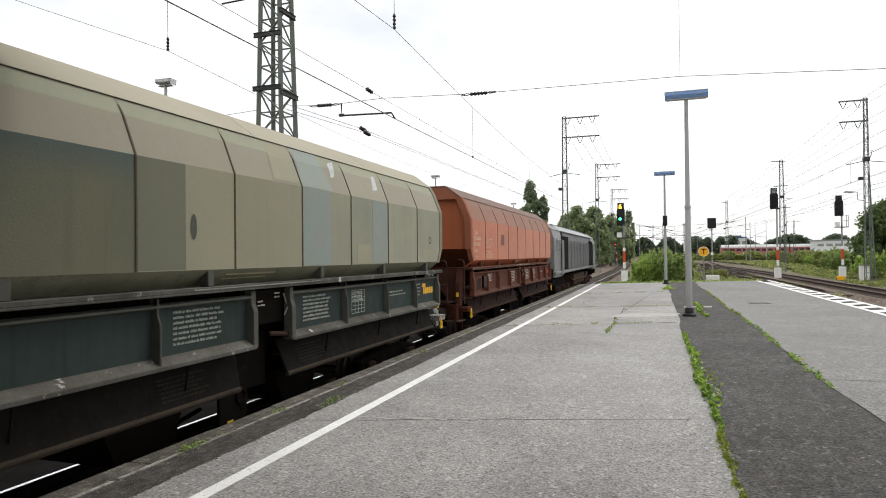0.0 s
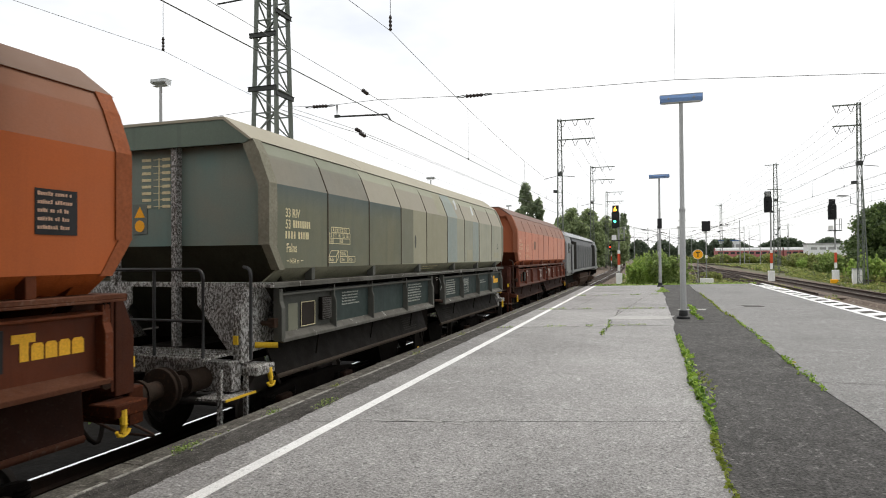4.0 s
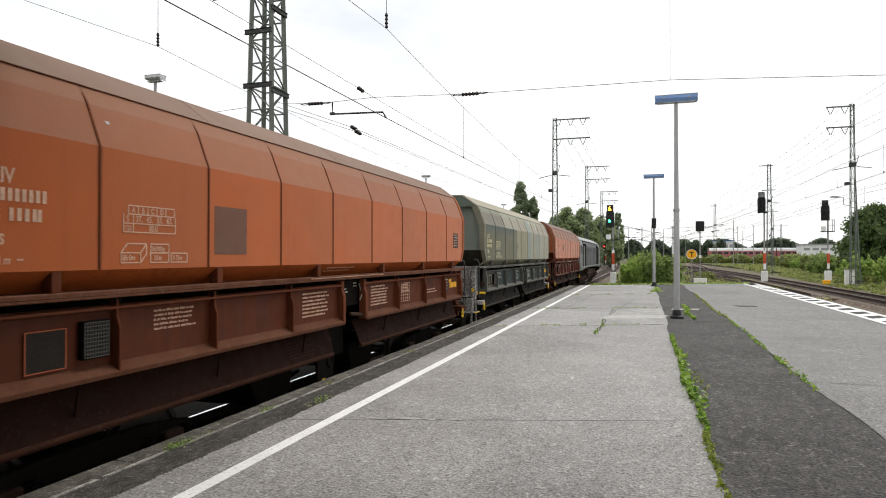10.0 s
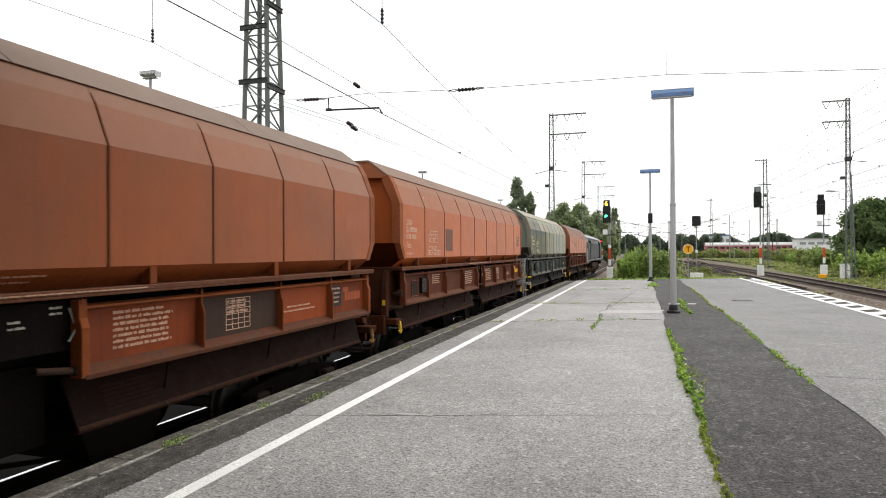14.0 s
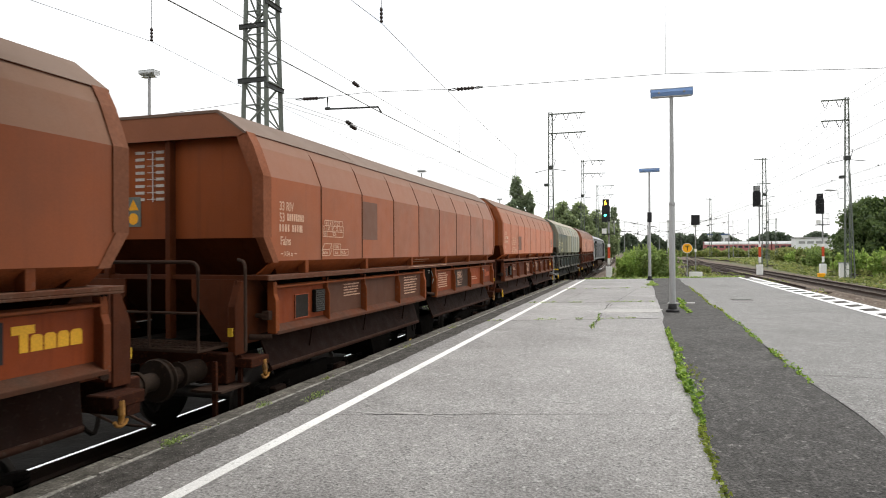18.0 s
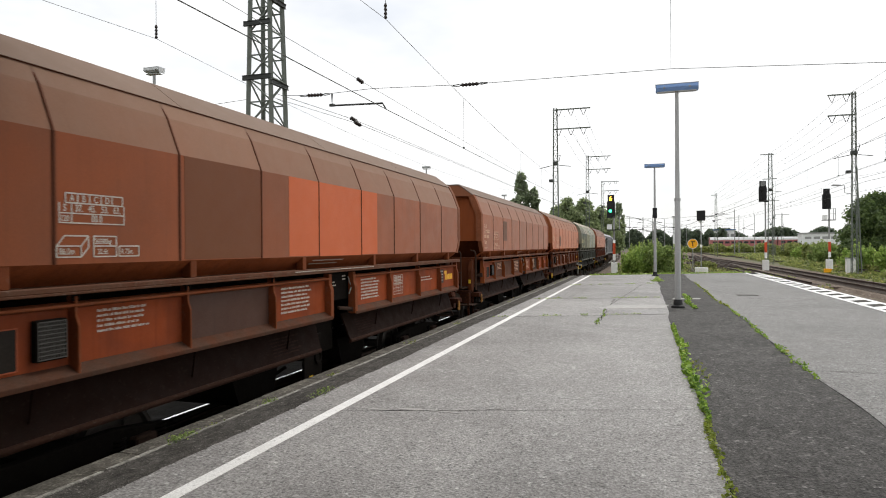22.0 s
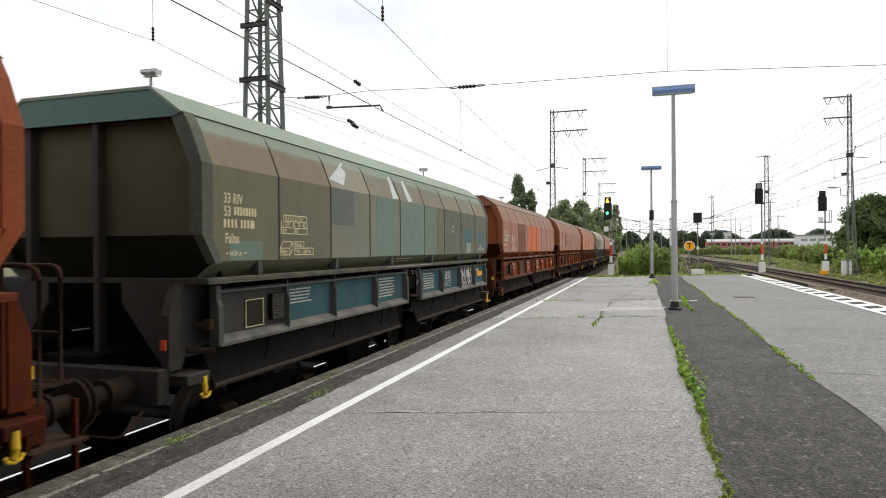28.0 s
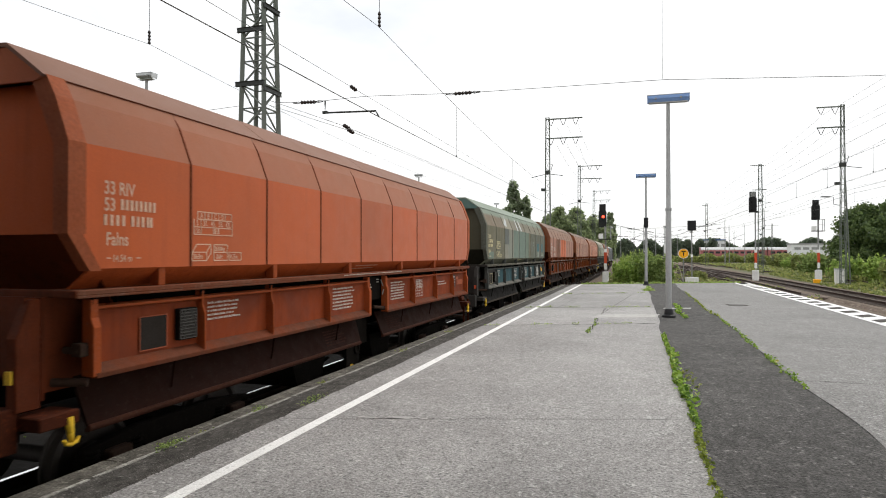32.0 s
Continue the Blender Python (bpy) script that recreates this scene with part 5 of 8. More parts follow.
    d = dict(
        body=surface(name + "_side", base, stain, None, 0.6, streak=streak, scale=0.9, stain=0.8, vary=0.10, bump=0.03, dusty=0.2, dust=(0.85, 0.82, 0.78), spec=0.16, contrast=0.05, seam=weld, blotch=blotch),
        upper=surface(name + "_dusty_upper", upper, tuple((a + 2 * b) / 3 for a, b in zip(base, upper)), None, 0.75, streak=0.15, scale=1.4, stain=0.45, vary=0.08, bump=0.03, contrast=0.05, dusty=0.2, dust=(0.85, 0.82, 0.78), spec=0.15,
                      fade=(3.63, 3.67, strip_c, "Z", 0.06), seam=(RIBS[0], 1.36, 0.022, tuple(0.45 * c for c in upper), 0.6)),
        roof=surface(name + "_roof", roof, tuple(c * 0.8 for c in roof), None, 0.8, scale=0.7, vary=0.08, bump=0.04, contrast=0.06, dusty=0.2, dust=(0.85, 0.82, 0.78), spec=0.2),
        roof_end=surface(name + "_roof_end", tuple(0.5 * a + 0.5 * b for a, b in zip(base, roof)), tuple(0.35 * a + 0.4 * b for a, b in zip(base, roof)), None, 0.75, scale=1.2, contrast=0.06, spec=0.15),
        field=surface(name + "_field", tuple(c * 0.78 for c in field), tuple(c * 0.5 for c in field), None, 0.7, streak=0.5, scale=1.6, vary=0.25, bump=0.03, contrast=0.06, spec=0.15, blotch=((tuple(0.42 * c + 0.008 for c in field), 2.2, 0.6, 3.0),)),
        frame=surface(name + "_frame", frame_c, tuple(c * 0.5 for c in frame_c), (0.16, 0.13, 0.11), 0.75, scale=2.0, vary=0.15, fleck=0.15, contrast=0.1, spec=0.15),
        end=surface(name + "_end", end or tuple(c * 0.8 for c in base), tuple(c * 0.85 for c in stain), None, 0.7, streak=0.45, scale=1.0, vary=0.1, bump=0.03, contrast=0.06, spec=0.15),
        rib=surface(name + "_seam", rib or tuple(0.30 * c + 0.010 for c in base), None, None, 0.8, vary=0.2, spec=0.1),
        post=surface(name + "_edge", post or tuple(0.35 * a + 0.5 * b for a, b in zip(base, upper)), tuple(c * 0.4 for c in base), tuple(min(1, 1.5 * c) for c in upper), 0.75, scale=2, fleck=0.08, grain=30, spec=0.15),
        ledge=surface(name + "_ledge", tuple(c * 0.55 for c in ledge) if ledge else tuple(0.28 * c for c in upper), tuple(c * 0.5 for c in frame_c), None, 0.85, scale=3, stain=0.8, spec=0.15),
        deck=surface(name + "_deck", tuple(0.5 * c for c in upper), tuple(c * 0.5 for c in frame_c), (0.3, 0.27, 0.24), 0.8, scale=3, stain=0.9, fleck=0.15, spec=0.15),
        skirt=surface(name + "_skirt", skirt or tuple(c * 0.85 for c in base), tuple(c * 0.4 for c in base), None, 0.8, streak=0.5, scale=1.5, spec=0.1),
        # chute colour holds the ledge's shade; the flap is paler as a lit lip
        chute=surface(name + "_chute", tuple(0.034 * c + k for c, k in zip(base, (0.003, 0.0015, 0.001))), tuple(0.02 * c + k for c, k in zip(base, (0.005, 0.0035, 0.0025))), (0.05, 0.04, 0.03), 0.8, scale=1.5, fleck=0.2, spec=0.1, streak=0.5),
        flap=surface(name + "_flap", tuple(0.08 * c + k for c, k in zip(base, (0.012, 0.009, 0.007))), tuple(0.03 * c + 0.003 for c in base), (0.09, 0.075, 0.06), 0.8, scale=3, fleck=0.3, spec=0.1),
        ghost=surface(name + "_ghost_letters", tuple(0.08 * c + 0.010 for c in base), None, None, 0.85, vary=0, spec=0.1),
        grip=UNDER_RUST, letters=letters, small=small, logo=logo, hook=hook, under=UNDER, buffer=BUFFER_DARK, marker=YELLOW, walk=UNDER_RUST, rail=UNDER_RUST, step=UNDER_RUST)
    # end tones cut down: shade between wagons is put into the colour
    d["enddark"] = surface(name + "_end_grime_shade", tuple(0.12 * c + 0.004 for c in base), tuple(0.08 * c + 0.004 for c in base), tuple(0.6 * c for c in base), 0.85, scale=2.5, stain=0.9, fleck=0.3, spec=0.08)
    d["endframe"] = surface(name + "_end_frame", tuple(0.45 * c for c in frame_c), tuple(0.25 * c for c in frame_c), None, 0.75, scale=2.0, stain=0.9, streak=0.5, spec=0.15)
    d["rib2"], d["shade"] = d["frame"], surface(name + "_slope_shade", tuple(c * 0.22 for c in base), tuple(c * 0.08 for c in base), None, 0.85, streak=0.4, spec=0.05)
    return d


def patch(i, mat, a=0.0, c=1.0, z0=LOW_Z + 0.01, z1=KNEE_Z, label="overpainted patch", proud=0.002):
    """A rectangle of fresh paint over part of a side panel."""
    lo = (-END_Y if i == 0 else RIBS[i - 1])
    hi = (END_Y if i == 8 else RIBS[i])

    def do(w):
        part("paint_patch", Geo().box(HALF, HALF + proud, lo + (hi - lo) * a, lo + (hi - lo) * c, z0, z1), mat, w, label)
    return do


def top_patch(i, mat, pts, label="pale scraped paint patch"):
    """A patch on the sloping upper panel: points are (along 0..1, up 0..1)."""
    lo = (-END_Y if i == 0 else RIBS[i - 1])
    hi = (END_Y if i == 8 else RIBS[i])
    low, mid, top = Vector((HALF, KNEE_Z)), Vector(MID), Vector(SHOULDER)

    def on_slope(b):
        p = low.lerp(mid, b / 0.68) if b < 0.68 else mid.lerp(top, (b - 0.68) / 0.32)
        return p + Vector((0.0035, 0.0015))

    def do(w):
        v, f = [], []
        for k in range(7):
            u = k / 6
            for (a0, b0), (a1, b1) in ((pts[0], pts[3]), (pts[1], pts[2])):
                a, b = a0 + (a1 - a0) * u, b0 + (b1 - b0) * u
                p = on_slope(b)
                v.append((p.x, lo + (hi - lo) * a, p.y))
            if k:
                f.append((2 * k - 2, 2 * k - 1, 2 * k + 1, 2 * k))
        part("scraped_patch", Geo().add(v, f), mat, w, label)
    return do


def field_square(a, c, z0, z1, mat):
    def fn(w):
        part("paint_square", Geo().box(1.40, 1.403, a, c, z0, z1), mat, w, "pale overpainted square")
    return fn


def mark(i, a, z, ry, rz, label, hole=0.0):
    """A dark round or oval mark on a side panel, a ring where it has a hole."""
    lo = (-END_Y if i == 0 else RIBS[i - 1])
    hi = (END_Y if i == 8 else RIBS[i])

    def do(w):
        y, n, v, f = lo + (hi - lo) * a, 20, [], []
        for k in range(n):
            c, s = math.cos(6.2832 * k / n), math.sin(6.2832 * k / n)
            v += [(HALF + 0.003, y + ry * c, z + rz * s), (HALF + 0.003, y + hole * c, z + hole * rz / ry * s)]
            f.append((2 * k, (2 * k + 2) % (2 * n), (2 * k + 3) % (2 * n), 2 * k + 1))
        part("paint_mark", Geo().add(v, f), PATCH_SMEAR, w, label)
    return do


def scrawl(y0, y1, z0, z1, mat, seed, x=1.392, r=0.017, turns=9):
    """Loops, hooks and slashes of a spray-can scrawl, no letters."""
    def do(w):
        rng = random.Random(seed)
        g = Geo()
        h, step = z1 - z0, (y1 - y0) / turns
        for k in range(turns):
            cy, kind = y0 + step * (k + 0.5), (k * 5 + seed) % 4
            if kind == 0:
                line = [(cy + step * 0.62 * math.cos(a * 0.55 + 0.6), z0 + h * (0.36 + 0.30 * math.sin(a * 0.55 + 0.6))) for a in range(13)]
            elif kind == 1:
                line = [(cy - step * 0.4 + step * 0.9 * (a / 8) ** 2, z0 + h * (0.98 - 0.96 * a / 8)) for a in range(9)]
            elif kind == 2:
                line = [(cy + step * (0.55 * math.sin(a * 0.75)), z0 + h * (0.05 + 0.9 * a / 9)) for a in range(10)]
            else:
                line = [(cy - step * 0.6 + step * 1.2 * a / 8, z0 + h * (0.25 + 0.6 * abs(math.sin(a * 0.8 + 0.4)))) for a in range(9)]
            lean = rng.uniform(-0.12, 0.12)
            g.tube([(x, yy + lean * (zz - z0) / h, zz) for yy, zz in line], [r * (0.6 + 0.4 * math.sin(math.pi * (q + 0.5) / len(line))) for q in range(len(line))], 6)
        part("spray_scrawl", g, mat, w, "pale spray-paint scrawl")
    return do


RED_BROWN = livery("red_brown", (0.32, 0.080, 0.020), (0.22, 0.064, 0.024), (0.235, 0.105, 0.063), (0.155, 0.10, 0.072), (0.25, 0.052, 0.014), LETTER_WORN, LETTER_WHITE, LOGO_FADED, hook=RUST_YELLOW,
                   blotch=(((0.20, 0.075, 0.035), 0.55, 0.6, 2.0),))
BROWN_FADED = livery("faded_brown", (0.29, 0.076, 0.024), (0.21, 0.064, 0.026), (0.215, 0.112, 0.070), (0.17, 0.105, 0.072), (0.33, 0.066, 0.017), LETTER_WHITE, LETTER_WHITE, LOGO_YELLOW, hook=RUST_YELLOW,
                     blotch=(((0.18, 0.07, 0.035), 0.55, 0.6, 5.0),))
ORANGE = livery("orange", (0.455, 0.106, 0.022), (0.37, 0.092, 0.024), (0.27, 0.108, 0.057), (0.18, 0.105, 0.070), (0.13, 0.034, 0.013), LETTER_WORN, LETTER_WHITE, LOGO_YELLOW, frame_c=(0.17, 0.046, 0.017), ledge=(0.17, 0.07, 0.036),
                blotch=(((0.36, 0.11, 0.04), 0.5, 0.5, 1.0),))
ORANGE_B = livery("bright_orange", (0.48, 0.096, 0.022), (0.39, 0.085, 0.024), (0.28, 0.105, 0.056), (0.20, 0.092, 0.058), (0.29, 0.052, 0.012), LETTER_WORN, LETTER_WHITE, LOGO_FADED,
                  blotch=(((0.33, 0.092, 0.036), 0.5, 0.5, 4.0),))
ORANGE_C = livery("light_red", (0.45, 0.128, 0.056), (0.36, 0.11, 0.052), (0.22, 0.108, 0.072), (0.15, 0.088, 0.068), (0.14, 0.045, 0.028), LETTER_WORN, LETTER_WHITE, LOGO_FADED, frame_c=(0.20, 0.066, 0.042))
OLIVE = livery("olive_grey", (0.27, 0.262, 0.185), (0.20, 0.212, 0.158), (0.27, 0.248, 0.195), (0.31, 0.285, 0.215), (0.044, 0.062, 0.056), LETTER_YELLOW, LETTER_GREY, LOGO_YELLOW, strip_c=(0.27, 0.28, 0.205),
               frame_c=(0.125, 0.125, 0.108), rib=(0.085, 0.068, 0.05), ledge=(0.25, 0.23, 0.19), streak=0.3)
GREEN = livery("grey_green", (0.175, 0.178, 0.126), (0.14, 0.122, 0.083), (0.22, 0.20, 0.145), (0.205, 0.25, 0.20), (0.05, 0.118, 0.132), LETTER_YELLOW, LETTER_WHITE, LOGO_YELLOW, strip_c=(0.19, 0.235, 0.185), blotch=(((0.105, 0.135, 0.105), 0.7, 0.7, 2.0),),
               end=(0.062, 0.062, 0.040), post=(0.10, 0.105, 0.085), frame_c=(0.10, 0.105, 0.095), rib=(0.062, 0.06, 0.048), ledge=(0.26, 0.245, 0.21), streak=0.3)
PATCH_ORANGE = surface("patch_orange", (0.56, 0.138, 0.055), (0.48, 0.115, 0.045), None, 0.55, vary=0.05, bump=0.04, contrast=0.05, spec=0.16)
PATCH_LIGHT = surface("patch_light_olive", (0.30, 0.285, 0.20), (0.26, 0.252, 0.185), None, 0.6, vary=0.05, bump=0.04, contrast=0.05, spec=0.16)
PATCH_TEAL = surface("patch_teal_grey", (0.155, 0.205, 0.165), (0.135, 0.178, 0.148), None, 0.6, vary=0.05, bump=0.04, contrast=0.05, spec=0.16)
PATCH_BLUE = surface("patch_blue_grey", (0.245, 0.285, 0.265), (0.28, 0.28, 0.225), None, 0.6, scale=2, vary=0.05, bump=0.04, contrast=0.05, spec=0.16)
PATCH_SMEAR = surface("dark_smear", (0.075, 0.08, 0.07), (0.12, 0.12, 0.09), None, 0.7, scale=8, stain=0.9, vary=0.05, spec=0.1)
PATCH_PALE = surface("patch_pale_green", (0.25, 0.285, 0.235), (0.20, 0.235, 0.195), None, 0.6, scale=3, vary=0.05, bump=0.02, contrast=0.06, spec=0.16)
PATCH_SLATE = surface("patch_slate", (0.115, 0.132, 0.128), (0.135, 0.132, 0.10), None, 0.6, scale=2.5, stain=0.9, vary=0.05, bump=0.02, contrast=0.05, spec=0.15)
PATCH_BROWN = surface("patch_brown_grey", (0.165, 0.082, 0.055), (0.145, 0.078, 0.056), None, 0.6, vary=0.05, bump=0.04, contrast=0.05, spec=0.16)
PATCH_DULL = surface("patch_dull_brown", (0.175, 0.066, 0.03), (0.15, 0.056, 0.028), None, 0.55, vary=0.05, bump=0.04, contrast=0.05, spec=0.16)
PATCH_DARK_OLIVE = surface("patch_dark_olive", (0.165, 0.165, 0.118), (0.13, 0.14, 0.11), None, 0.6, vary=0.05, bump=0.04, contrast=0.05, spec=0.16)
SCRAPE = surface("scraped_white", (0.50, 0.52, 0.51), (0.26, 0.29, 0.28), None, 0.6, scale=6, grain=25, vary=0)
TEAL_END = surface("teal_end", (0.135, 0.20, 0.18), (0.20, 0.195, 0.155), None, 0.7, streak=0.4, stain=0.9, scale=0.8, contrast=0.06, spec=0.15, peel=((0.42, 0.43, 0.40), 9.0, 0.66, 0.7))

WORN_PALE = surface("peeling_pale_paint", (0.12, 0.112, 0.10), (0.04, 0.036, 0.03), None, 0.8, scale=3.0, stain=0.8, streak=0.4, contrast=0.12, spec=0.12, peel=((0.50, 0.49, 0.47), 55.0, 0.49, 0.85))
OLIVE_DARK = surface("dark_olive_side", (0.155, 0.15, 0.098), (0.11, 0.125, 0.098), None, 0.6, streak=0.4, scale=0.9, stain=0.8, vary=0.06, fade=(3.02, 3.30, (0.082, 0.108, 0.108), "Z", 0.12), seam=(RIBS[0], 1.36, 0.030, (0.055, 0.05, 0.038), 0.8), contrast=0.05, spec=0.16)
OLIVE_BLUE = surface("blue_grey_top", (0.205, 0.19, 0.15), (0.16, 0.165, 0.145), None, 0.65, streak=0.3, vary=0.08, contrast=0.05, spec=0.15, fade=(3.60, 3.68, (0.225, 0.24, 0.18), "Z", 0.08), seam=(RIBS[0], 1.36, 0.022, (0.07, 0.062, 0.048), 0.6))
WORN_EDGE = surface("worn_grey_edge", (0.115, 0.112, 0.098), (0.05, 0.044, 0.036), None, 0.8, scale=2.2, stain=0.9, streak=0.5, contrast=0.12, spec=0.12, peel=((0.52, 0.51, 0.48), 6.0, 0.60, 0.8))
# darkest chute: shade under the ledge painted in, with a lighter lip below
SHADED_CHUTE = surface("shade_dark_chute", (0.011, 0.009, 0.007), (0.005, 0.004, 0.0035), (0.04, 0.034, 0.028), 0.8, scale=1.5, fleck=0.2, spec=0.1, streak=0.5)
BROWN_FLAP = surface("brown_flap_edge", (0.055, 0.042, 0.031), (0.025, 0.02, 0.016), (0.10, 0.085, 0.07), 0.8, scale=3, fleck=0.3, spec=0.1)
OLIVE.update(bar=YELLOW, chute=SHADED_CHUTE, flap=BROWN_FLAP, note_y=0.2, gusset=WORN_PALE, border=LETTER_YELLOW, ledge=WORN_EDGE, deck=WORN_EDGE, tops={0: OLIVE_BLUE, 1: OLIVE_BLUE}, fields={"a0": surface("dull_olive_field", (0.05, 0.052, 0.042), (0.03, 0.03, 0.025), None, 0.7, streak=0.4)}, panels={0: OLIVE_DARK, 1: OLIVE_DARK, 2: OLIVE_DARK, 3: PATCH_LIGHT, 4: surface("olive_light", (0.285, 0.27, 0.19), (0.25, 0.24, 0.17), None, 0.62, streak=0.3, vary=0.06, contrast=0.05, spec=0.16)},
             walk=WORN_PALE, endframe=WORN_PALE, enddark=WORN_PALE, roof_end=surface("dark_teal_sheet", (0.13, 0.165, 0.13), (0.10, 0.12, 0.10), None, 0.7, streak=0.4, contrast=0.06, spec=0.15),  rail=surface("black_tube", (0.03, 0.03, 0.03), None, None, 0.5), step=YELLOW, end=TEAL_END,
             owner_plate=False, extras=[patch(3, PATCH_DARK_OLIVE, 0.0, 0.45), patch(5, PATCH_BLUE, 0.0, 0.55), patch(6, PATCH_BLUE, 0.55, 0.95, LOW_Z + 0.02), top_patch(5, PATCH_BLUE, [(0.0, 0.02), (0.6, 0.02), (0.5, 0.96), (0.05, 0.96)], "faded blue overpainted patch"), top_patch(4, PATCH_LIGHT, [(0.55, 0.05), (0.98, 0.05), (0.98, 0.9), (0.6, 0.9)], "pale overpainted patch"), top_patch(5, SCRAPE, [(0.66, 0.4), (0.75, 0.45), (0.85, 0.9), (0.7, 0.8)]),
                     top_patch(6, SCRAPE, [(0.65, 0.3), (0.8, 0.35), (0.85, 0.8), (0.75, 0.75)]), patch(8, PATCH_LIGHT, 0.2, 0.6, LOW_Z + 0.1, LOW_Z + 0.25), patch(6, PATCH_LIGHT, 0.15, 0.5, LOW_Z + 0.02, LOW_Z + 0.3, "pale square patch"), field_square(-5.66, -5.44, 1.49, 1.83, PATCH_DARK_OLIVE), mark(3, 0.53, LOW_Z + 0.42, 0.045, 0.125, "dark oval smear"), mark(8, 0.5, LOW_Z + 0.42, 0.075, 0.075, "dark round emblem", 0.045)])
GREEN_REAR = surface("green_brown_rear", (0.155, 0.138, 0.086), (0.13, 0.132, 0.092), None, 0.6, streak=0.35, scale=1.0, stain=0.8, vary=0.05, seam=(RIBS[0], 1.36, 0.030, (0.055, 0.05, 0.038), 0.8), contrast=0.05, spec=0.16)
GREEN_FRONT = surface("grey_teal_front", (0.130, 0.128, 0.092), (0.108, 0.132, 0.104), None, 0.6, streak=0.35, scale=1.0, stain=0.8, vary=0.08, seam=(RIBS[0], 1.36, 0.030, (0.055, 0.05, 0.038), 0.8), contrast=0.05, spec=0.16)
GREEN_TOP = surface("beige_teal_top", (0.195, 0.165, 0.118), (0.155, 0.165, 0.128), None, 0.65, streak=0.3, scale=1.4, stain=0.8, vary=0.1, contrast=0.05, spec=0.15, fade=(3.60, 3.68, (0.19, 0.24, 0.19), "Z", 0.08), seam=(RIBS[0], 1.36, 0.022, (0.07, 0.062, 0.048), 0.6))
BROWN_TOP = surface("olive_brown_top", (0.185, 0.148, 0.104), (0.15, 0.122, 0.086), None, 0.65, streak=0.3, vary=0.06, contrast=0.05, spec=0.15, fade=(3.60, 3.68, (0.19, 0.24, 0.19), "Z", 0.08), seam=(RIBS[0], 1.36, 0.022, (0.07, 0.062, 0.048), 0.6))
# dark field paint; on the green wagon's ends it stands for shade
FIELD_DARK = surface("grimy_field_end_shade", (0.032, 0.028, 0.024), (0.02, 0.017, 0.014), None, 0.7, streak=0.4)
GREEN.update(marker=RED_PAINT, chute=SHADED_CHUTE, flap=BROWN_FLAP, table_y=0.13, gusset=FIELD_DARK, step=YELLOW, enddark=FIELD_DARK, endframe=FIELD_DARK, border=LETTER_YELLOW, roof_end=surface("teal_roof_sheet", (0.10, 0.175, 0.16), (0.13, 0.165, 0.13), None, 0.7, streak=0.4, contrast=0.06, spec=0.15), fields={"b2": FIELD_DARK, "a0": FIELD_DARK}, tops={0: BROWN_TOP, 1: BROWN_TOP, 3: GREEN_TOP, 4: GREEN_TOP, 5: GREEN_TOP, 6: GREEN_TOP, 7: GREEN_TOP, 8: GREEN_TOP},
             panels={0: GREEN_REAR, 1: GREEN_REAR, 6: GREEN_FRONT, 7: GREEN_FRONT, 8: GREEN_FRONT, 5: surface("green_light", (0.15, 0.198, 0.155), (0.15, 0.165, 0.125), None, 0.62, streak=0.3, vary=0.05, contrast=0.05, spec=0.16)},
             extras=[patch(2, PATCH_SLATE, 0.03, 0.56, LOW_Z + 0.48, KNEE_Z, "faded slate-blue overpainted patch"), patch(4, PATCH_TEAL, 0.0, 1.0), patch(3, PATCH_TEAL, 0.2, 0.9, LOW_Z + 0.02, KNEE_Z), patch(0, PATCH_TEAL, 0.3, 0.75, LOW_Z + 0.01, LOW_Z + 0.22),
                     patch(7, BLUE_PATCH, 0.3, 0.72, LOW_Z + 0.27, LOW_Z + 0.62, "dark teal overpainted patch"), patch(8, BLUE_PATCH, 0.25, 0.52, LOW_Z + 0.25, LOW_Z + 0.62, "dark teal overpainted patch"),
                     patch(6, PATCH_PALE, 0.42, 0.58, LOW_Z + 0.50, LOW_Z + 0.66, "small pale square"), patch(6, PATCH_SLATE, 0.46, 0.54, LOW_Z + 0.54, LOW_Z + 0.62, "dark mark in a pale square", 0.004), patch(5, GREEN_REAR, 0.62, 1.0, LOW_Z + 0.01, KNEE_Z, "bare brown stretch"), patch(7, PATCH_PALE, 0.38, 0.7, LOW_Z + 0.02, LOW_Z + 0.27), patch(8, PATCH_PALE, 0.2, 0.72, LOW_Z + 0.08, LOW_Z + 0.13), patch(8, PATCH_PALE, 0.36, 0.48, LOW_Z + 0.13, LOW_Z + 0.24),
                     top_patch(2, SCRAPE, [(0.02, 0.22), (0.34, 0.12), (0.5, 0.5), (0.52, 0.86), (0.2, 0.92)]), top_patch(3, SCRAPE, [(0.75, 0.0), (0.95, 0.05), (0.9, 0.8), (0.82, 0.75)]),
                     top_patch(4, SCRAPE, [(0.3, 0.0), (0.5, 0.05), (0.4, 0.8), (0.3, 0.7)]), scrawl(3.40, 4.64, 1.48, 1.94, GRAFFITI, 4, r=0.023, turns=11)])
ORANGE.update(owner_plate=True, note_b_y=0.12, small=LETTER_WORN, note_y=0.33, load_y=0.2, box_z=-0.09, extras=[patch(2, PATCH_BROWN, 0.07, 0.48, LOW_Z + 0.13, LOW_Z + 0.63), top_patch(1, SCRAPE, [(0.1, 0.4), (0.13, 0.4), (0.13, 0.45), (0.1, 0.45)])])
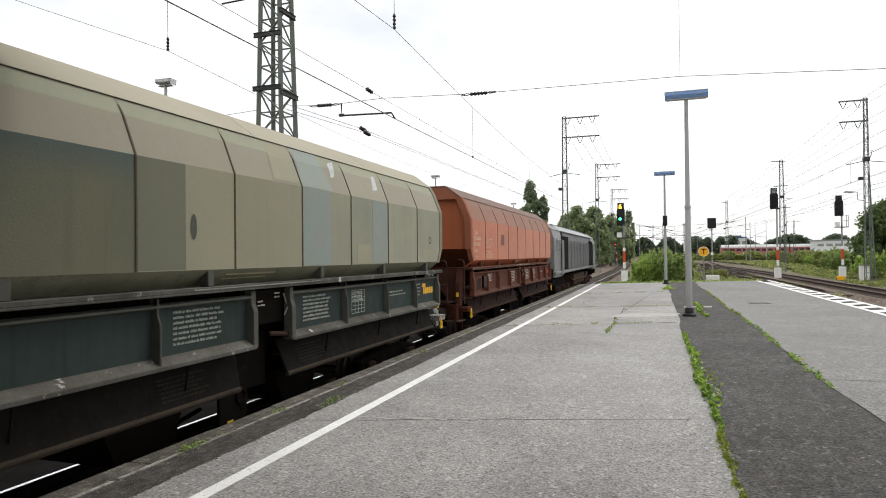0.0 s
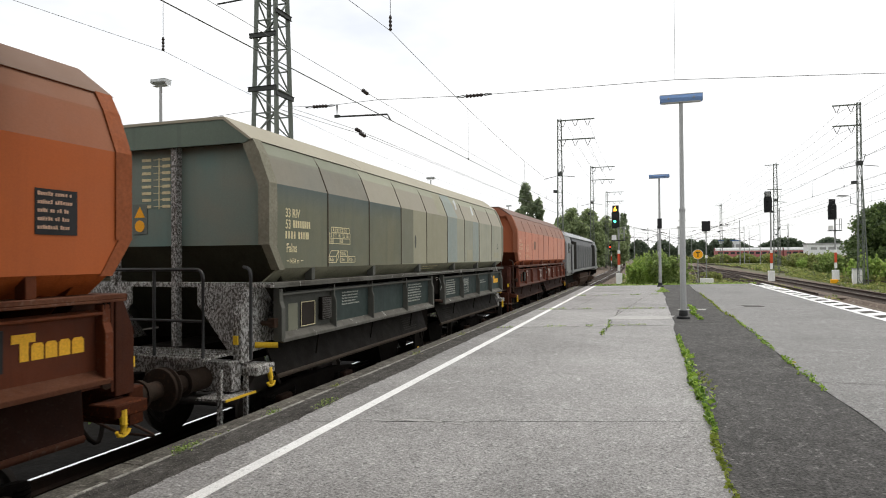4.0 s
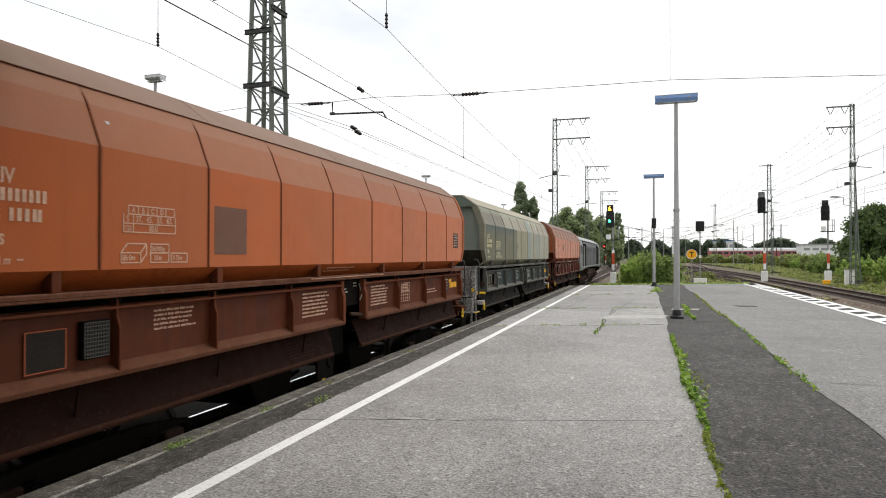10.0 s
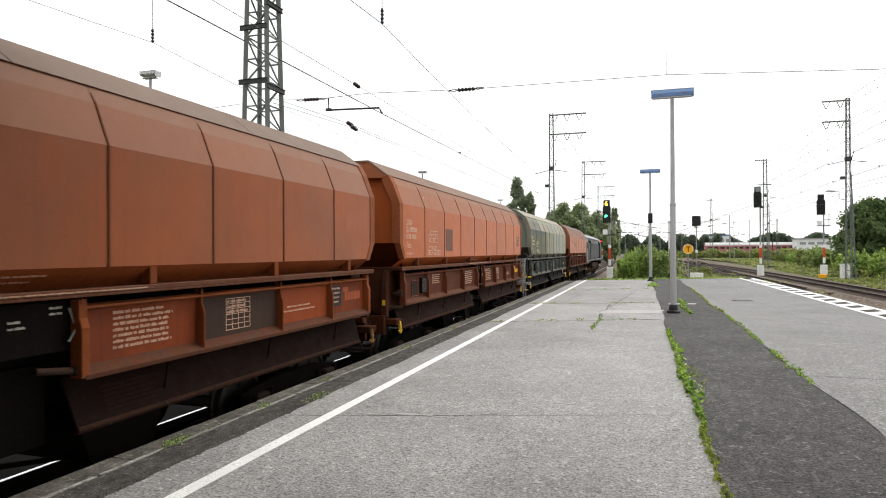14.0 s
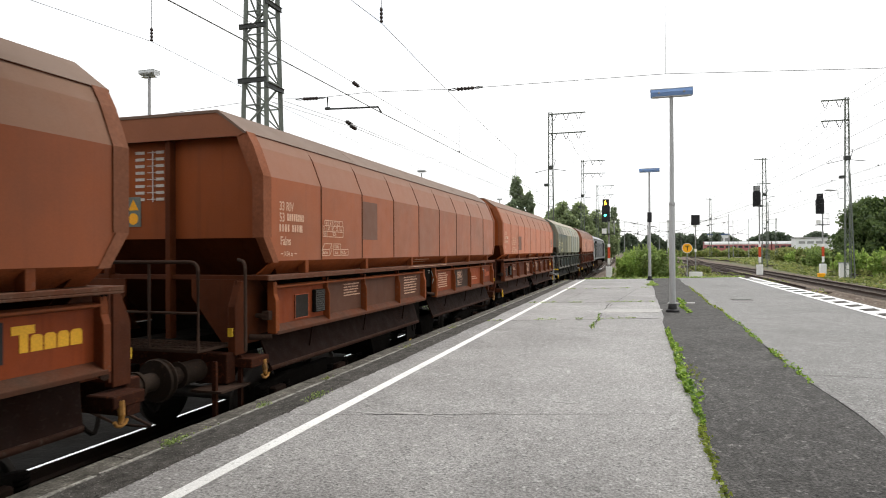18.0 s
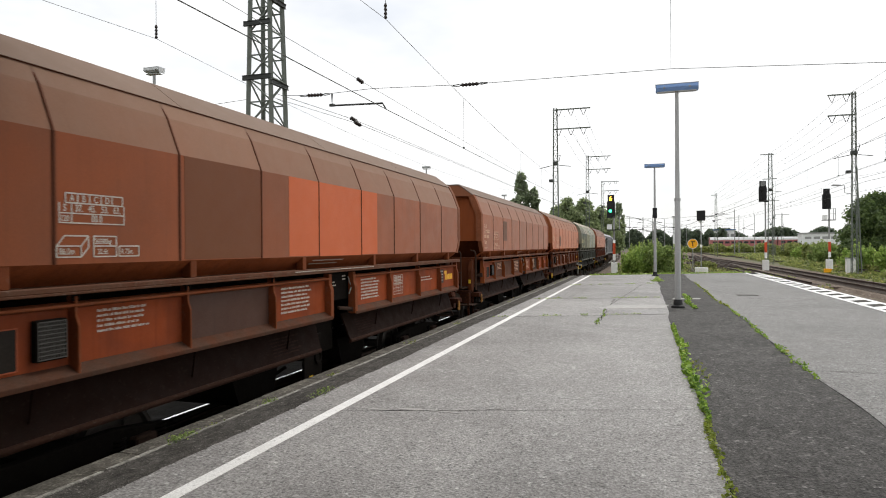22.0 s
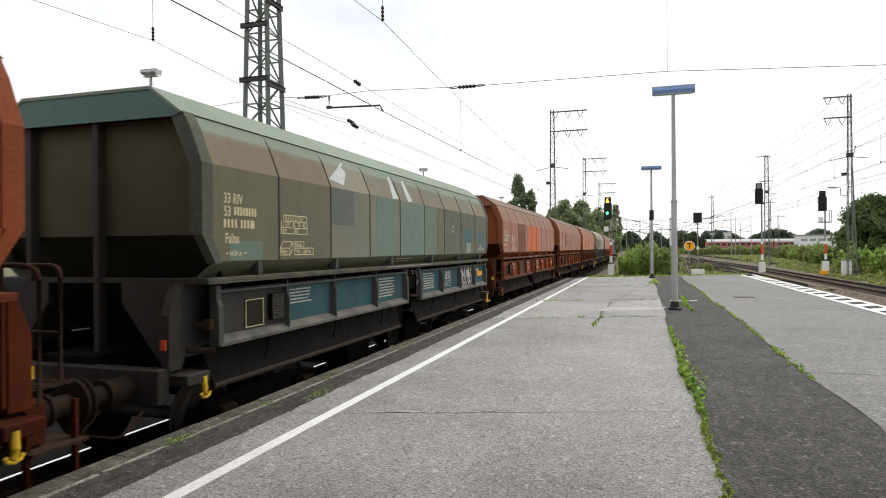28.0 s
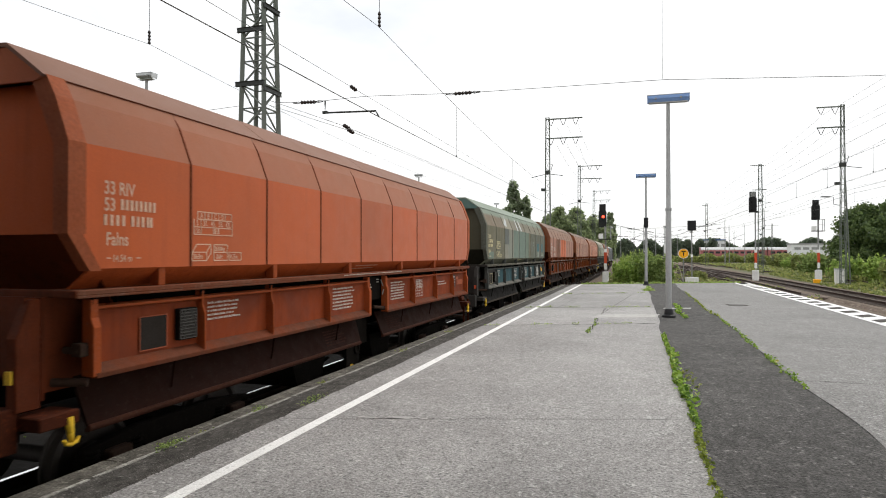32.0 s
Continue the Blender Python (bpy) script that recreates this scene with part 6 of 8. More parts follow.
BROWN_FADED.update(note_y=0.1, fields={"a2": surface("brown_grey_field", (0.075, 0.034, 0.022), (0.052, 0.025, 0.017), None, 0.7, streak=0.3)}, panels={4: PATCH_ORANGE}, extras=[patch(3, PATCH_ORANGE, 0.44, 1.0), patch(5, PATCH_ORANGE, 0.0, 0.45), patch(2, PATCH_DULL, 0.05, 0.98), scrawl(-5.78, -5.5, 1.55, 1.80, GRAFFITI, 9, r=0.008, turns=4)])
DULL_FIELD = surface("dull_brown_field", (0.105, 0.046, 0.028), (0.07, 0.034, 0.022), None, 0.75, streak=0.4, spec=0.12, contrast=0.06)
RED_BROWN.update(note_y=0.48, note_b_y=0.18, small=LETTER_WORN, table_y=0.17, box_z=-0.09, fields={"a1": DULL_FIELD, "a2": DULL_FIELD, "a3": DULL_FIELD, "b1": surface("brown_grey_panel", (0.06, 0.037, 0.027), (0.04, 0.025, 0.019), None, 0.75, streak=0.4, spec=0.1, contrast=0.06), "b2": surface("orange_panel", (0.25, 0.052, 0.014), (0.19, 0.042, 0.014), None, 0.7, streak=0.4, spec=0.15, contrast=0.06)}, extras=[patch(2, PATCH_BROWN, 0.02, 0.45, LOW_Z + 0.3, KNEE_Z - 0.1)])
ORANGE_B.update(marker=YELLOW)
ORANGE_C.update(extras=[patch(2, PATCH_BROWN, 0.3, 0.6, LOW_Z + 0.4, KNEE_Z - 0.3)])

# how far each body stands before or behind an even spacing, and the half gaps at its ends (front, rear)
SLACK = [-1.13, -1.13, -1.06, -0.08, 0.0, 0.17, 0.38, 0.46]
GAPS = [1.1] + [1.1 + (a - b) / 2 for a, b in zip(SLACK, SLACK[1:])] + [1.1]
HALVES = list(zip(GAPS, GAPS[1:]))
WAGONS = [
    hopper_wagon(ORANGE_C, "light red covered hopper wagon with a dark weathered roof", 1, (False, True), HALVES[0]),
    hopper_wagon(OLIVE, "olive grey covered hopper wagon with faded blue patches", 2, (False, True), HALVES[1]),
    hopper_wagon(ORANGE, "orange covered hopper wagon with a dusty brown roof", 3, (False, False), HALVES[2]),
    hopper_wagon(RED_BROWN, "red-brown covered hopper wagon with a dusty top", 4, (False, True), HALVES[3]),
    hopper_wagon(BROWN_FADED, "faded brown hopper wagon with bright orange repainted panels", 5, (False, False), HALVES[4]),
    hopper_wagon(GREEN, "grey-green hopper wagon with teal frame panels and spray scrawl", 6, (True, False), HALVES[5]),
    hopper_wagon(ORANGE_B, "bright orange covered hopper wagon with a brownish roof", 7, (True, False), HALVES[6]),
    hopper_wagon(RED_BROWN, "red-brown covered hopper wagon following at the rear", 8, (True, False), HALVES[7]),
]

# ---- the diesel locomotive at the head ----


def locomotive():
    w = thing("diesel_locomotive", "grey and silver diesel locomotive heading the freight train", "locomotive")
    side = [(1.33, 1.62), (1.33, 3.15), (1.18, 3.55), (0.75, 3.86), (-0.75, 3.86), (-1.18, 3.55), (-1.33, 3.15), (-1.33, 1.62)]
    part("hood", Geo().prism(side, -6.6, 7.4), LOCO_GREY, w, "grey ribbed engine hood", bevel=0.01)
    for s in (-1, 1):
        g = Geo()
        a, c = s * 7.5, s * 10.1
        g.prism([(1.36, 1.35), (1.36, 3.1), (1.2, 3.6), (0.8, 3.88), (-0.8, 3.88), (-1.2, 3.6), (-1.36, 3.1), (-1.36, 1.35)], min(a, c), max(a, c))
        cab = part("cab", g, LOCO_PALE, w, "grey driver's cab", bevel=0.02)
        part("windscreen", Geo().box(0.12, 1.05, s * 10.1 - 0.02, s * 10.1 + 0.03, 2.75, 3.45).box(-1.05, -0.12, s * 10.1 - 0.02, s * 10.1 + 0.03, 2.75, 3.45), GLASS_DARK, cab)
        part("side_window", Geo().box(1.355, 1.375, s * 8.9 - 0.45, s * 8.9 + 0.45, 2.6, 3.15), GLASS_DARK, cab)
        part("cab_stripe", Geo().prism([(s * 7.9, 1.4), (s * 8.15, 1.4), (s * 8.0, 3.1), (s * 7.75, 3.1)], 1.36, 1.37, "x"), BLACK, cab, "black slanting stripe")
        part("lower_front", Geo().box(-1.3, 1.3, min(s * 10.1, s * 10.3), max(s * 10.1, s * 10.3), 1.0, 1.75), UNDER, cab)
        part("roof_stripe", Geo().prism([(1.34, 3.12), (1.21, 3.56), (0.80, 3.90), (0.72, 3.90), (1.12, 3.5), (1.25, 3.1)], s * 7.35, s * 7.75), BLACK, cab, "black band over the cab joint")
        for x in (-0.875, 0.875):
            b = part("buffer", buffer_geo, UNDER, w, smooth=True, key="buffer")
            b.matrix_basis = pose(x, s * 10.37, 1.05, 0, 0, 0 if s > 0 else 180)
        # no opening: a near-black panel paints the doorway's inner shade
        part("door_opening", Geo().box(1.325, 1.388, s * 6.6 - 1.1, s * 6.6 + 1.1, 1.65, 3.3), UNDER, w, "dark panel standing for a shaded open doorway")
        for yy in (7.65, 8.0):
            part("handrail", Geo().tube([(1.44, s * yy, 1.45), (1.44, s * yy, 3.1)], 0.03, 6), POST_GREY, w, "pale upright handrail")
    part("roof_panel", Geo().band([(1.25, 3.56), (0.78, 3.89), (-0.78, 3.89), (-1.25, 3.56)], 0.03, -9.9, 9.9), LOCO_SILVER, w, "silvery roof sheets")
    for i in range(7):
        y = -5.6 + 1.8 * i
        part("roof_hatch", Geo().box(-0.6, 0.6, y - 0.6, y + 0.6, 3.92, 3.99), LOCO_GREY, w, bevel=0.02)
    for i in range(17):
        y = -6.2 + 0.74 * i
        part("side_door", Geo().box(1.325, 1.352 + 0.012 * (i % 2), y, y + 0.70, 1.72, 3.1), LOCO_GREY, w, bevel=0.006)
        for z in (2.62, 2.70, 2.78, 2.86, 2.94):
            part("louvre", Geo().box(1.352, 1.368, y + 0.08, y + 0.62, z, z + 0.035), LOCO_GREY, w)
    part("walkway_sill", Geo().box(-1.42, 1.42, -10.1, 10.1, 1.50, 1.62), LOCO_PALE, w, "dirty pale frame sill", bevel=0.01)
    part("fuel_tank", Geo().prism([(1.3, 1.3), (1.3, 0.75), (1.05, 0.42), (-1.05, 0.42), (-1.3, 0.75), (-1.3, 1.3)], -2.6, 2.6), UNDER_RUST, w, bevel=0.02)
    for s in (-1, 1):
        b = part("bogie", Geo().prism([(-2.4, 0.6), (-2.0, 0.42), (2.0, 0.42), (2.4, 0.6), (2.4, 0.95), (-2.4, 0.95)], 0.98, 1.12, "x").prism([(-2.4, 0.6), (2.4, 0.6), (2.4, 0.95), (-2.4, 0.95)], -1.12, -0.98, "x")
                 .box(-0.98, 0.98, -2.2, 2.2, 0.7, 1.2), UNDER, w, "grimy three-axle bogie, toned near-black as shaded", bevel=0.015)
        b.location = (0, s * 6.1, 0)
        for k in (-1.75, 0, 1.75):
            ws = part("wheelset", wheelset, WHEEL_STEEL, b, smooth=True, key="wheelset")
            ws.location = (0, k, 0.46)
            SPINNERS.append((ws, k))
            for j in (-0.3, 0.3):
                sp = part("spring", lambda: Geo().spin([(0, 0.11), (0.04, 0.13), (0.08, 0.11), (0.12, 0.13), (0.16, 0.11), (0.2, 0.13), (0.24, 0.11)], 10, "z"), UNDER_RUST, b, smooth=True, key="loco_spring")
                sp.location = (1.15, k + j, 0.62)
    part("pipework", Geo().tube([(1.32, -4.2, 1.2), (1.32, -3.4, 1.0), (1.32, 3.4, 1.0), (1.32, 4.2, 1.25)], 0.05, 8), UNDER_RUST, w, smooth=True)
    return w


LOCO = locomotive()

# ---- platform lamps ----


def platform_lamp(m, height, label, blue=True, group="lamps of the platforms"):
    hw = 0.52 if blue else 0.28
    w = thing("platform_lamp", label, "lamp", m, group)
    part("post", Geo().tube([(0, 0, 0.0), (0, 0, 2.85), (0, 0, 2.87), (0, 0, height - 0.15)], [0.08, 0.07, 0.06, 0.045], 14), POST_GREY, w, "grey tapered steel post", smooth=True)
    part("base_sleeve", Geo().spin([(0.0, 0.175), (0.05, 0.17), (0.08, 0.12), (0.20, 0.105), (0.22, 0.088)], 14, "z"), BLACK if blue else STEEL_DARK, w, "black rubber base sleeve", smooth=True)
    part("joint_ring", Geo().spin([(2.80, 0.072), (2.80, 0.080), (2.87, 0.080), (2.87, 0.06)], 12, "z"), POST_GREY, w)
    head = part("lamp_head", Geo().prism([(-0.10, height - (0.15 if blue else 0.10)), (-0.16, height - 0.06), (-0.15, height + 0.02), (0.15, height + 0.02), (0.16, height - 0.06), (0.10, height - (0.15 if blue else 0.10))], -hw, hw, "x"),
                LAMP_BLUE if blue else LAMP_UNDER, w, "blue box-shaped lamp head" if blue else "pale box-shaped lamp head", bevel=0.008)
    part("diffuser", Geo().box(-hw + 0.04, hw - 0.04, -0.09, 0.09, height - 0.165, height - 0.15), LAMP_UNDER, head, "white diffuser")
    part("lid", Geo().box(-hw - 0.01, hw + 0.01, -0.155, 0.155, height + 0.02, height + 0.035), LAMP_UNDER, head, "pale weathered lid")
    part("end_cap", Geo().box(hw, hw + 0.01, -0.12, 0.12, height - 0.14, height + 0.02), LAMP_UNDER, head)
    for x in (-0.6 * hw, 0.6 * hw):
        part("screw_knob", Geo().spin([(-0.18, 0.025), (-0.155, 0.03)], 10, "y", (x, 0, height - 0.07)), GALV, head)
    return w


platform_lamp(pose(0.79, 17.82, 0), 5.82, "grey lamp post with a blue box lamp on a black base")
lampb = platform_lamp(pose(0.46, 36.3, 0), 6.0, "grey lamp post with blue box lamp and control box")
part("control_box", Geo().box(-0.115, 0.115, -0.2, -0.07, 3.12, 3.66), BLACK, lampb, "dark control box", bevel=0.015)
# the lamps of the platform beyond the train
for x, y, h in ((-14.6, 16.29, 7.25), (-14.6, 42.2, 7.25), (-14.6, 68.0, 7.25)):
    platform_lamp(pose(x, y, 0.0), h, "grey lamp post with a pale box lamp beyond the train", False)

# ---- masts and wires ----


def lattice(w, height, w0, w1, z0=0.0, bay=0.8, leg=0.07, mat=STEEL_GREEN, depth=None, brace=0.035, split=False):
    """A four-legged lattice mast as parts of w."""
    depth = depth or 1.0

    def corner(sx, sy, z):
        t = (z - z0) / height
        r = (w0 + (w1 - w0) * t) / 2
        return Vector((sx * r, sy * r * depth, z))
    for sx, sy in ((-1, -1), (1, -1), (1, 1), (-1, 1)):
        part("leg", Geo().bar(corner(sx, sy, z0), corner(sx, sy, z0 + height), leg, leg), mat, w)
    br = Geo()
    n = max(3, int(height / bay))
    cs = [(-1, -1), (1, -1), (1, 1), (-1, 1)]
    for i in range(n):
        a, c = z0 + height * i / n, z0 + height * (i + 1) / n
        for k in range(4):
            p, q = cs[k], cs[(k + 1) % 4]
            if (i + k) % 2:
                p, q = q, p
            ends = ((corner(*p, a), corner(*q, c)), (corner(*cs[k], c), corner(*cs[(k + 1) % 4], c)))
            for u, v in ends:
                if split:
                    part("brace", Geo().bar(u, v, brace, brace), mat, w)
                else:
                    br.bar(u, v, brace, brace)
    if not split:
        tagged(part("bracing", br, mat, w, "thin diagonal bracing"), kind="stuff")


def insulator(p, q, r=0.048, n=5):
    """A ribbed insulator from p to q as a Geo."""
    g, p, q = Geo(), Vector(p), Vector(q)
    pts, rr = [], []
    for i in range(n * 3 + 1):
        pts.append(p + (q - p) * (i / (n * 3)))
        rr.append(r if i % 3 == 1 else r * (0.75 if i % 3 == 2 else 0.5))
    return g.tube(pts, rr, 10)


SPAN_Y = 13.7
tower = thing("catenary_tower", "tall green lattice tower with dark cross beams", "lattice tower", pose(-8.88, SPAN_Y, -1.1))
lattice(tower, 16.0, 0.86, 0.28, bay=0.56, leg=0.095, brace=0.03, split=True)
for z in (5.47, 6.82, 8.14, 9.5, 10.9):
    h2 = 0.43 - 0.0181 * z
    part("cross_beam", Geo().prism([(-h2 - 0.09, z), (-h2 - 0.01, z), (-h2 - 0.035, z + 0.02), (-h2 - 0.035, z + 0.09), (-h2 - 0.01, z + 0.11), (-h2 - 0.09, z + 0.11), (-h2 - 0.065, z + 0.09), (-h2 - 0.065, z + 0.02)], -h2 - 0.14, h2 + 0.04, "x"), STEEL_DARK, tower, "dark steel cross beam")
for z in (5.36, 6.68, 8.7, 10.1):
    h2 = 0.43 - 0.0181 * z
    part("cross_beam", Geo().prism([(h2 + 0.01, z), (h2 + 0.09, z), (h2 + 0.065, z + 0.02), (h2 + 0.065, z + 0.09), (h2 + 0.09, z + 0.11), (h2 + 0.01, z + 0.11), (h2 + 0.035, z + 0.09), (h2 + 0.035, z + 0.02)], -h2 - 0.06, h2 + 0.07), STEEL_DARK, tower, "dark steel cross beam")
part("rod_arm", Geo().tube([(-0.5, -0.5, 9.05), (-1.15, -0.6, 8.98)], 0.02, 6), STEEL_DARK, tower)

WIRES_GROUP = "overhead wires"


def wire(pts, r=0.011, label="dark overhead wire", name="overhead_wire"):
    r, label = r * 0.72, label if len(label.split()) > 3 else label + " above the railway"
    return tagged(part(name, Geo().tube(pts, r, 5), WIRE), label, "wire", WIRES_GROUP)


def sagging(p, q, sag, n=14):
    p, q = Vector(p), Vector(q)
    return [p + (q - p) * (i / n) - Vector((0, 0, sag * 4 * (i / n) * (1 - i / n))) for i in range(n + 1)]


SPANS = [(-46, SPAN_Y), (SPAN_Y, 60), (60, 93), (93, 130), (130, 190)]


def catenary(x, contact, carry, sag, lean=0.0):
    """A contact wire with its carrying wire above, span by span."""
    def xx(y):
        return x + lean * (y - SPAN_Y)
    wire([(xx(y), y, contact + 0.008 * max(0, y - SPAN_Y)) for y in (-46, 0, SPAN_Y, 60, 93, 130, 190)], 0.011, "overhead contact wire")
    wire([(xx(y) + 0.045, y, contact + 0.008 * max(0, y - SPAN_Y) - 0.02) for y in (-46, 0, SPAN_Y, 40)], 0.008, "second contact wire")
    for a, c in SPANS:
        pts = sagging((xx(a), a, carry), (xx(c), c, carry), sag)
        wire(pts, 0.009, "overhead carrying wire")
        n = 6
        g = Geo()
        for i in range(1, n):
            p = pts[round(i * 14 / n)]
            low = contact + 0.008 * max(0, p.y - SPAN_Y)
            g.tube([(p.x, p.y, low), p], 0.005, 4)
            g.box(p.x - 0.02, p.x + 0.02, p.y - 0.03, p.y + 0.03, low - 0.01, low + 0.05)
        tagged(part("dropper_wires", g, WIRE), "thin droppers hanging from the carrying wire", "wire", kind="stuff")


catenary(TRACK_X, 4.83, 6.92, 0.75)
catenary(9.3, 4.9, 6.7, 0.6)
catenary(16.0, 5.2, 7.0, 0.7, -0.02)
wire(sagging((-7.4, -40, 6.61), (-7.4, 60, 6.21), 0.2), 0.008)
wire([(-8.6, SPAN_Y, 5.42), (-7.54, 15.8, 5.115), (-6.9, 46, 5.0), (-6.4, 70, 5.0)], 0.009)
wire([(-8.6, SPAN_Y, 5.3), (-7.42, 15.8, 4.995), (-6.7, 46, 4.9), (-6.1, 70, 4.9)], 0.009)
wire(sagging((-12.2, -40, 7.6), (-12.2, SPAN_Y, 7.15), 1.0), 0.008, "carrying wire of the far track")
wire(sagging((-12.2, SPAN_Y, 7.15), (-12.2, 60, 7.0), 0.7), 0.008, "carrying wire of the far track")
# the span wire across all tracks, with its insulators
cross = [(-8.4, 5.36), (-7.5, 5.30), (-6.05, 5.34), (-3.7, 5.24), (0.49, 5.20), (4.2, 4.98), (9.3, 4.86), (19.0, 5.4)]
wire([(x, SPAN_Y, z) for x, z in cross], 0.009, "span wire across the tracks")
wire([(x, SPAN_Y, z) for x, z in ((-22, 5.4), (-12.2, 5.2), (-9.4, 5.35))], 0.009, "span wire across the tracks")
wire([(-8.4, SPAN_Y, 14.0), (0.5, SPAN_Y, 10.6), (9, SPAN_Y, 11.0), (19, SPAN_Y, 14)], 0.012, "upper span wire")
wire([(-9.2, SPAN_Y, 14.0), (-22.0, SPAN_Y, 13.0)], 0.012, "upper span wire")
wire([(0.50, SPAN_Y, 5.2), (0.50, SPAN_Y, 10.6)], 0.005, "thin vertical hanger wire")
for p, q in (((-7.75, 5.31), (-7.35, 5.30)), ((-3.9, 5.24), (-3.5, 5.24))):
    for a, c in ((p, -1), (q, 1)):
        wire([(a[0], SPAN_Y, a[1]), (a[0] + c * 0.06, SPAN_Y, a[1] + 0.022), (a[0] + c * 0.2, SPAN_Y, a[1] + 0.006)], 0.014, "bent clamp rod beside an insulator", "clamp_rod")
        wire([(a[0], SPAN_Y, a[1]), (a[0] + c * 0.06, SPAN_Y, a[1] - 0.022), (a[0] + c * 0.2, SPAN_Y, a[1] - 0.006)], 0.014, "bent clamp rod beside an insulator", "clamp_rod")
    tagged(part("insulator", insulator((p[0], SPAN_Y, p[1]), (q[0], SPAN_Y, q[1])), PORCELAIN), "dark ribbed insulator in the span wire", "insulator", "insulators")
for x, z in ((TRACK_X, 6.92), (-12.2, 7.15)):
    tagged(part("insulator", insulator((x, SPAN_Y, z), (x, SPAN_Y, z + 0.36), 0.042, 4), PORCELAIN), "dark ribbed insulator hanging above the track", "insulator", "insulators")
    wire([(x, SPAN_Y, z + 0.36), (x, SPAN_Y, 12.97 if x > -9 else 13.78)], 0.01, "hanger wire")
for x, y, z in ((-7.4, 15.93, 6.19), (-7.54, 15.8, 5.115), (-7.42, 15.8, 4.995)):
    tagged(part("insulator", insulator((x, y - 0.17, z + 0.01), (x + 0.01, y + 0.17, z - 0.02), 0.058, 3), PORCELAIN), "dark ribbed insulator in a wire", "insulator", "insulators")
arm = thing("registration_arm", "bent steel arm holding the contact wire", "catenary arm")
part("arm_tube", Geo().tube([(-7.1, SPAN_Y, 5.30), (-7.1, SPAN_Y, 5.02), (-5.80, SPAN_Y, 4.98), (-5.72, SPAN_Y, 4.84)], 0.022, 8), STEEL_DARK, arm, smooth=True)
part("arm_clamp", Geo().box(-7.16, -7.04, SPAN_Y - 0.03, SPAN_Y + 0.03, 5.0, 5.06), STEEL_DARK, arm)


def feeder_mast(x, y, height, arms, label, wide=0.58):
    w = thing("feeder_mast", label, "lattice mast", pose(x, y, -1.1), "lattice masts beside the tracks")
    lattice(w, height, wide, wide * 0.55, bay=0.95, leg=0.045, brace=0.024)
    for z, x0, x1, n in arms:
        a = part("cross_arm", Geo().box(x0, x1, -0.06, 0.06, z - 0.05, z + 0.05), STEEL_GREEN, w)
        for i in range(n):
            xx = x0 + (x1 - x0) * (i + 0.45) / n if x1 > 0.5 else x0 + (x1 - x0) * (i + 0.3) / n
            for s in (-1, 1):
                part("insulator_string", insulator((xx + s * 0.26, 0, z - 0.06), (xx + s * 0.03, 0, z - 0.62), 0.035, 5), PORCELAIN, a)
    part("switch_gear", Geo().box(-0.24, 0.24, -0.2, 0.2, height * 0.66, height * 0.66 + 0.35), STEEL_DARK, w, "dark switch gear", bevel=0.02)
    part("junction_box", Geo().box(-0.6, -0.25, -0.2, 0.2, height * 0.56, height * 0.56 + 0.25), STEEL_DARK, w, bevel=0.02)
    part("bracket_arm", Geo().tube([(0.3, 0, height * 0.66 + 0.3), (0.45, 0, height * 0.66 + 0.9), (0.3, 0, height * 0.66 + 0.9)], 0.03, 6).tube([(-0.3, 0, height * 0.66), (-1.5, 0, height * 0.66 - 0.25)], 0.03, 6).tube([(0.3, 0, height * 0.66), (1.4, 0, height * 0.66 - 0.15)], 0.03, 6), STEEL_DARK, w)
    return w


two = [(15.45, -0.2, 3.2, 3), (13.65, -0.2, 3.2, 3)]
feeder_mast(-8.0, 60, 15.6, two, "tall lattice mast with two insulator arms above the train")
feeder_mast(-7.9, 93, 15.6, two, "lattice mast with two insulator arms farther along the track")
feeder_mast(-8.2, 130, 15.6, two, "distant lattice mast with two insulator arms")
mr = feeder_mast(16.8, 62, 15.6, [(15.45, -1.95, 0.2, 2), (13.7, -1.95, 0.2, 2)], "tall lattice mast with insulator arms and a street lamp", 0.44)
part("lamp_arm", Geo().tube([(-0.25, 0, 7.0), (-0.7, 0, 7.1), (-0.7, 0, 7.7), (-1.0, 0, 7.75)], 0.035, 6).prism([(-1.75, 7.72), (-1.0, 7.68), (-1.0, 7.80), (-1.6, 7.84)], -0.12, 0.12), GALV, mr, "grey lamp on a bent arm")
part("strut_post", Geo().bar((0.62, 0.3, 0), (0.22, 0.1, 9.2), 0.08, 0.08), STEEL_GREEN, mr, "leaning strut")
feeder_mast(16.7, 99.5, 15.6, [(15.45, -1.3, 0.5, 0), (12.0, -1.0, 0.8, 0)], "lattice mast with short cross arms behind the signals", 0.7)
feeder_mast(14.5, 150, 14.0, [(13.6, -0.9, 0.3, 0), (9.0, -3.2, 0.3, 0)], "distant lattice mast beside the tracks")
feeder_mast(8.2, 185, 13.0, [(12.4, -1.0, 1.0, 0)], "distant lattice mast beside the tracks")
feeder_mast(24.0, 140, 12.0, [(11.5, -1.0, 1.0, 0)], "distant lattice mast among the wires")
feeder_mast(42.0, 230, 13.0, [(12.5, -2.0, 2.0, 0)], "distant lattice mast near the sidings")
feeder_mast(-1.0, 240, 13.0, [(12.0, -2.0, 2.0, 0)], "distant lattice mast far down the line")
feeder_mast(3.0, 300, 14.0, [(12.5, -2.0, 2.0, 0)], "distant lattice mast far down the line")
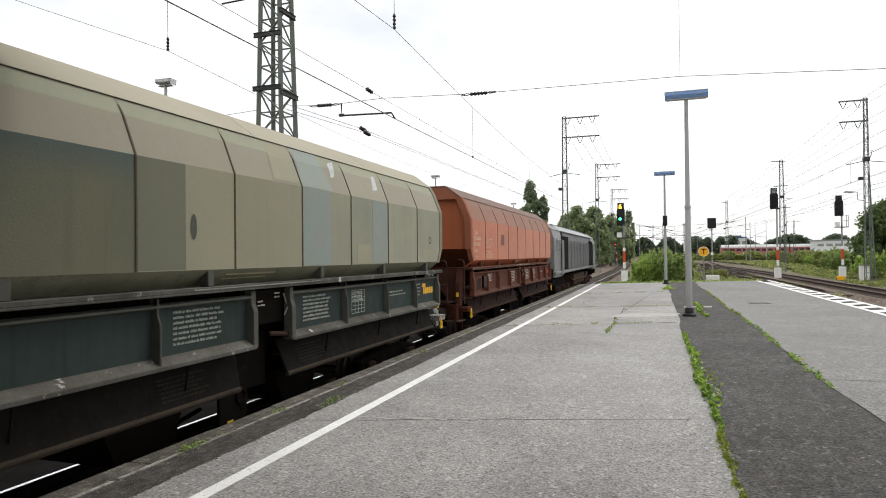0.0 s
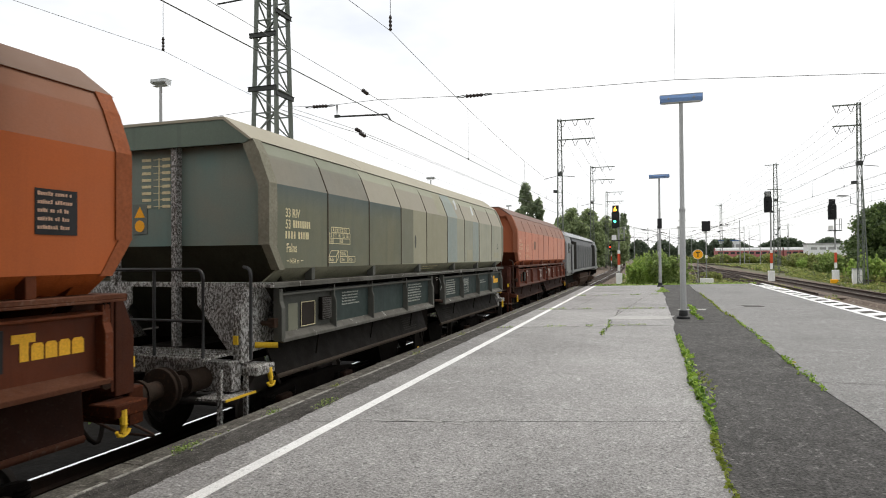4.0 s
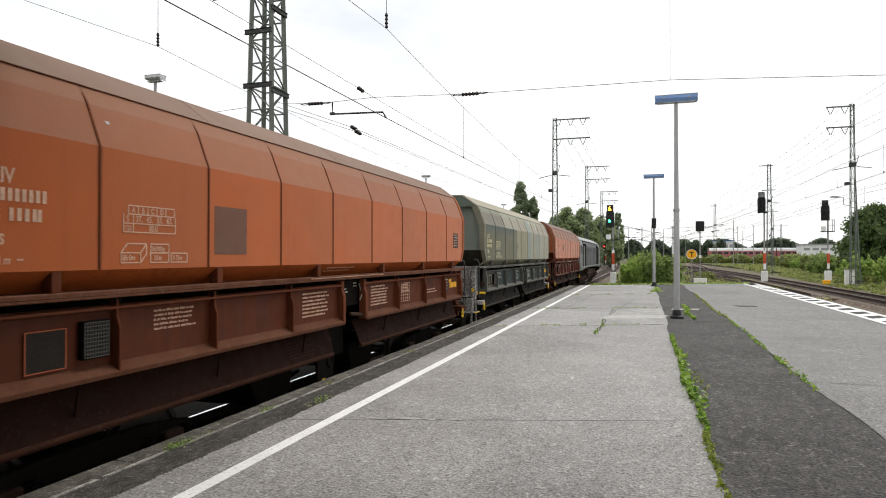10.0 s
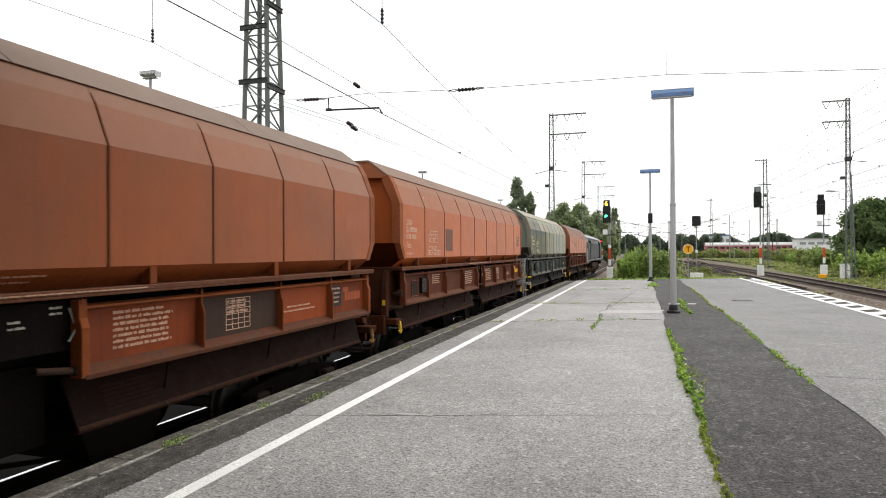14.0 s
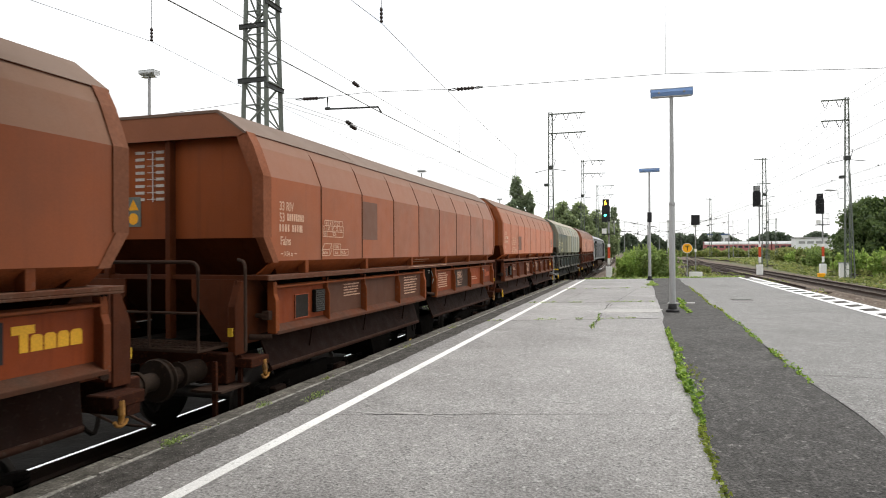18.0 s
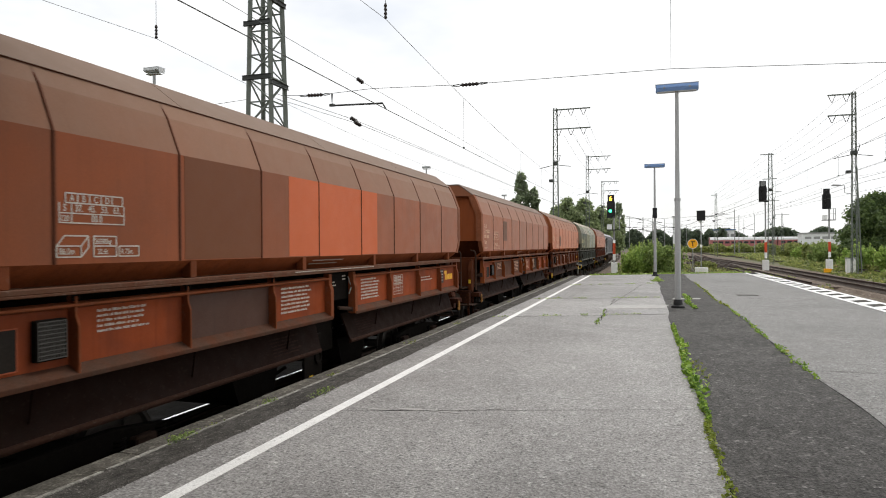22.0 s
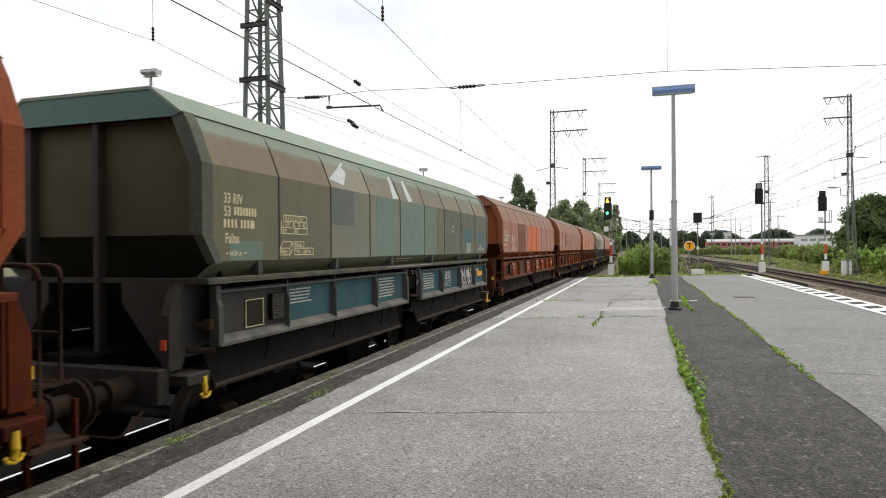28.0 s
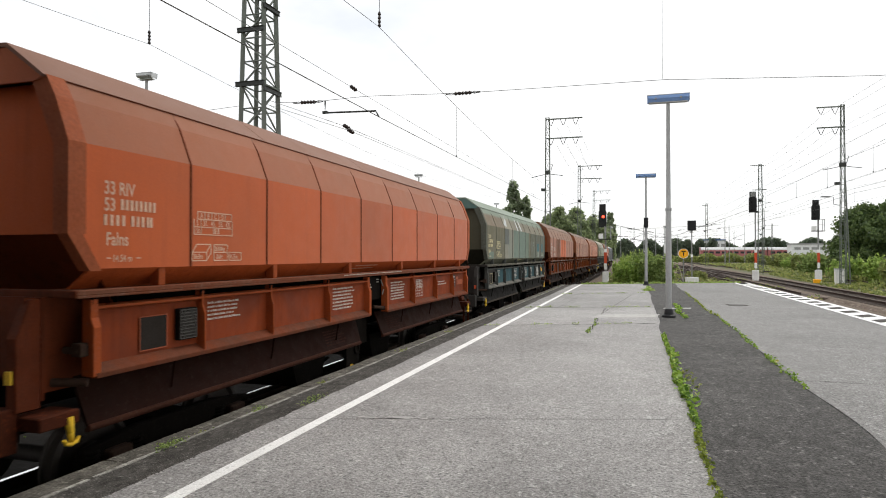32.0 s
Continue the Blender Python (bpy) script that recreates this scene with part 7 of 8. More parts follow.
for x, y, h in ((-4.5, 190, 11), (1.5, 160, 10), (5.5, 210, 11), (11.0, 260, 12), (17, 300, 12), (28, 190, 11)):
    pl = thing("catenary_pole", "slim grey catenary pole with a side arm far away", "pole", pose(x, y, -1.1), "far catenary poles")
    part("pole", Geo().tube([(0, 0, 0), (0, 0, h)], [0.10, 0.06], 8), GALV, pl)
    part("side_arm", Geo().tube([(0, 0, h * 0.62), (-3.0, 0, h * 0.66)], 0.05, 5).tube([(0, 0, h * 0.78), (-3.0, 0, h * 0.66)], 0.04, 5), STEEL_DARK, pl)
# feeder lines along the right-hand masts
for dx, z in ((-1.5, 13.7), (-0.5, 13.7), (-1.5, 11.9), (-0.5, 11.9)):
    pts = [(16.8 + dx + 0.001, -40, z + 0.4)] + sagging((16.8 + dx, 62, z), (16.7 + dx, 99.5, z), 0.4)[0:] + [(14.5 + dx, 150, z - 1.5)]
    wire(sagging((16.8 + dx, -40, z), (16.8 + dx, 62, z), 1.2), 0.013, "feeder line between masts")
    wire(pts[1:], 0.013, "feeder line between masts")
for x0, z0 in ((15.9, 9.4), (17.3, 7.2), (17.6, 6.9)):
    wire(sagging((x0 + 0.8, -30, z0 + 0.2), (x0, 62, z0), 0.5), 0.02, "thick cable between masts")
    wire(sagging((x0, 62, z0), (x0 - 2.5, 150, z0 - 0.3), 0.5), 0.02, "thick cable between masts")
wire(sagging((17.1, -30, 11.6), (17.0, 62, 11.1), 0.3), 0.02, "thick cable between masts")
wire([(17.0, 62, 11.1), (17.2, 99.5, 11.36), (16.6, 150, 11.6)], 0.02, "thick cable between masts")
for x in (-7.2, -6.2, -5.2):
    for z in (13.75, 11.95):
        wire(sagging((x, 60, z), (x, 93, z), 0.5), 0.013, "feeder line between masts")
# a crossing span far over the points
wire([(-7.9, 93, 7.0), (0, 93, 5.2), (3.0, 93, 4.1), (5.0, 93, 4.3), (16.7, 93, 8.6)], 0.03, "slack span wire over the points")
wire([(-8, 130, 7.2), (2, 130, 6.8), (15, 130, 7.4)], 0.03, "span wire over the points")

for y, x0, x1, z in ((165, -9, 20, 6.6), (205, -10, 26, 7.0), (255, -8, 34, 7.4)):
    wire([(x0, y, z + 3.0), ((x0 + x1) / 2, y, z + 0.3), (x1, y, z + 3.0)], 0.022, "slack span wire far down the line")
    wire([(x0, y, z - 0.2), ((x0 + x1) / 2, y, z - 0.6), (x1, y, z - 0.2)], 0.022, "lower span wire far down the line")
    for x in (x0, x1):
        pl = thing("catenary_pole", "slim grey catenary pole far down the line", "pole", pose(x, y, -1.1), "far catenary poles")
        part("pole", Geo().tube([(0, 0, 0), (0, 0, z + 4.6)], [0.12, 0.07], 8), GALV, pl)
for x in (-2.0, 2.5, 6.0, 18.5, 23.0):
    wire([(x, y, 6.4) for y in (165, 205, 255)], 0.018, "contact wire over a far siding")
    for a, c in ((165, 205), (205, 255)):
        wire(sagging((x, a, 7.6), (x, c, 7.9), 0.9), 0.014, "carrying wire over a far siding")

far_r = random.Random(31)
for y, x0, x1, z in ((165, -9, 20, 6.6), (205, -10, 26, 7.0), (255, -8, 34, 7.4)):
    half, mid = (x1 - x0) / 2, (x0 + x1) / 2
    for k in range(11):
        x, ln = far_r.uniform(x0 + 1, x1 - 1), far_r.uniform(0.35, 0.7)
        low, rise = ((z - 0.6, 0.4), (z + 0.3, 2.7))[k % 2]
        slope = rise / half * (1 if x > mid else -1)
        zz = low + rise * abs(x - mid) / half
        tagged(part("insulator", insulator((x - ln, y, zz - slope * ln), (x + ln, y, zz + slope * ln), 0.11, 3), PORCELAIN), "dark ribbed insulator in a far span wire", "insulator", "insulators")

# ---- signals and signs beside the track ----
GREEN_LAMP, RED_LAMP, ORANGE_LAMP = glow("green_lamp", (0.05, 1.0, 0.45), 5.0), glow("red_lamp", (1.0, 0.05, 0.02), 4.0), glow("orange_lamp", (1.0, 0.42, 0.03), 5.0)


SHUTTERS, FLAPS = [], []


def signal(m, top, head_w, label, lit=False, screen=True, box=True):
    """A colour-light signal: post with a red and white plate, head, indicator box above and a white base box."""
    s = thing("light_signal", label, "railway signal", m, "light signals")
    part("post", Geo().tube([(0.25, 0.15, 0), (0.25, 0.15, top - 2.0)], 0.075, 10), GALV, s, smooth=True)
    for lo, hi in ((1.2, 1.75), (2.75, 3.05)):
        part("mast_plate", Geo().box(0.13, 0.37, 0.0, 0.02, lo, hi), WHITE_BOX, s, "white mast plate")
    part("mast_plate", Geo().box(0.13, 0.37, 0.0, 0.02, 1.75, 2.75), RED_PAINT, s, "red mast plate")
    if box:
        part("base_box", Geo().box(-0.02, 0.52, -0.15, 0.45, 0.0, 1.0), WHITE_BOX, s, "white relay box", bevel=0.02)
    head = part("signal_head", Geo().box(-head_w / 2, head_w / 2, -0.08, 0.15, top - 2.05, top - 0.65).prism([(-head_w / 2, top - 0.65), (head_w / 2, top - 0.65), (head_w / 2 - 0.1, top - 0.5), (-head_w / 2 + 0.1, top - 0.5)], -0.08, 0.15), BLACK, s, "black signal screen", bevel=0.02)
    ind = part("speed_indicator", Geo().box(-0.28, 0.28, -0.05, 0.15, top - 0.62, top), BLACK, s, "black number indicator", bevel=0.02)
    for i in range(0 if lit else 3):
        part("lamp_hood", Geo().tube([(0.0, -0.08, top - 0.85 - 0.4 * i), (0.0, -0.26, top - 0.86 - 0.4 * i)], [0.13, 0.14], 12), BLACK, head)
    # shutters and flap are added parts that switch the glow on and off
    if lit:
        for x, z, mat, lab, open_first in ((-0.06, top - 1.45, GREEN_LAMP, "lit green lamp", True), (0.06, top - 1.12, RED_LAMP, "red lamp behind an added cover", False)):
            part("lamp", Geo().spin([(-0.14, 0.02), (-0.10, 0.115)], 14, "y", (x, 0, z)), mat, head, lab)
            sh = part("lamp_shutter", Geo().spin([(-0.185, 0.12), (-0.165, 0.13)], 14, "y"), BLACK, head, "added black cover that hides a lamp")
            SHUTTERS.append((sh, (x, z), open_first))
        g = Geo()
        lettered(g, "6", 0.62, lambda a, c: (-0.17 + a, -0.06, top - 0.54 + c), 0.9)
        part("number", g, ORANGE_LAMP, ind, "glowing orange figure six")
        fl = part("number_flap", Geo().box(-0.26, 0.26, -0.012, 0.0, -0.58, 0.0), BLACK, ind, "added black flap that hides the figure")
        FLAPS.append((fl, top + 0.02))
    if screen:
        part("work_platform", Geo().box(-0.35, 0.75, -0.35, 0.45, top - 3.2, top - 3.13), STEEL_DARK, s)
        part("safety_rail", Geo().tube([(0.72, -0.3, top - 3.1), (0.72, -0.3, top - 2.0), (0.72, 0.4, top - 2.0), (0.72, 0.4, top - 3.1)], 0.03, 6).tube([(0.72, -0.3, top - 2.0), (0.2, -0.3, top - 2.0), (0.2, -0.3, top - 3.1)], 0.03, 6).tube([(0.2, -0.3, top - 2.55), (0.72, -0.3, top - 2.55), (0.72, 0.4, top - 2.55)], 0.022, 6), GALV, s, smooth=True)
        part("white_lamp_box", Geo().box(-0.35, 0.05, -0.1, 0.2, top - 3.1, top - 2.65), WHITE_BOX, s)
    return s


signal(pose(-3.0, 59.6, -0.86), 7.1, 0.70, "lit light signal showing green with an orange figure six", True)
mid_signal = signal(pose(10.9, 69.0, -0.86), 8.75, 0.70, "unlit black light signal with a red and white post", screen=False)
part("number_window", Geo().box(-0.2, 0.2, -0.07, -0.05, 8.2, 8.68), GALV, mid_signal, "dull grey number window")
for q in range(4):
    part("window_slat", Geo().box(-0.2, 0.2, -0.10, -0.07, 8.27 + 0.11 * q, 8.285 + 0.11 * q), BLACK, mid_signal)
signal(pose(17.3, 72.8, -0.86), 8.1, 0.75, "unlit black light signal with a work platform and rail")
far_sig = signal(pose(-8.3, 141, -1.0), 5.6, 0.42, "small distant light signal showing red", screen=False, box=False)
part("lamp", Geo().spin([(-0.32, 0.02), (-0.27, 0.13)], 10, "y", (0, 0, 4.7)), RED_LAMP, far_sig, "lit red lamp")
# yellow T disc and dark board at the platform's end
disc = thing("track_sign", "round yellow sign with a black T on a post", "sign", pose(3.9, 60.0, -1.1))
part("post", Geo().tube([(0, 0.05, 0), (0, 0.05, 3.2)], 0.045, 8), GALV, disc, smooth=True)
part("disc", Geo().spin([(-0.02, 0.44), (0.02, 0.44)], 28, "y", (0, 0, 2.88)), SIGN_YELLOW, disc, "orange-yellow disc")
g = Geo()
for k in range(28):
    a, c = 2 * math.pi * k / 28, 2 * math.pi * (k + 1) / 28
    g.bar((0.42 * math.cos(a), -0.026, 2.88 + 0.42 * math.sin(a)), (0.42 * math.cos(c), -0.026, 2.88 + 0.42 * math.sin(c)), 0.006, 0.04)
part("rim", g, LINE_WHITE, disc, "pale rim")
part("letter", lettered(Geo(), "T", 0.62, lambda a, c: (-0.17 + a, -0.028, 2.66 + c), 0.95), BLACK, disc, "black letter T")
board = thing("signal_board", "black board signal turned away on a slim post", "railway signal", pose(4.7, 61.5, -1.1))
part("post", Geo().tube([(0, 0, 0), (0, 0, 5.2)], 0.05, 8), GALV, board, smooth=True)
part("board", Geo().box(-0.36, 0.36, -0.1, 0.02, 4.95, 5.85), BLACK, board, "black screen", bevel=0.02)
part("lamp_bracket", Geo().box(-0.2, 0.1, 0, 0.15, 4.78, 4.95), WHITE_BOX, board)
part("small_plate", Geo().box(-0.1, 0.1, -0.06, -0.04, 2.55, 2.8), WHITE_BOX, board)
part("base_plate", Geo().box(-0.55, 0.55, -0.25, 0.1, 0.1, 0.75), WHITE_BOX, board, "white base box", bevel=0.02)
cab = thing("relay_cabinet", "pale grey relay cabinet in the weeds", "cabinet", pose(17.5, 66, -1.1))
part("housing", Geo().box(-0.3, 0.42, -0.25, 0.25, 0, 1.45), WHITE_BOX, cab, bevel=0.02)
part("cap", Geo().box(-0.34, 0.46, -0.29, 0.29, 1.45, 1.52), GALV, cab)
yb = thing("cable_marker", "small yellow box on the ballast", "marker", pose(15.9, 66.6, -0.95))
part("shell", Geo().box(-0.3, 0.3, -0.2, 0.2, 0, 0.36), SIGN_YELLOW, yb, bevel=0.03)

# ---- far away: coaches, buildings ----
yard = part("yard_bank", Geo().prism([(18, 262), (130, 262), (130, 420), (6, 420)], -1.2, 0.45, "z"), EARTH)
tagged(yard, "low grassy bank under the far sidings", "ground", kind="structure")
train2 = thing("passenger_train", "red and white double-deck coaches standing far off", "train", pose(64, 295, 0.45, 0, 0, -82))
for i in range(3):
    c = part("coach", Geo().prism([(-1.4, 0.6), (1.4, 0.6), (1.4, 3.9), (1.0, 4.5), (-1.0, 4.5), (-1.4, 3.9)], -39 + 26.5 * i, -13 + 26.5 * i), FAR_RED, train2, "red double-deck coach", bevel=0.05)
    part("coach_roof", Geo().prism([(-1.42, 3.9), (1.42, 3.9), (1.02, 4.53), (-1.02, 4.53)], -39 + 26.5 * i, -13 + 26.5 * i).box(-1.415, 1.415, -39 + 26.5 * i, -13 + 26.5 * i, 3.3, 3.9), FAR_WHITE, c, "pale upper side and roof")
    for k in range(10):
        y0 = -38 + 26.5 * i + 2.45 * k
        part("window", Geo().box(-1.44, 1.44, y0, y0 + 1.7, 1.9, 2.75), FAR_DARK, c)
for x, y, w_, d_, h_, mat, name, lab in ((68, 286, 19, 8, 5.4, FAR_WHITE, "workshop_hall", "long pale workshop hall far off"), (90, 280, 22, 10, 6.4, FAR_WHITE, "workshop_hall", "pale flat-roofed hall beside the sidings"),
                                        (36.5, 340, 9, 8, 8.4, FAR_WHITE, "signal_building", "white block with a blue roof far off"), (14.0, 330, 3.0, 3.0, 15, FAR_WHITE, "tower_building", "slim pale tower building far off")):
    hall = thing(name, lab, "building", pose(x, y, 0.45))
    part("wall", Geo().box(-w_ / 2, w_ / 2, -d_ / 2, d_ / 2, 0, h_), mat, hall, bevel=0.05)
    part("roof", Geo().box(-w_ / 2 - 0.3, w_ / 2 + 0.3, -d_ / 2 - 0.3, d_ / 2 + 0.3, h_, h_ + 0.5), FAR_BLUE if "blue" in lab else GALV, hall)
    for k in range(int(w_ / 3)):
        xx = -w_ / 2 + 1.0 + 3 * k
        part("window_band", Geo().box(xx, xx + 2.2, -d_ / 2 - 0.05, -d_ / 2 + 0.05, h_ * 0.62, h_ * 0.8), GALV, hall, "dull strip window")

# ---- plants ----
rng = np.random.default_rng(11)


def blob(n, centre, size, rng_, hollow=0.55):
    """n points in an uneven shell round a centre."""
    d = rng_.normal(size=(n, 3))
    d /= np.linalg.norm(d, axis=1)[:, None]
    return np.asarray(centre) + d * np.asarray(size) * rng_.uniform(hollow, 1.0, (n, 1))


def tree(name, m, height, width, n, mat, label, leaf=0.22, columnar=False, clumps=45):
    t = thing(name, label, "tree", m)
    trunk = Geo().tube([(0, 0, 0), (0.05, 0.02, height * 0.3), (0, 0.06, height * 0.6), (0.03, 0, height * 0.92)], [height * 0.022, height * 0.018, height * 0.011, 0.03], 8)
    for k in range(12):
        a, z = 2.4 * k, height * (0.25 + 0.055 * k)
        r = width * 0.36 * (1.1 - 0.06 * k)
        trunk.tube([(0, 0, z), (r * 0.5 * math.cos(a), r * 0.5 * math.sin(a), z + height * (0.10 if columnar else 0.05)), (r * math.cos(a), r * math.sin(a), z + height * (0.2 if columnar else 0.09))], [0.09, 0.06, 0.02], 5)
    part("trunk", trunk, BARK, t)
    pts = []
    for k in range(clumps):
        u = (k + rng.random()) / clumps
        z = height * (0.12 + 0.86 * u)
        prof = (0.55 + 0.45 * min(1, u / 0.3)) * (1 if u < 0.62 else ((1.02 - u) / 0.40) ** 0.42) if columnar else math.sin(math.pi * min(1, 0.18 + 0.80 * u)) ** 0.8
        r = width / 2 * prof * math.sqrt(rng.random()) * 0.95
        a = rng.uniform(0, 6.283)
        s = width * (rng.uniform(0.11, 0.20) if columnar else rng.uniform(0.07, 0.15))
        pts.append(blob(n // clumps, (r * math.cos(a), r * math.sin(a), z), (s, s, s * (1.5 if columnar else 0.85)), rng, 0.2))
    leaves("crown", np.concatenate(pts), leaf, mat, rng, parent=t)
    return t


def shrub(m, w, d, h, n, mat, label, leaf=0.07, clumps=22, name="shrub"):
    t = thing(name, label, "shrub", m)
    g = Geo()
    pts = []
    for k in range(clumps):
        x, y = rng.uniform(-w / 2, w / 2), rng.uniform(-d / 2, d / 2)
        top = h * (1 - 0.55 * ((2 * x / w) ** 2 + (2 * y / d) ** 2) / 2) * rng.uniform(0.55, 1.05)
        g.tube([(x * 0.5, y * 0.5, 0), (x * 0.8, y * 0.8, top * 0.5), (x, y, top * 0.95)], [0.025, 0.018, 0.006], 5)
        for z in (0.25, 0.5, 0.75, 0.95):
            s = 0.16 * (w + h) / 2 * rng.uniform(0.6, 1.1) * (1.15 - 0.4 * z)
            pts.append(blob(n // (clumps * 4), (x * (0.6 + 0.4 * z) + rng.normal() * 0.1, y * (0.6 + 0.4 * z), top * z), (s, s, s * 0.8), rng, 0.15))
        # thin shoots standing out of the mass
        for q in range(2):
            sx, sy, hi = x + rng.normal() * 0.2, y + rng.normal() * 0.2, top * rng.uniform(1.0, 1.28)
            u = rng.uniform(0, 1, n // (clumps * 8))
            pts.append(np.stack([sx + rng.normal(0, 0.07, len(u)) * (1.3 - u), sy + rng.normal(0, 0.07, len(u)), hi * (0.55 + 0.45 * u)], 1))
    part("stems", g, BARK, t)
    leaves("foliage", np.concatenate(pts), leaf, mat, rng, parent=t)
    return t


# bushes between the tracks past the platform's end
for x, y, w_, h_, mat, n, lab in ((-0.35, 60.5, 3.4, 2.6, LEAF_BRIGHT, 7000, "bright green bush at the end of the platform"), (1.3, 59.6, 3.6, 3.2, LEAF, 9000, "large green bush behind the lamp post"),
                                  (0.2, 64.5, 3.8, 3.3, LEAF, 6000, "dark green bush behind brighter ones"),
                                  (6.2, 72, 1.8, 1.0, LEAF_MIX, 1500, "low weedy bush beside the rails"),
                                  (7.0, 88, 1.6, 0.8, LEAF_MIX, 1200, "low mixed bush between the tracks")):
    shrub(pose(x, y, -1.1), w_, w_ * 0.8, h_, int(n * 1.3), mat, lab, 0.12)
# the weedy bank to the right of the tracks
for k in range(44):
    x = 17.4 + rng.uniform(0, 10) + k * 0.24
    y = 58 + k * 2.6 + rng.uniform(-3, 3)
    shrub(pose(float(x), float(y), -1.1, 0, 0, float(rng.uniform(0, 360))), float(rng.uniform(2.2, 4.8)), float(rng.uniform(2, 4)), float(rng.uniform(1.3, 3.0)), 4200,
          (LEAF_MIX, LEAF, LEAF_MIX, LEAF_BRIGHT)[k % 4], ("weedy mixed bush on the bank", "green bush on the bank")[k % 2], 0.17)
for x, y, h_, w_, lab in ((23.6, 79, 7.9, 8.0, "broad dark tree behind the lattice mast"), (28.0, 80, 9.6, 9.0, "broad green tree on the bank"), (34, 88, 8.0, 9.0, "broad green tree on the bank")):
    tree("tree", pose(x, y, -1.1), h_, w_, 27000, LEAF_DARK, lab, 0.20, False, 150)
# poplars and woods ahead
tree("poplar_tree", pose(-28.4, 150, -1.1), 20.0, 4.6, 9000, LEAF_POPLAR, "tall dark poplar rising over the train", 0.42, True, 90)
tree("poplar_tree", pose(-25.7, 152, -1.1), 16.4, 3.9, 6500, LEAF_POPLAR, "shorter dark poplar beside a taller one", 0.42, True, 70)
tree("poplar_tree", pose(-7.1, 185, -1.1), 14.8, 3.0, 5000, LEAF_POPLAR, "slim poplar behind the signal", 0.36, True, 60)
tree("poplar_tree", pose(-4.6, 230, -1.1), 8.5, 2.2, 3000, LEAF_FAR, "small distant tree over the bushes", 0.36, True, 50)
for x, y, h_, w_ in ((-18.9, 140, 11.2, 5.5), (-16.0, 138, 13.0, 8.0), (-12.4, 138, 12.6, 8.5), (-9.7, 148, 11.4, 8.0), (-8.4, 168, 11.0, 7.5), (-20.5, 150, 8.5, 6.0), (-14.2, 133, 10.8, 6.0), (-10.9, 132, 9.6, 6.0), (-17.6, 132, 9.6, 5.0), (-7.6, 150, 8.0, 6.0)):
    tree("tree", pose(x, y, -1.1), h_, w_, 9000, LEAF_WOOD, "broad green tree in a row along the line", 0.32, False, 100)


def wood(name, x0, x1, y, h, n, mat, label, bumps=9, leaf=1.5):
    """A far line of trees as one mass of leaves with an uneven top."""
    x = rng.uniform(x0, x1, n)
    top = h * (0.55 + 0.45 * np.abs(np.sin(x * bumps / (x1 - x0) * 2.1 + 1.3 * np.sin(x * 0.05)))) * rng.uniform(0.9, 1.0, n)
    z = top * rng.uniform(0, 1, n) ** 0.6
    c = np.stack([x, y + rng.uniform(-4, 4, n), z - 1.1], 1)
    ob = leaves(name, c, leaf, mat, rng, long=1.2)
    return tagged(ob, label, "woods", kind="stuff")


wood("far_woods", -30, 160, 425, 13.5, 18000, LEAF_FAR, "hazy line of trees on the horizon", 14)
wood("far_woods", 17, 36, 330, 10.5, 6000, LEAF_FAR, "round distant trees behind the sidings", 5)
wood("far_woods", -160, -20, 300, 12, 9000, LEAF_FAR, "distant woods behind the train", 12)

wood("far_bushes", 12, 130, 257, 3.6, 14000, LEAF_MIX, "rough bushes along the bank of the far sidings", 22, 0.6)

# grass and low weeds on the open ground
def turf(x0, x1, y0, y1, n, mat, label, size, h=0.35, lean=0.0):
    x, y = rng.uniform(x0, x1, n), rng.uniform(y0, y1, n)
    x = x + lean * (y - y0)
    keep = np.array([noise.noise(Vector((a * 0.25, b * 0.12, 3))) for a, b in zip(x, y)]) > -0.12
    c = np.stack([x, y, rng.uniform(-1.08, -1.08 + h, n)], 1)[keep]
    return tagged(leaves("weeds", c, size, mat, rng, long=2.2), label, "weeds", kind="stuff")


turf(17.5, 60, 50, 200, 32000, LEAF_MIX, "mixed weeds and grass on the bank", 0.22, 0.55)
turf(6.4, 10.6, 43, 75, 2500, LEAF_MIX, "weeds between the ballast and the platform", 0.10, 0.3)
turf(-3.0, 7.0, 42, 120, 9000, LEAF_MIX, "low weeds between the tracks", 0.14, 0.35)
turf(14.6, 20.0, 40, 120, 11000, LEAF_MIX, "low dry weeds beside the rails", 0.14, 0.3, 0.05)
turf(-3.2, 5.0, 41.5, 58, 5000, LEAF_BRIGHT, "bright weeds past the platform's end", 0.10, 0.3)
# weeds under the far rail of the train's track
turf(-9.4, -8.3, -2, 40, 2600, LEAF_DARK, "weeds between the tracks beyond the train", 0.04, 0.28)

# ---- weeds in the platform's cracks ----


def crack_weeds(edge, y0, y1, n, width, mat, label, size=0.035, h=0.07, ragged=0.35):
    y = rng.uniform(y0, y1, n)
    dens = np.array([0.5 + 0.8 * noise.noise(Vector((v * 1.1, y0, 1))) + 0.5 * noise.noise(Vector((v * 4.1, y0, 2))) for v in y])
    keep = dens > ragged * rng.uniform(0, 1.4, n)
    y = y[keep]
    x = np.array([edge(v) for v in y]) + rng.normal(0, width, len(y)) * np.clip(dens[keep], 0.2, 1.2)
    c = np.stack([x, y, np.abs(rng.normal(0, h * 0.5, len(y))) + 0.008], 1)
    return tagged(leaves("crack_weeds", c, size, mat, rng, 0.55), label, "weeds", kind="stuff")


crack_weeds(CRACK_A, 6.3, 13.4, 3600, 0.024, LEAF_CRACK, "fresh green weeds growing along an asphalt crack", 0.032, 0.07, 0.55)
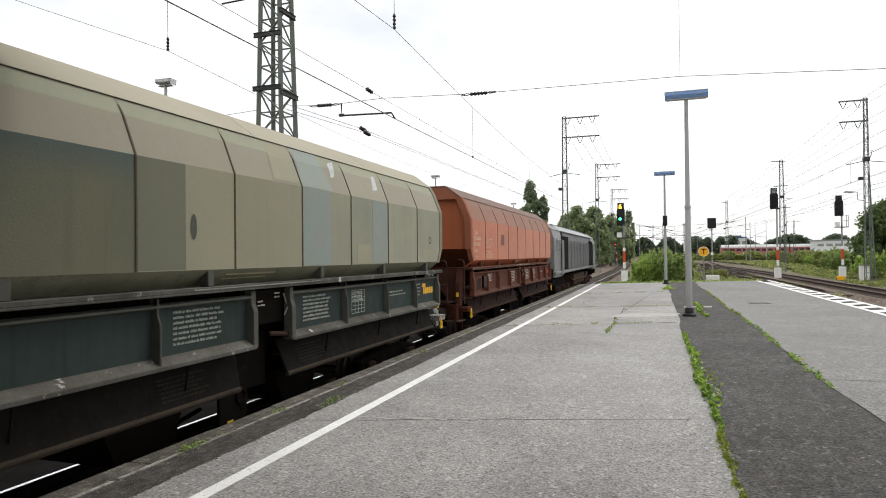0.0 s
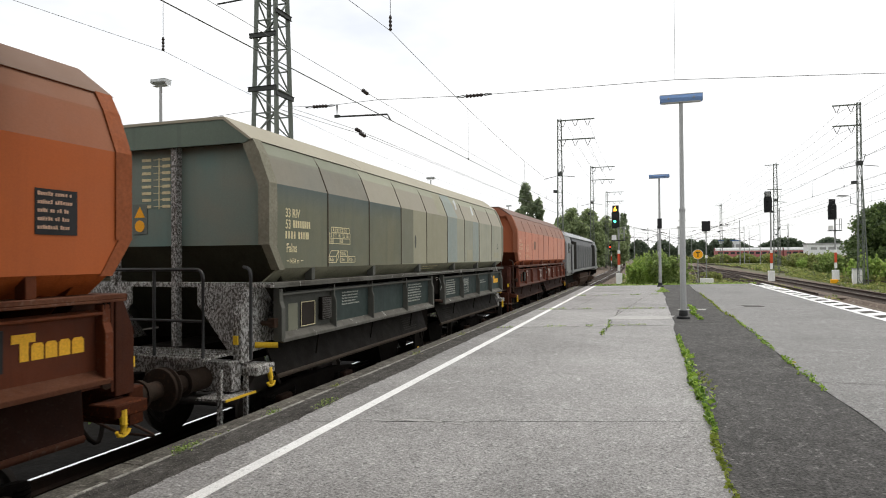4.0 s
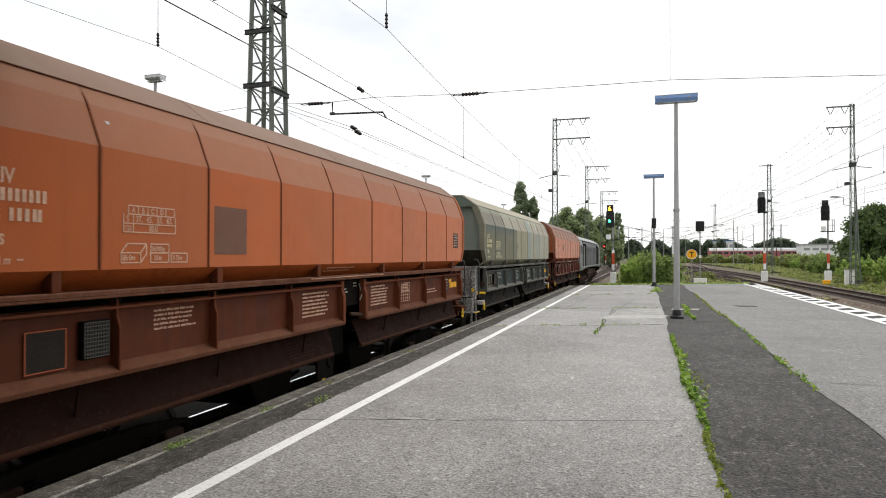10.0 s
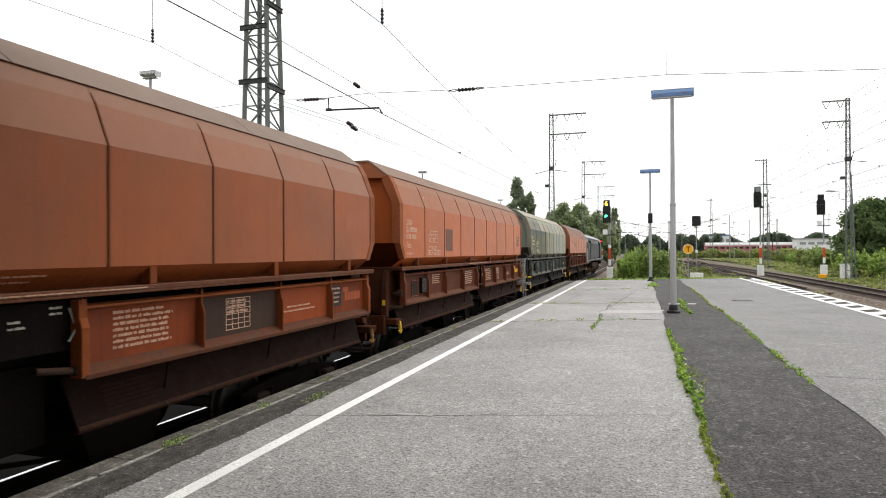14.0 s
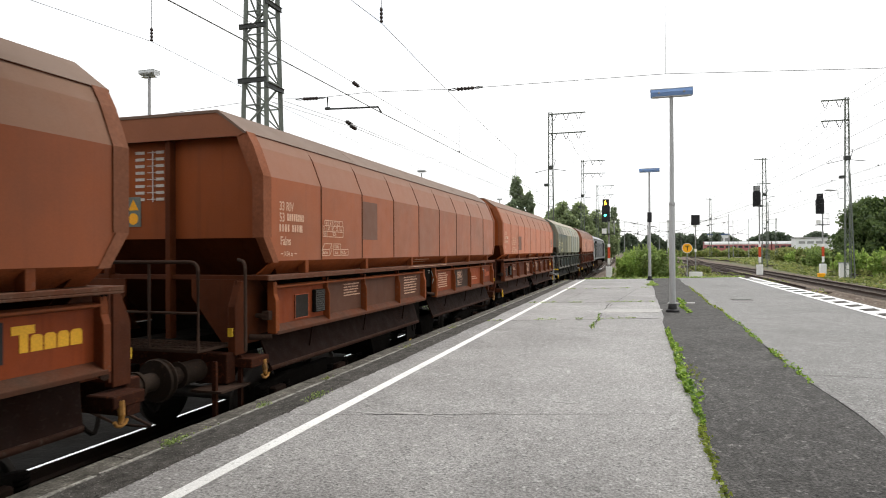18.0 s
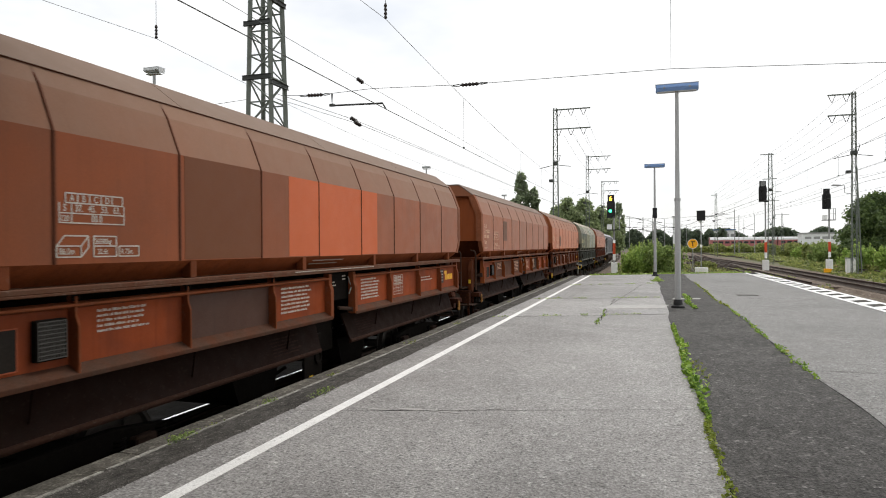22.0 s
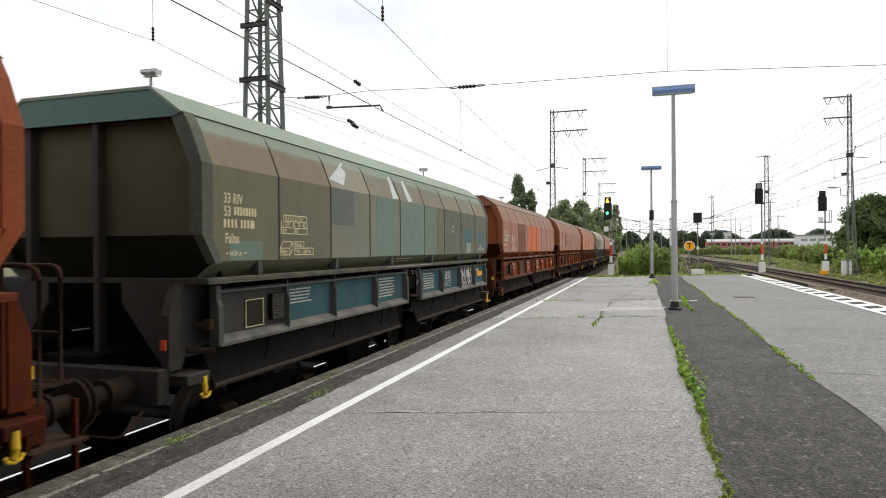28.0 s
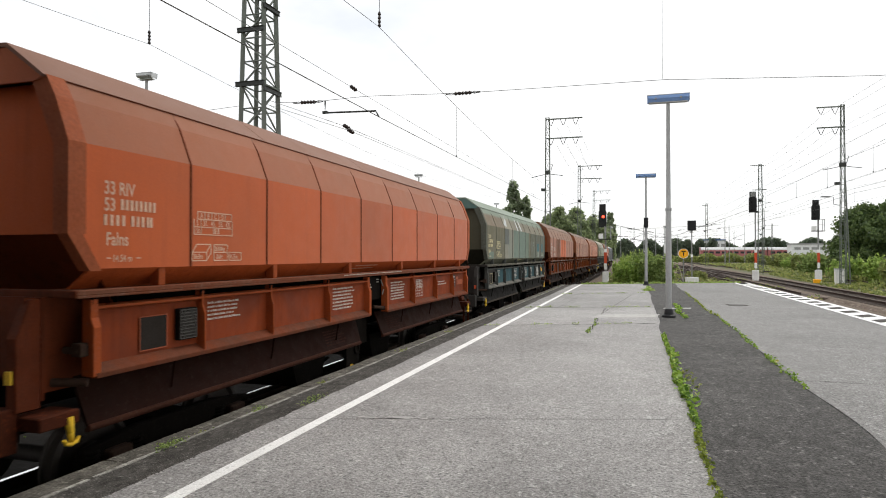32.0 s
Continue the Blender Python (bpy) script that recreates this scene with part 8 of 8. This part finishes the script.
crack_weeds(lambda v: CRACK_A(v) + 0.05, 7.2, 11.5, 420, 0.055, LEAF_CRACK, "spreading leaves of crack weeds", 0.045, 0.08, 0.9)
crack_weeds(lambda v: CRACK_A(v) + 0.18, 8.4, 9.6, 120, 0.08, LEAF_MIX, "stray dry weeds beside the crack", 0.03, 0.05, 0.9)
crack_weeds(CRACK_A, 3.8, 6.4, 650, 0.022, MOSS, "yellowish moss along an asphalt crack", 0.024, 0.025, 0.95)
crack_weeds(CRACK_A, 30.5, 33.5, 700, 0.12, LEAF_BRIGHT, "green weeds near the far end of the crack", 0.05, 0.08, 0.3)
crack_weeds(CRACK_B, 8.6, 17.5, 1000, 0.036, LEAF_CRACK, "low green weeds along a second crack", 0.030, 0.045, 0.75)
crack_weeds(CRACK_B, 18, 30, 700, 0.03, MOSS, "sparse weeds along a second crack", 0.04, 0.04, 0.8)
crack_weeds(wander(1.15, 9, 0.15), 17.6, 22.5, 900, 0.05, LEAF_CRACK, "weeds beside the lamp post's foot", 0.04, 0.05, 0.4)
crack_weeds(lambda v: -0.97 + 0.03 * math.sin(3 * v), 13.6, 16.6, 240, 0.03, LEAF_CRACK, "weeds along a slanting crack", 0.025, 0.05, 0.6)


def joint_weeds(y0, skew, x0, x1, n, label):
    x = rng.uniform(x0, x1, n)
    keep = np.array([noise.noise(Vector((v * 2.3, y0, 4))) for v in x]) > 0.02
    x = x[keep]
    c = np.stack([x, y0 + skew * (x + 3) + rng.normal(0, 0.02, len(x)), np.abs(rng.normal(0, 0.02, len(x))) + 0.012], 1)
    return tagged(leaves("joint_weeds", c, 0.022, LEAF_BRIGHT, rng, 0.5), label, "weeds", kind="stuff")


joint_weeds(19.85, 0.36, -3.3, 0.4, 450, "sparse weeds in a cross joint")
joint_weeds(14.62, 0.42, -3.4, 0.0, 300, "few weeds in a cross joint")
joint_weeds(27.0, 0.57, -3.3, 0.4, 500, "sparse weeds in a far cross joint")
for y, n, s in ((4.55, 170, 0.06), (5.9, 60, 0.05), (7.35, 40, 0.05), (6.45, 110, 0.10), (2.95, 60, 0.05), (10.2, 60, 0.08), (13.0, 60, 0.08)):
    x0 = -3.82 if y != 6.45 else -3.50
    c = np.stack([x0 + rng.normal(0, s * 0.45, n), y + rng.normal(0, s * 1.3, n), np.abs(rng.normal(0, 0.018, n)) + 0.006], 1)
    tagged(leaves("weed_tuft", c, 0.015, LEAF if y < 7 else LEAF_MIX, rng, 0.4), "small green weed tuft on the platform edge", "weed", kind="stuff")

# grass and small weeds along the platform's far end and its edge
end_x = rng.uniform(-3.0, 6.0, 2600)
end_x = end_x[np.array([noise.noise(Vector((v * 0.7, 8, 1))) for v in end_x]) > -0.1]
c = np.stack([end_x, END_L + (end_x + 3.08) * (END_R - END_L) / 8.8 + np.abs(rng.normal(0, 0.15, len(end_x))), rng.uniform(-0.3, 0.06, len(end_x))], 1)
tagged(leaves("grass_fringe", c, 0.07, LEAF_BRIGHT, rng, long=2.6), "green grass fringe at the end of the platform", "grass", kind="stuff")
edge_y = rng.uniform(2, 36, 900)
edge_y = edge_y[np.array([noise.noise(Vector((v * 0.9, 2, 6))) for v in edge_y]) > 0.18]
c = np.stack([-3.83 + rng.normal(0, 0.02, len(edge_y)), edge_y, np.abs(rng.normal(0, 0.012, len(edge_y))) + 0.004], 1)
tagged(leaves("edge_moss", c, 0.016, LEAF_MIX, rng, 0.5), "small mossy weeds along the coping joint", "weeds", kind="stuff")

# ---- coping stones along the platform edge ----
k, y = 0, -13.9
while y < END_L - 0.5:
    st = part("coping_stone", lambda: Geo().box(0, 0.235, 0.004, 0.992, -0.20, 0.0), COPING, platform, bevel=0.008, key="coping_stone")
    st.matrix_basis = pose(EDGE_X - 0.03 + 0.004 * math.sin(k * 2.1), y, -0.004 * (k % 3 == 1), 0.05 * math.sin(k * 1.7), 0, 0)
    y += 1.0
    k += 1

# ---- what moves ----


def train_at(t):
    ts, vs = [a for a, _ in TRAIN], [b for _, b in TRAIN]
    t = t * 2
    i = min(max(int(t), 0), len(ts) - 2)
    p0, p1 = vs[i], vs[i + 1]
    m0 = (vs[i + 1] - vs[i - 1]) / 2 if i else p1 - p0
    m1 = (vs[i + 2] - vs[i]) / 2 if i + 2 < len(vs) else p1 - p0
    u = t - i
    return (2 * u ** 3 - 3 * u ** 2 + 1) * p0 + (u ** 3 - 2 * u ** 2 + u) * m0 + (-2 * u ** 3 + 3 * u ** 2) * p1 + (u ** 3 - u ** 2) * m1


def motions():
    """The train pulls away along its track; its wheels roll."""
    for i, w in enumerate(WAGONS):
        at = END_Y + 14.54 * (4 - i) + SLACK[i]
        walk(w, [(t / 2, pose(TRACK_X, train_at(t / 2) + at, RAIL_Z)) for t in range(65)])
    walk(LOCO, [(t / 2, pose(TRACK_X, train_at(t / 2) + END_Y + 14.54 * 4 + SLACK[0] + 7.27 + 10.67, RAIL_Z)) for t in range(65)])
    # the lit signal falls back to red: added shutters slide, an added flap swings over the figure
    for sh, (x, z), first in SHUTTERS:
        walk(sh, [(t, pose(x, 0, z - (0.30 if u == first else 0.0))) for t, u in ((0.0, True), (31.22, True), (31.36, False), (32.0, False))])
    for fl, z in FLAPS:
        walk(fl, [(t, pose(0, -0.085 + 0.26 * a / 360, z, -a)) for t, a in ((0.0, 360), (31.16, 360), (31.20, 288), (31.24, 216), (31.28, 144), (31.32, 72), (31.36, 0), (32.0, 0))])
    for ws, y in SPINNERS:
        walk(ws, [(t / 6, pose(0, y, 0.46, math.degrees(-(train_at(t / 6) - TRAIN[0][1]) / 0.458))) for t in range(193)])


motions()
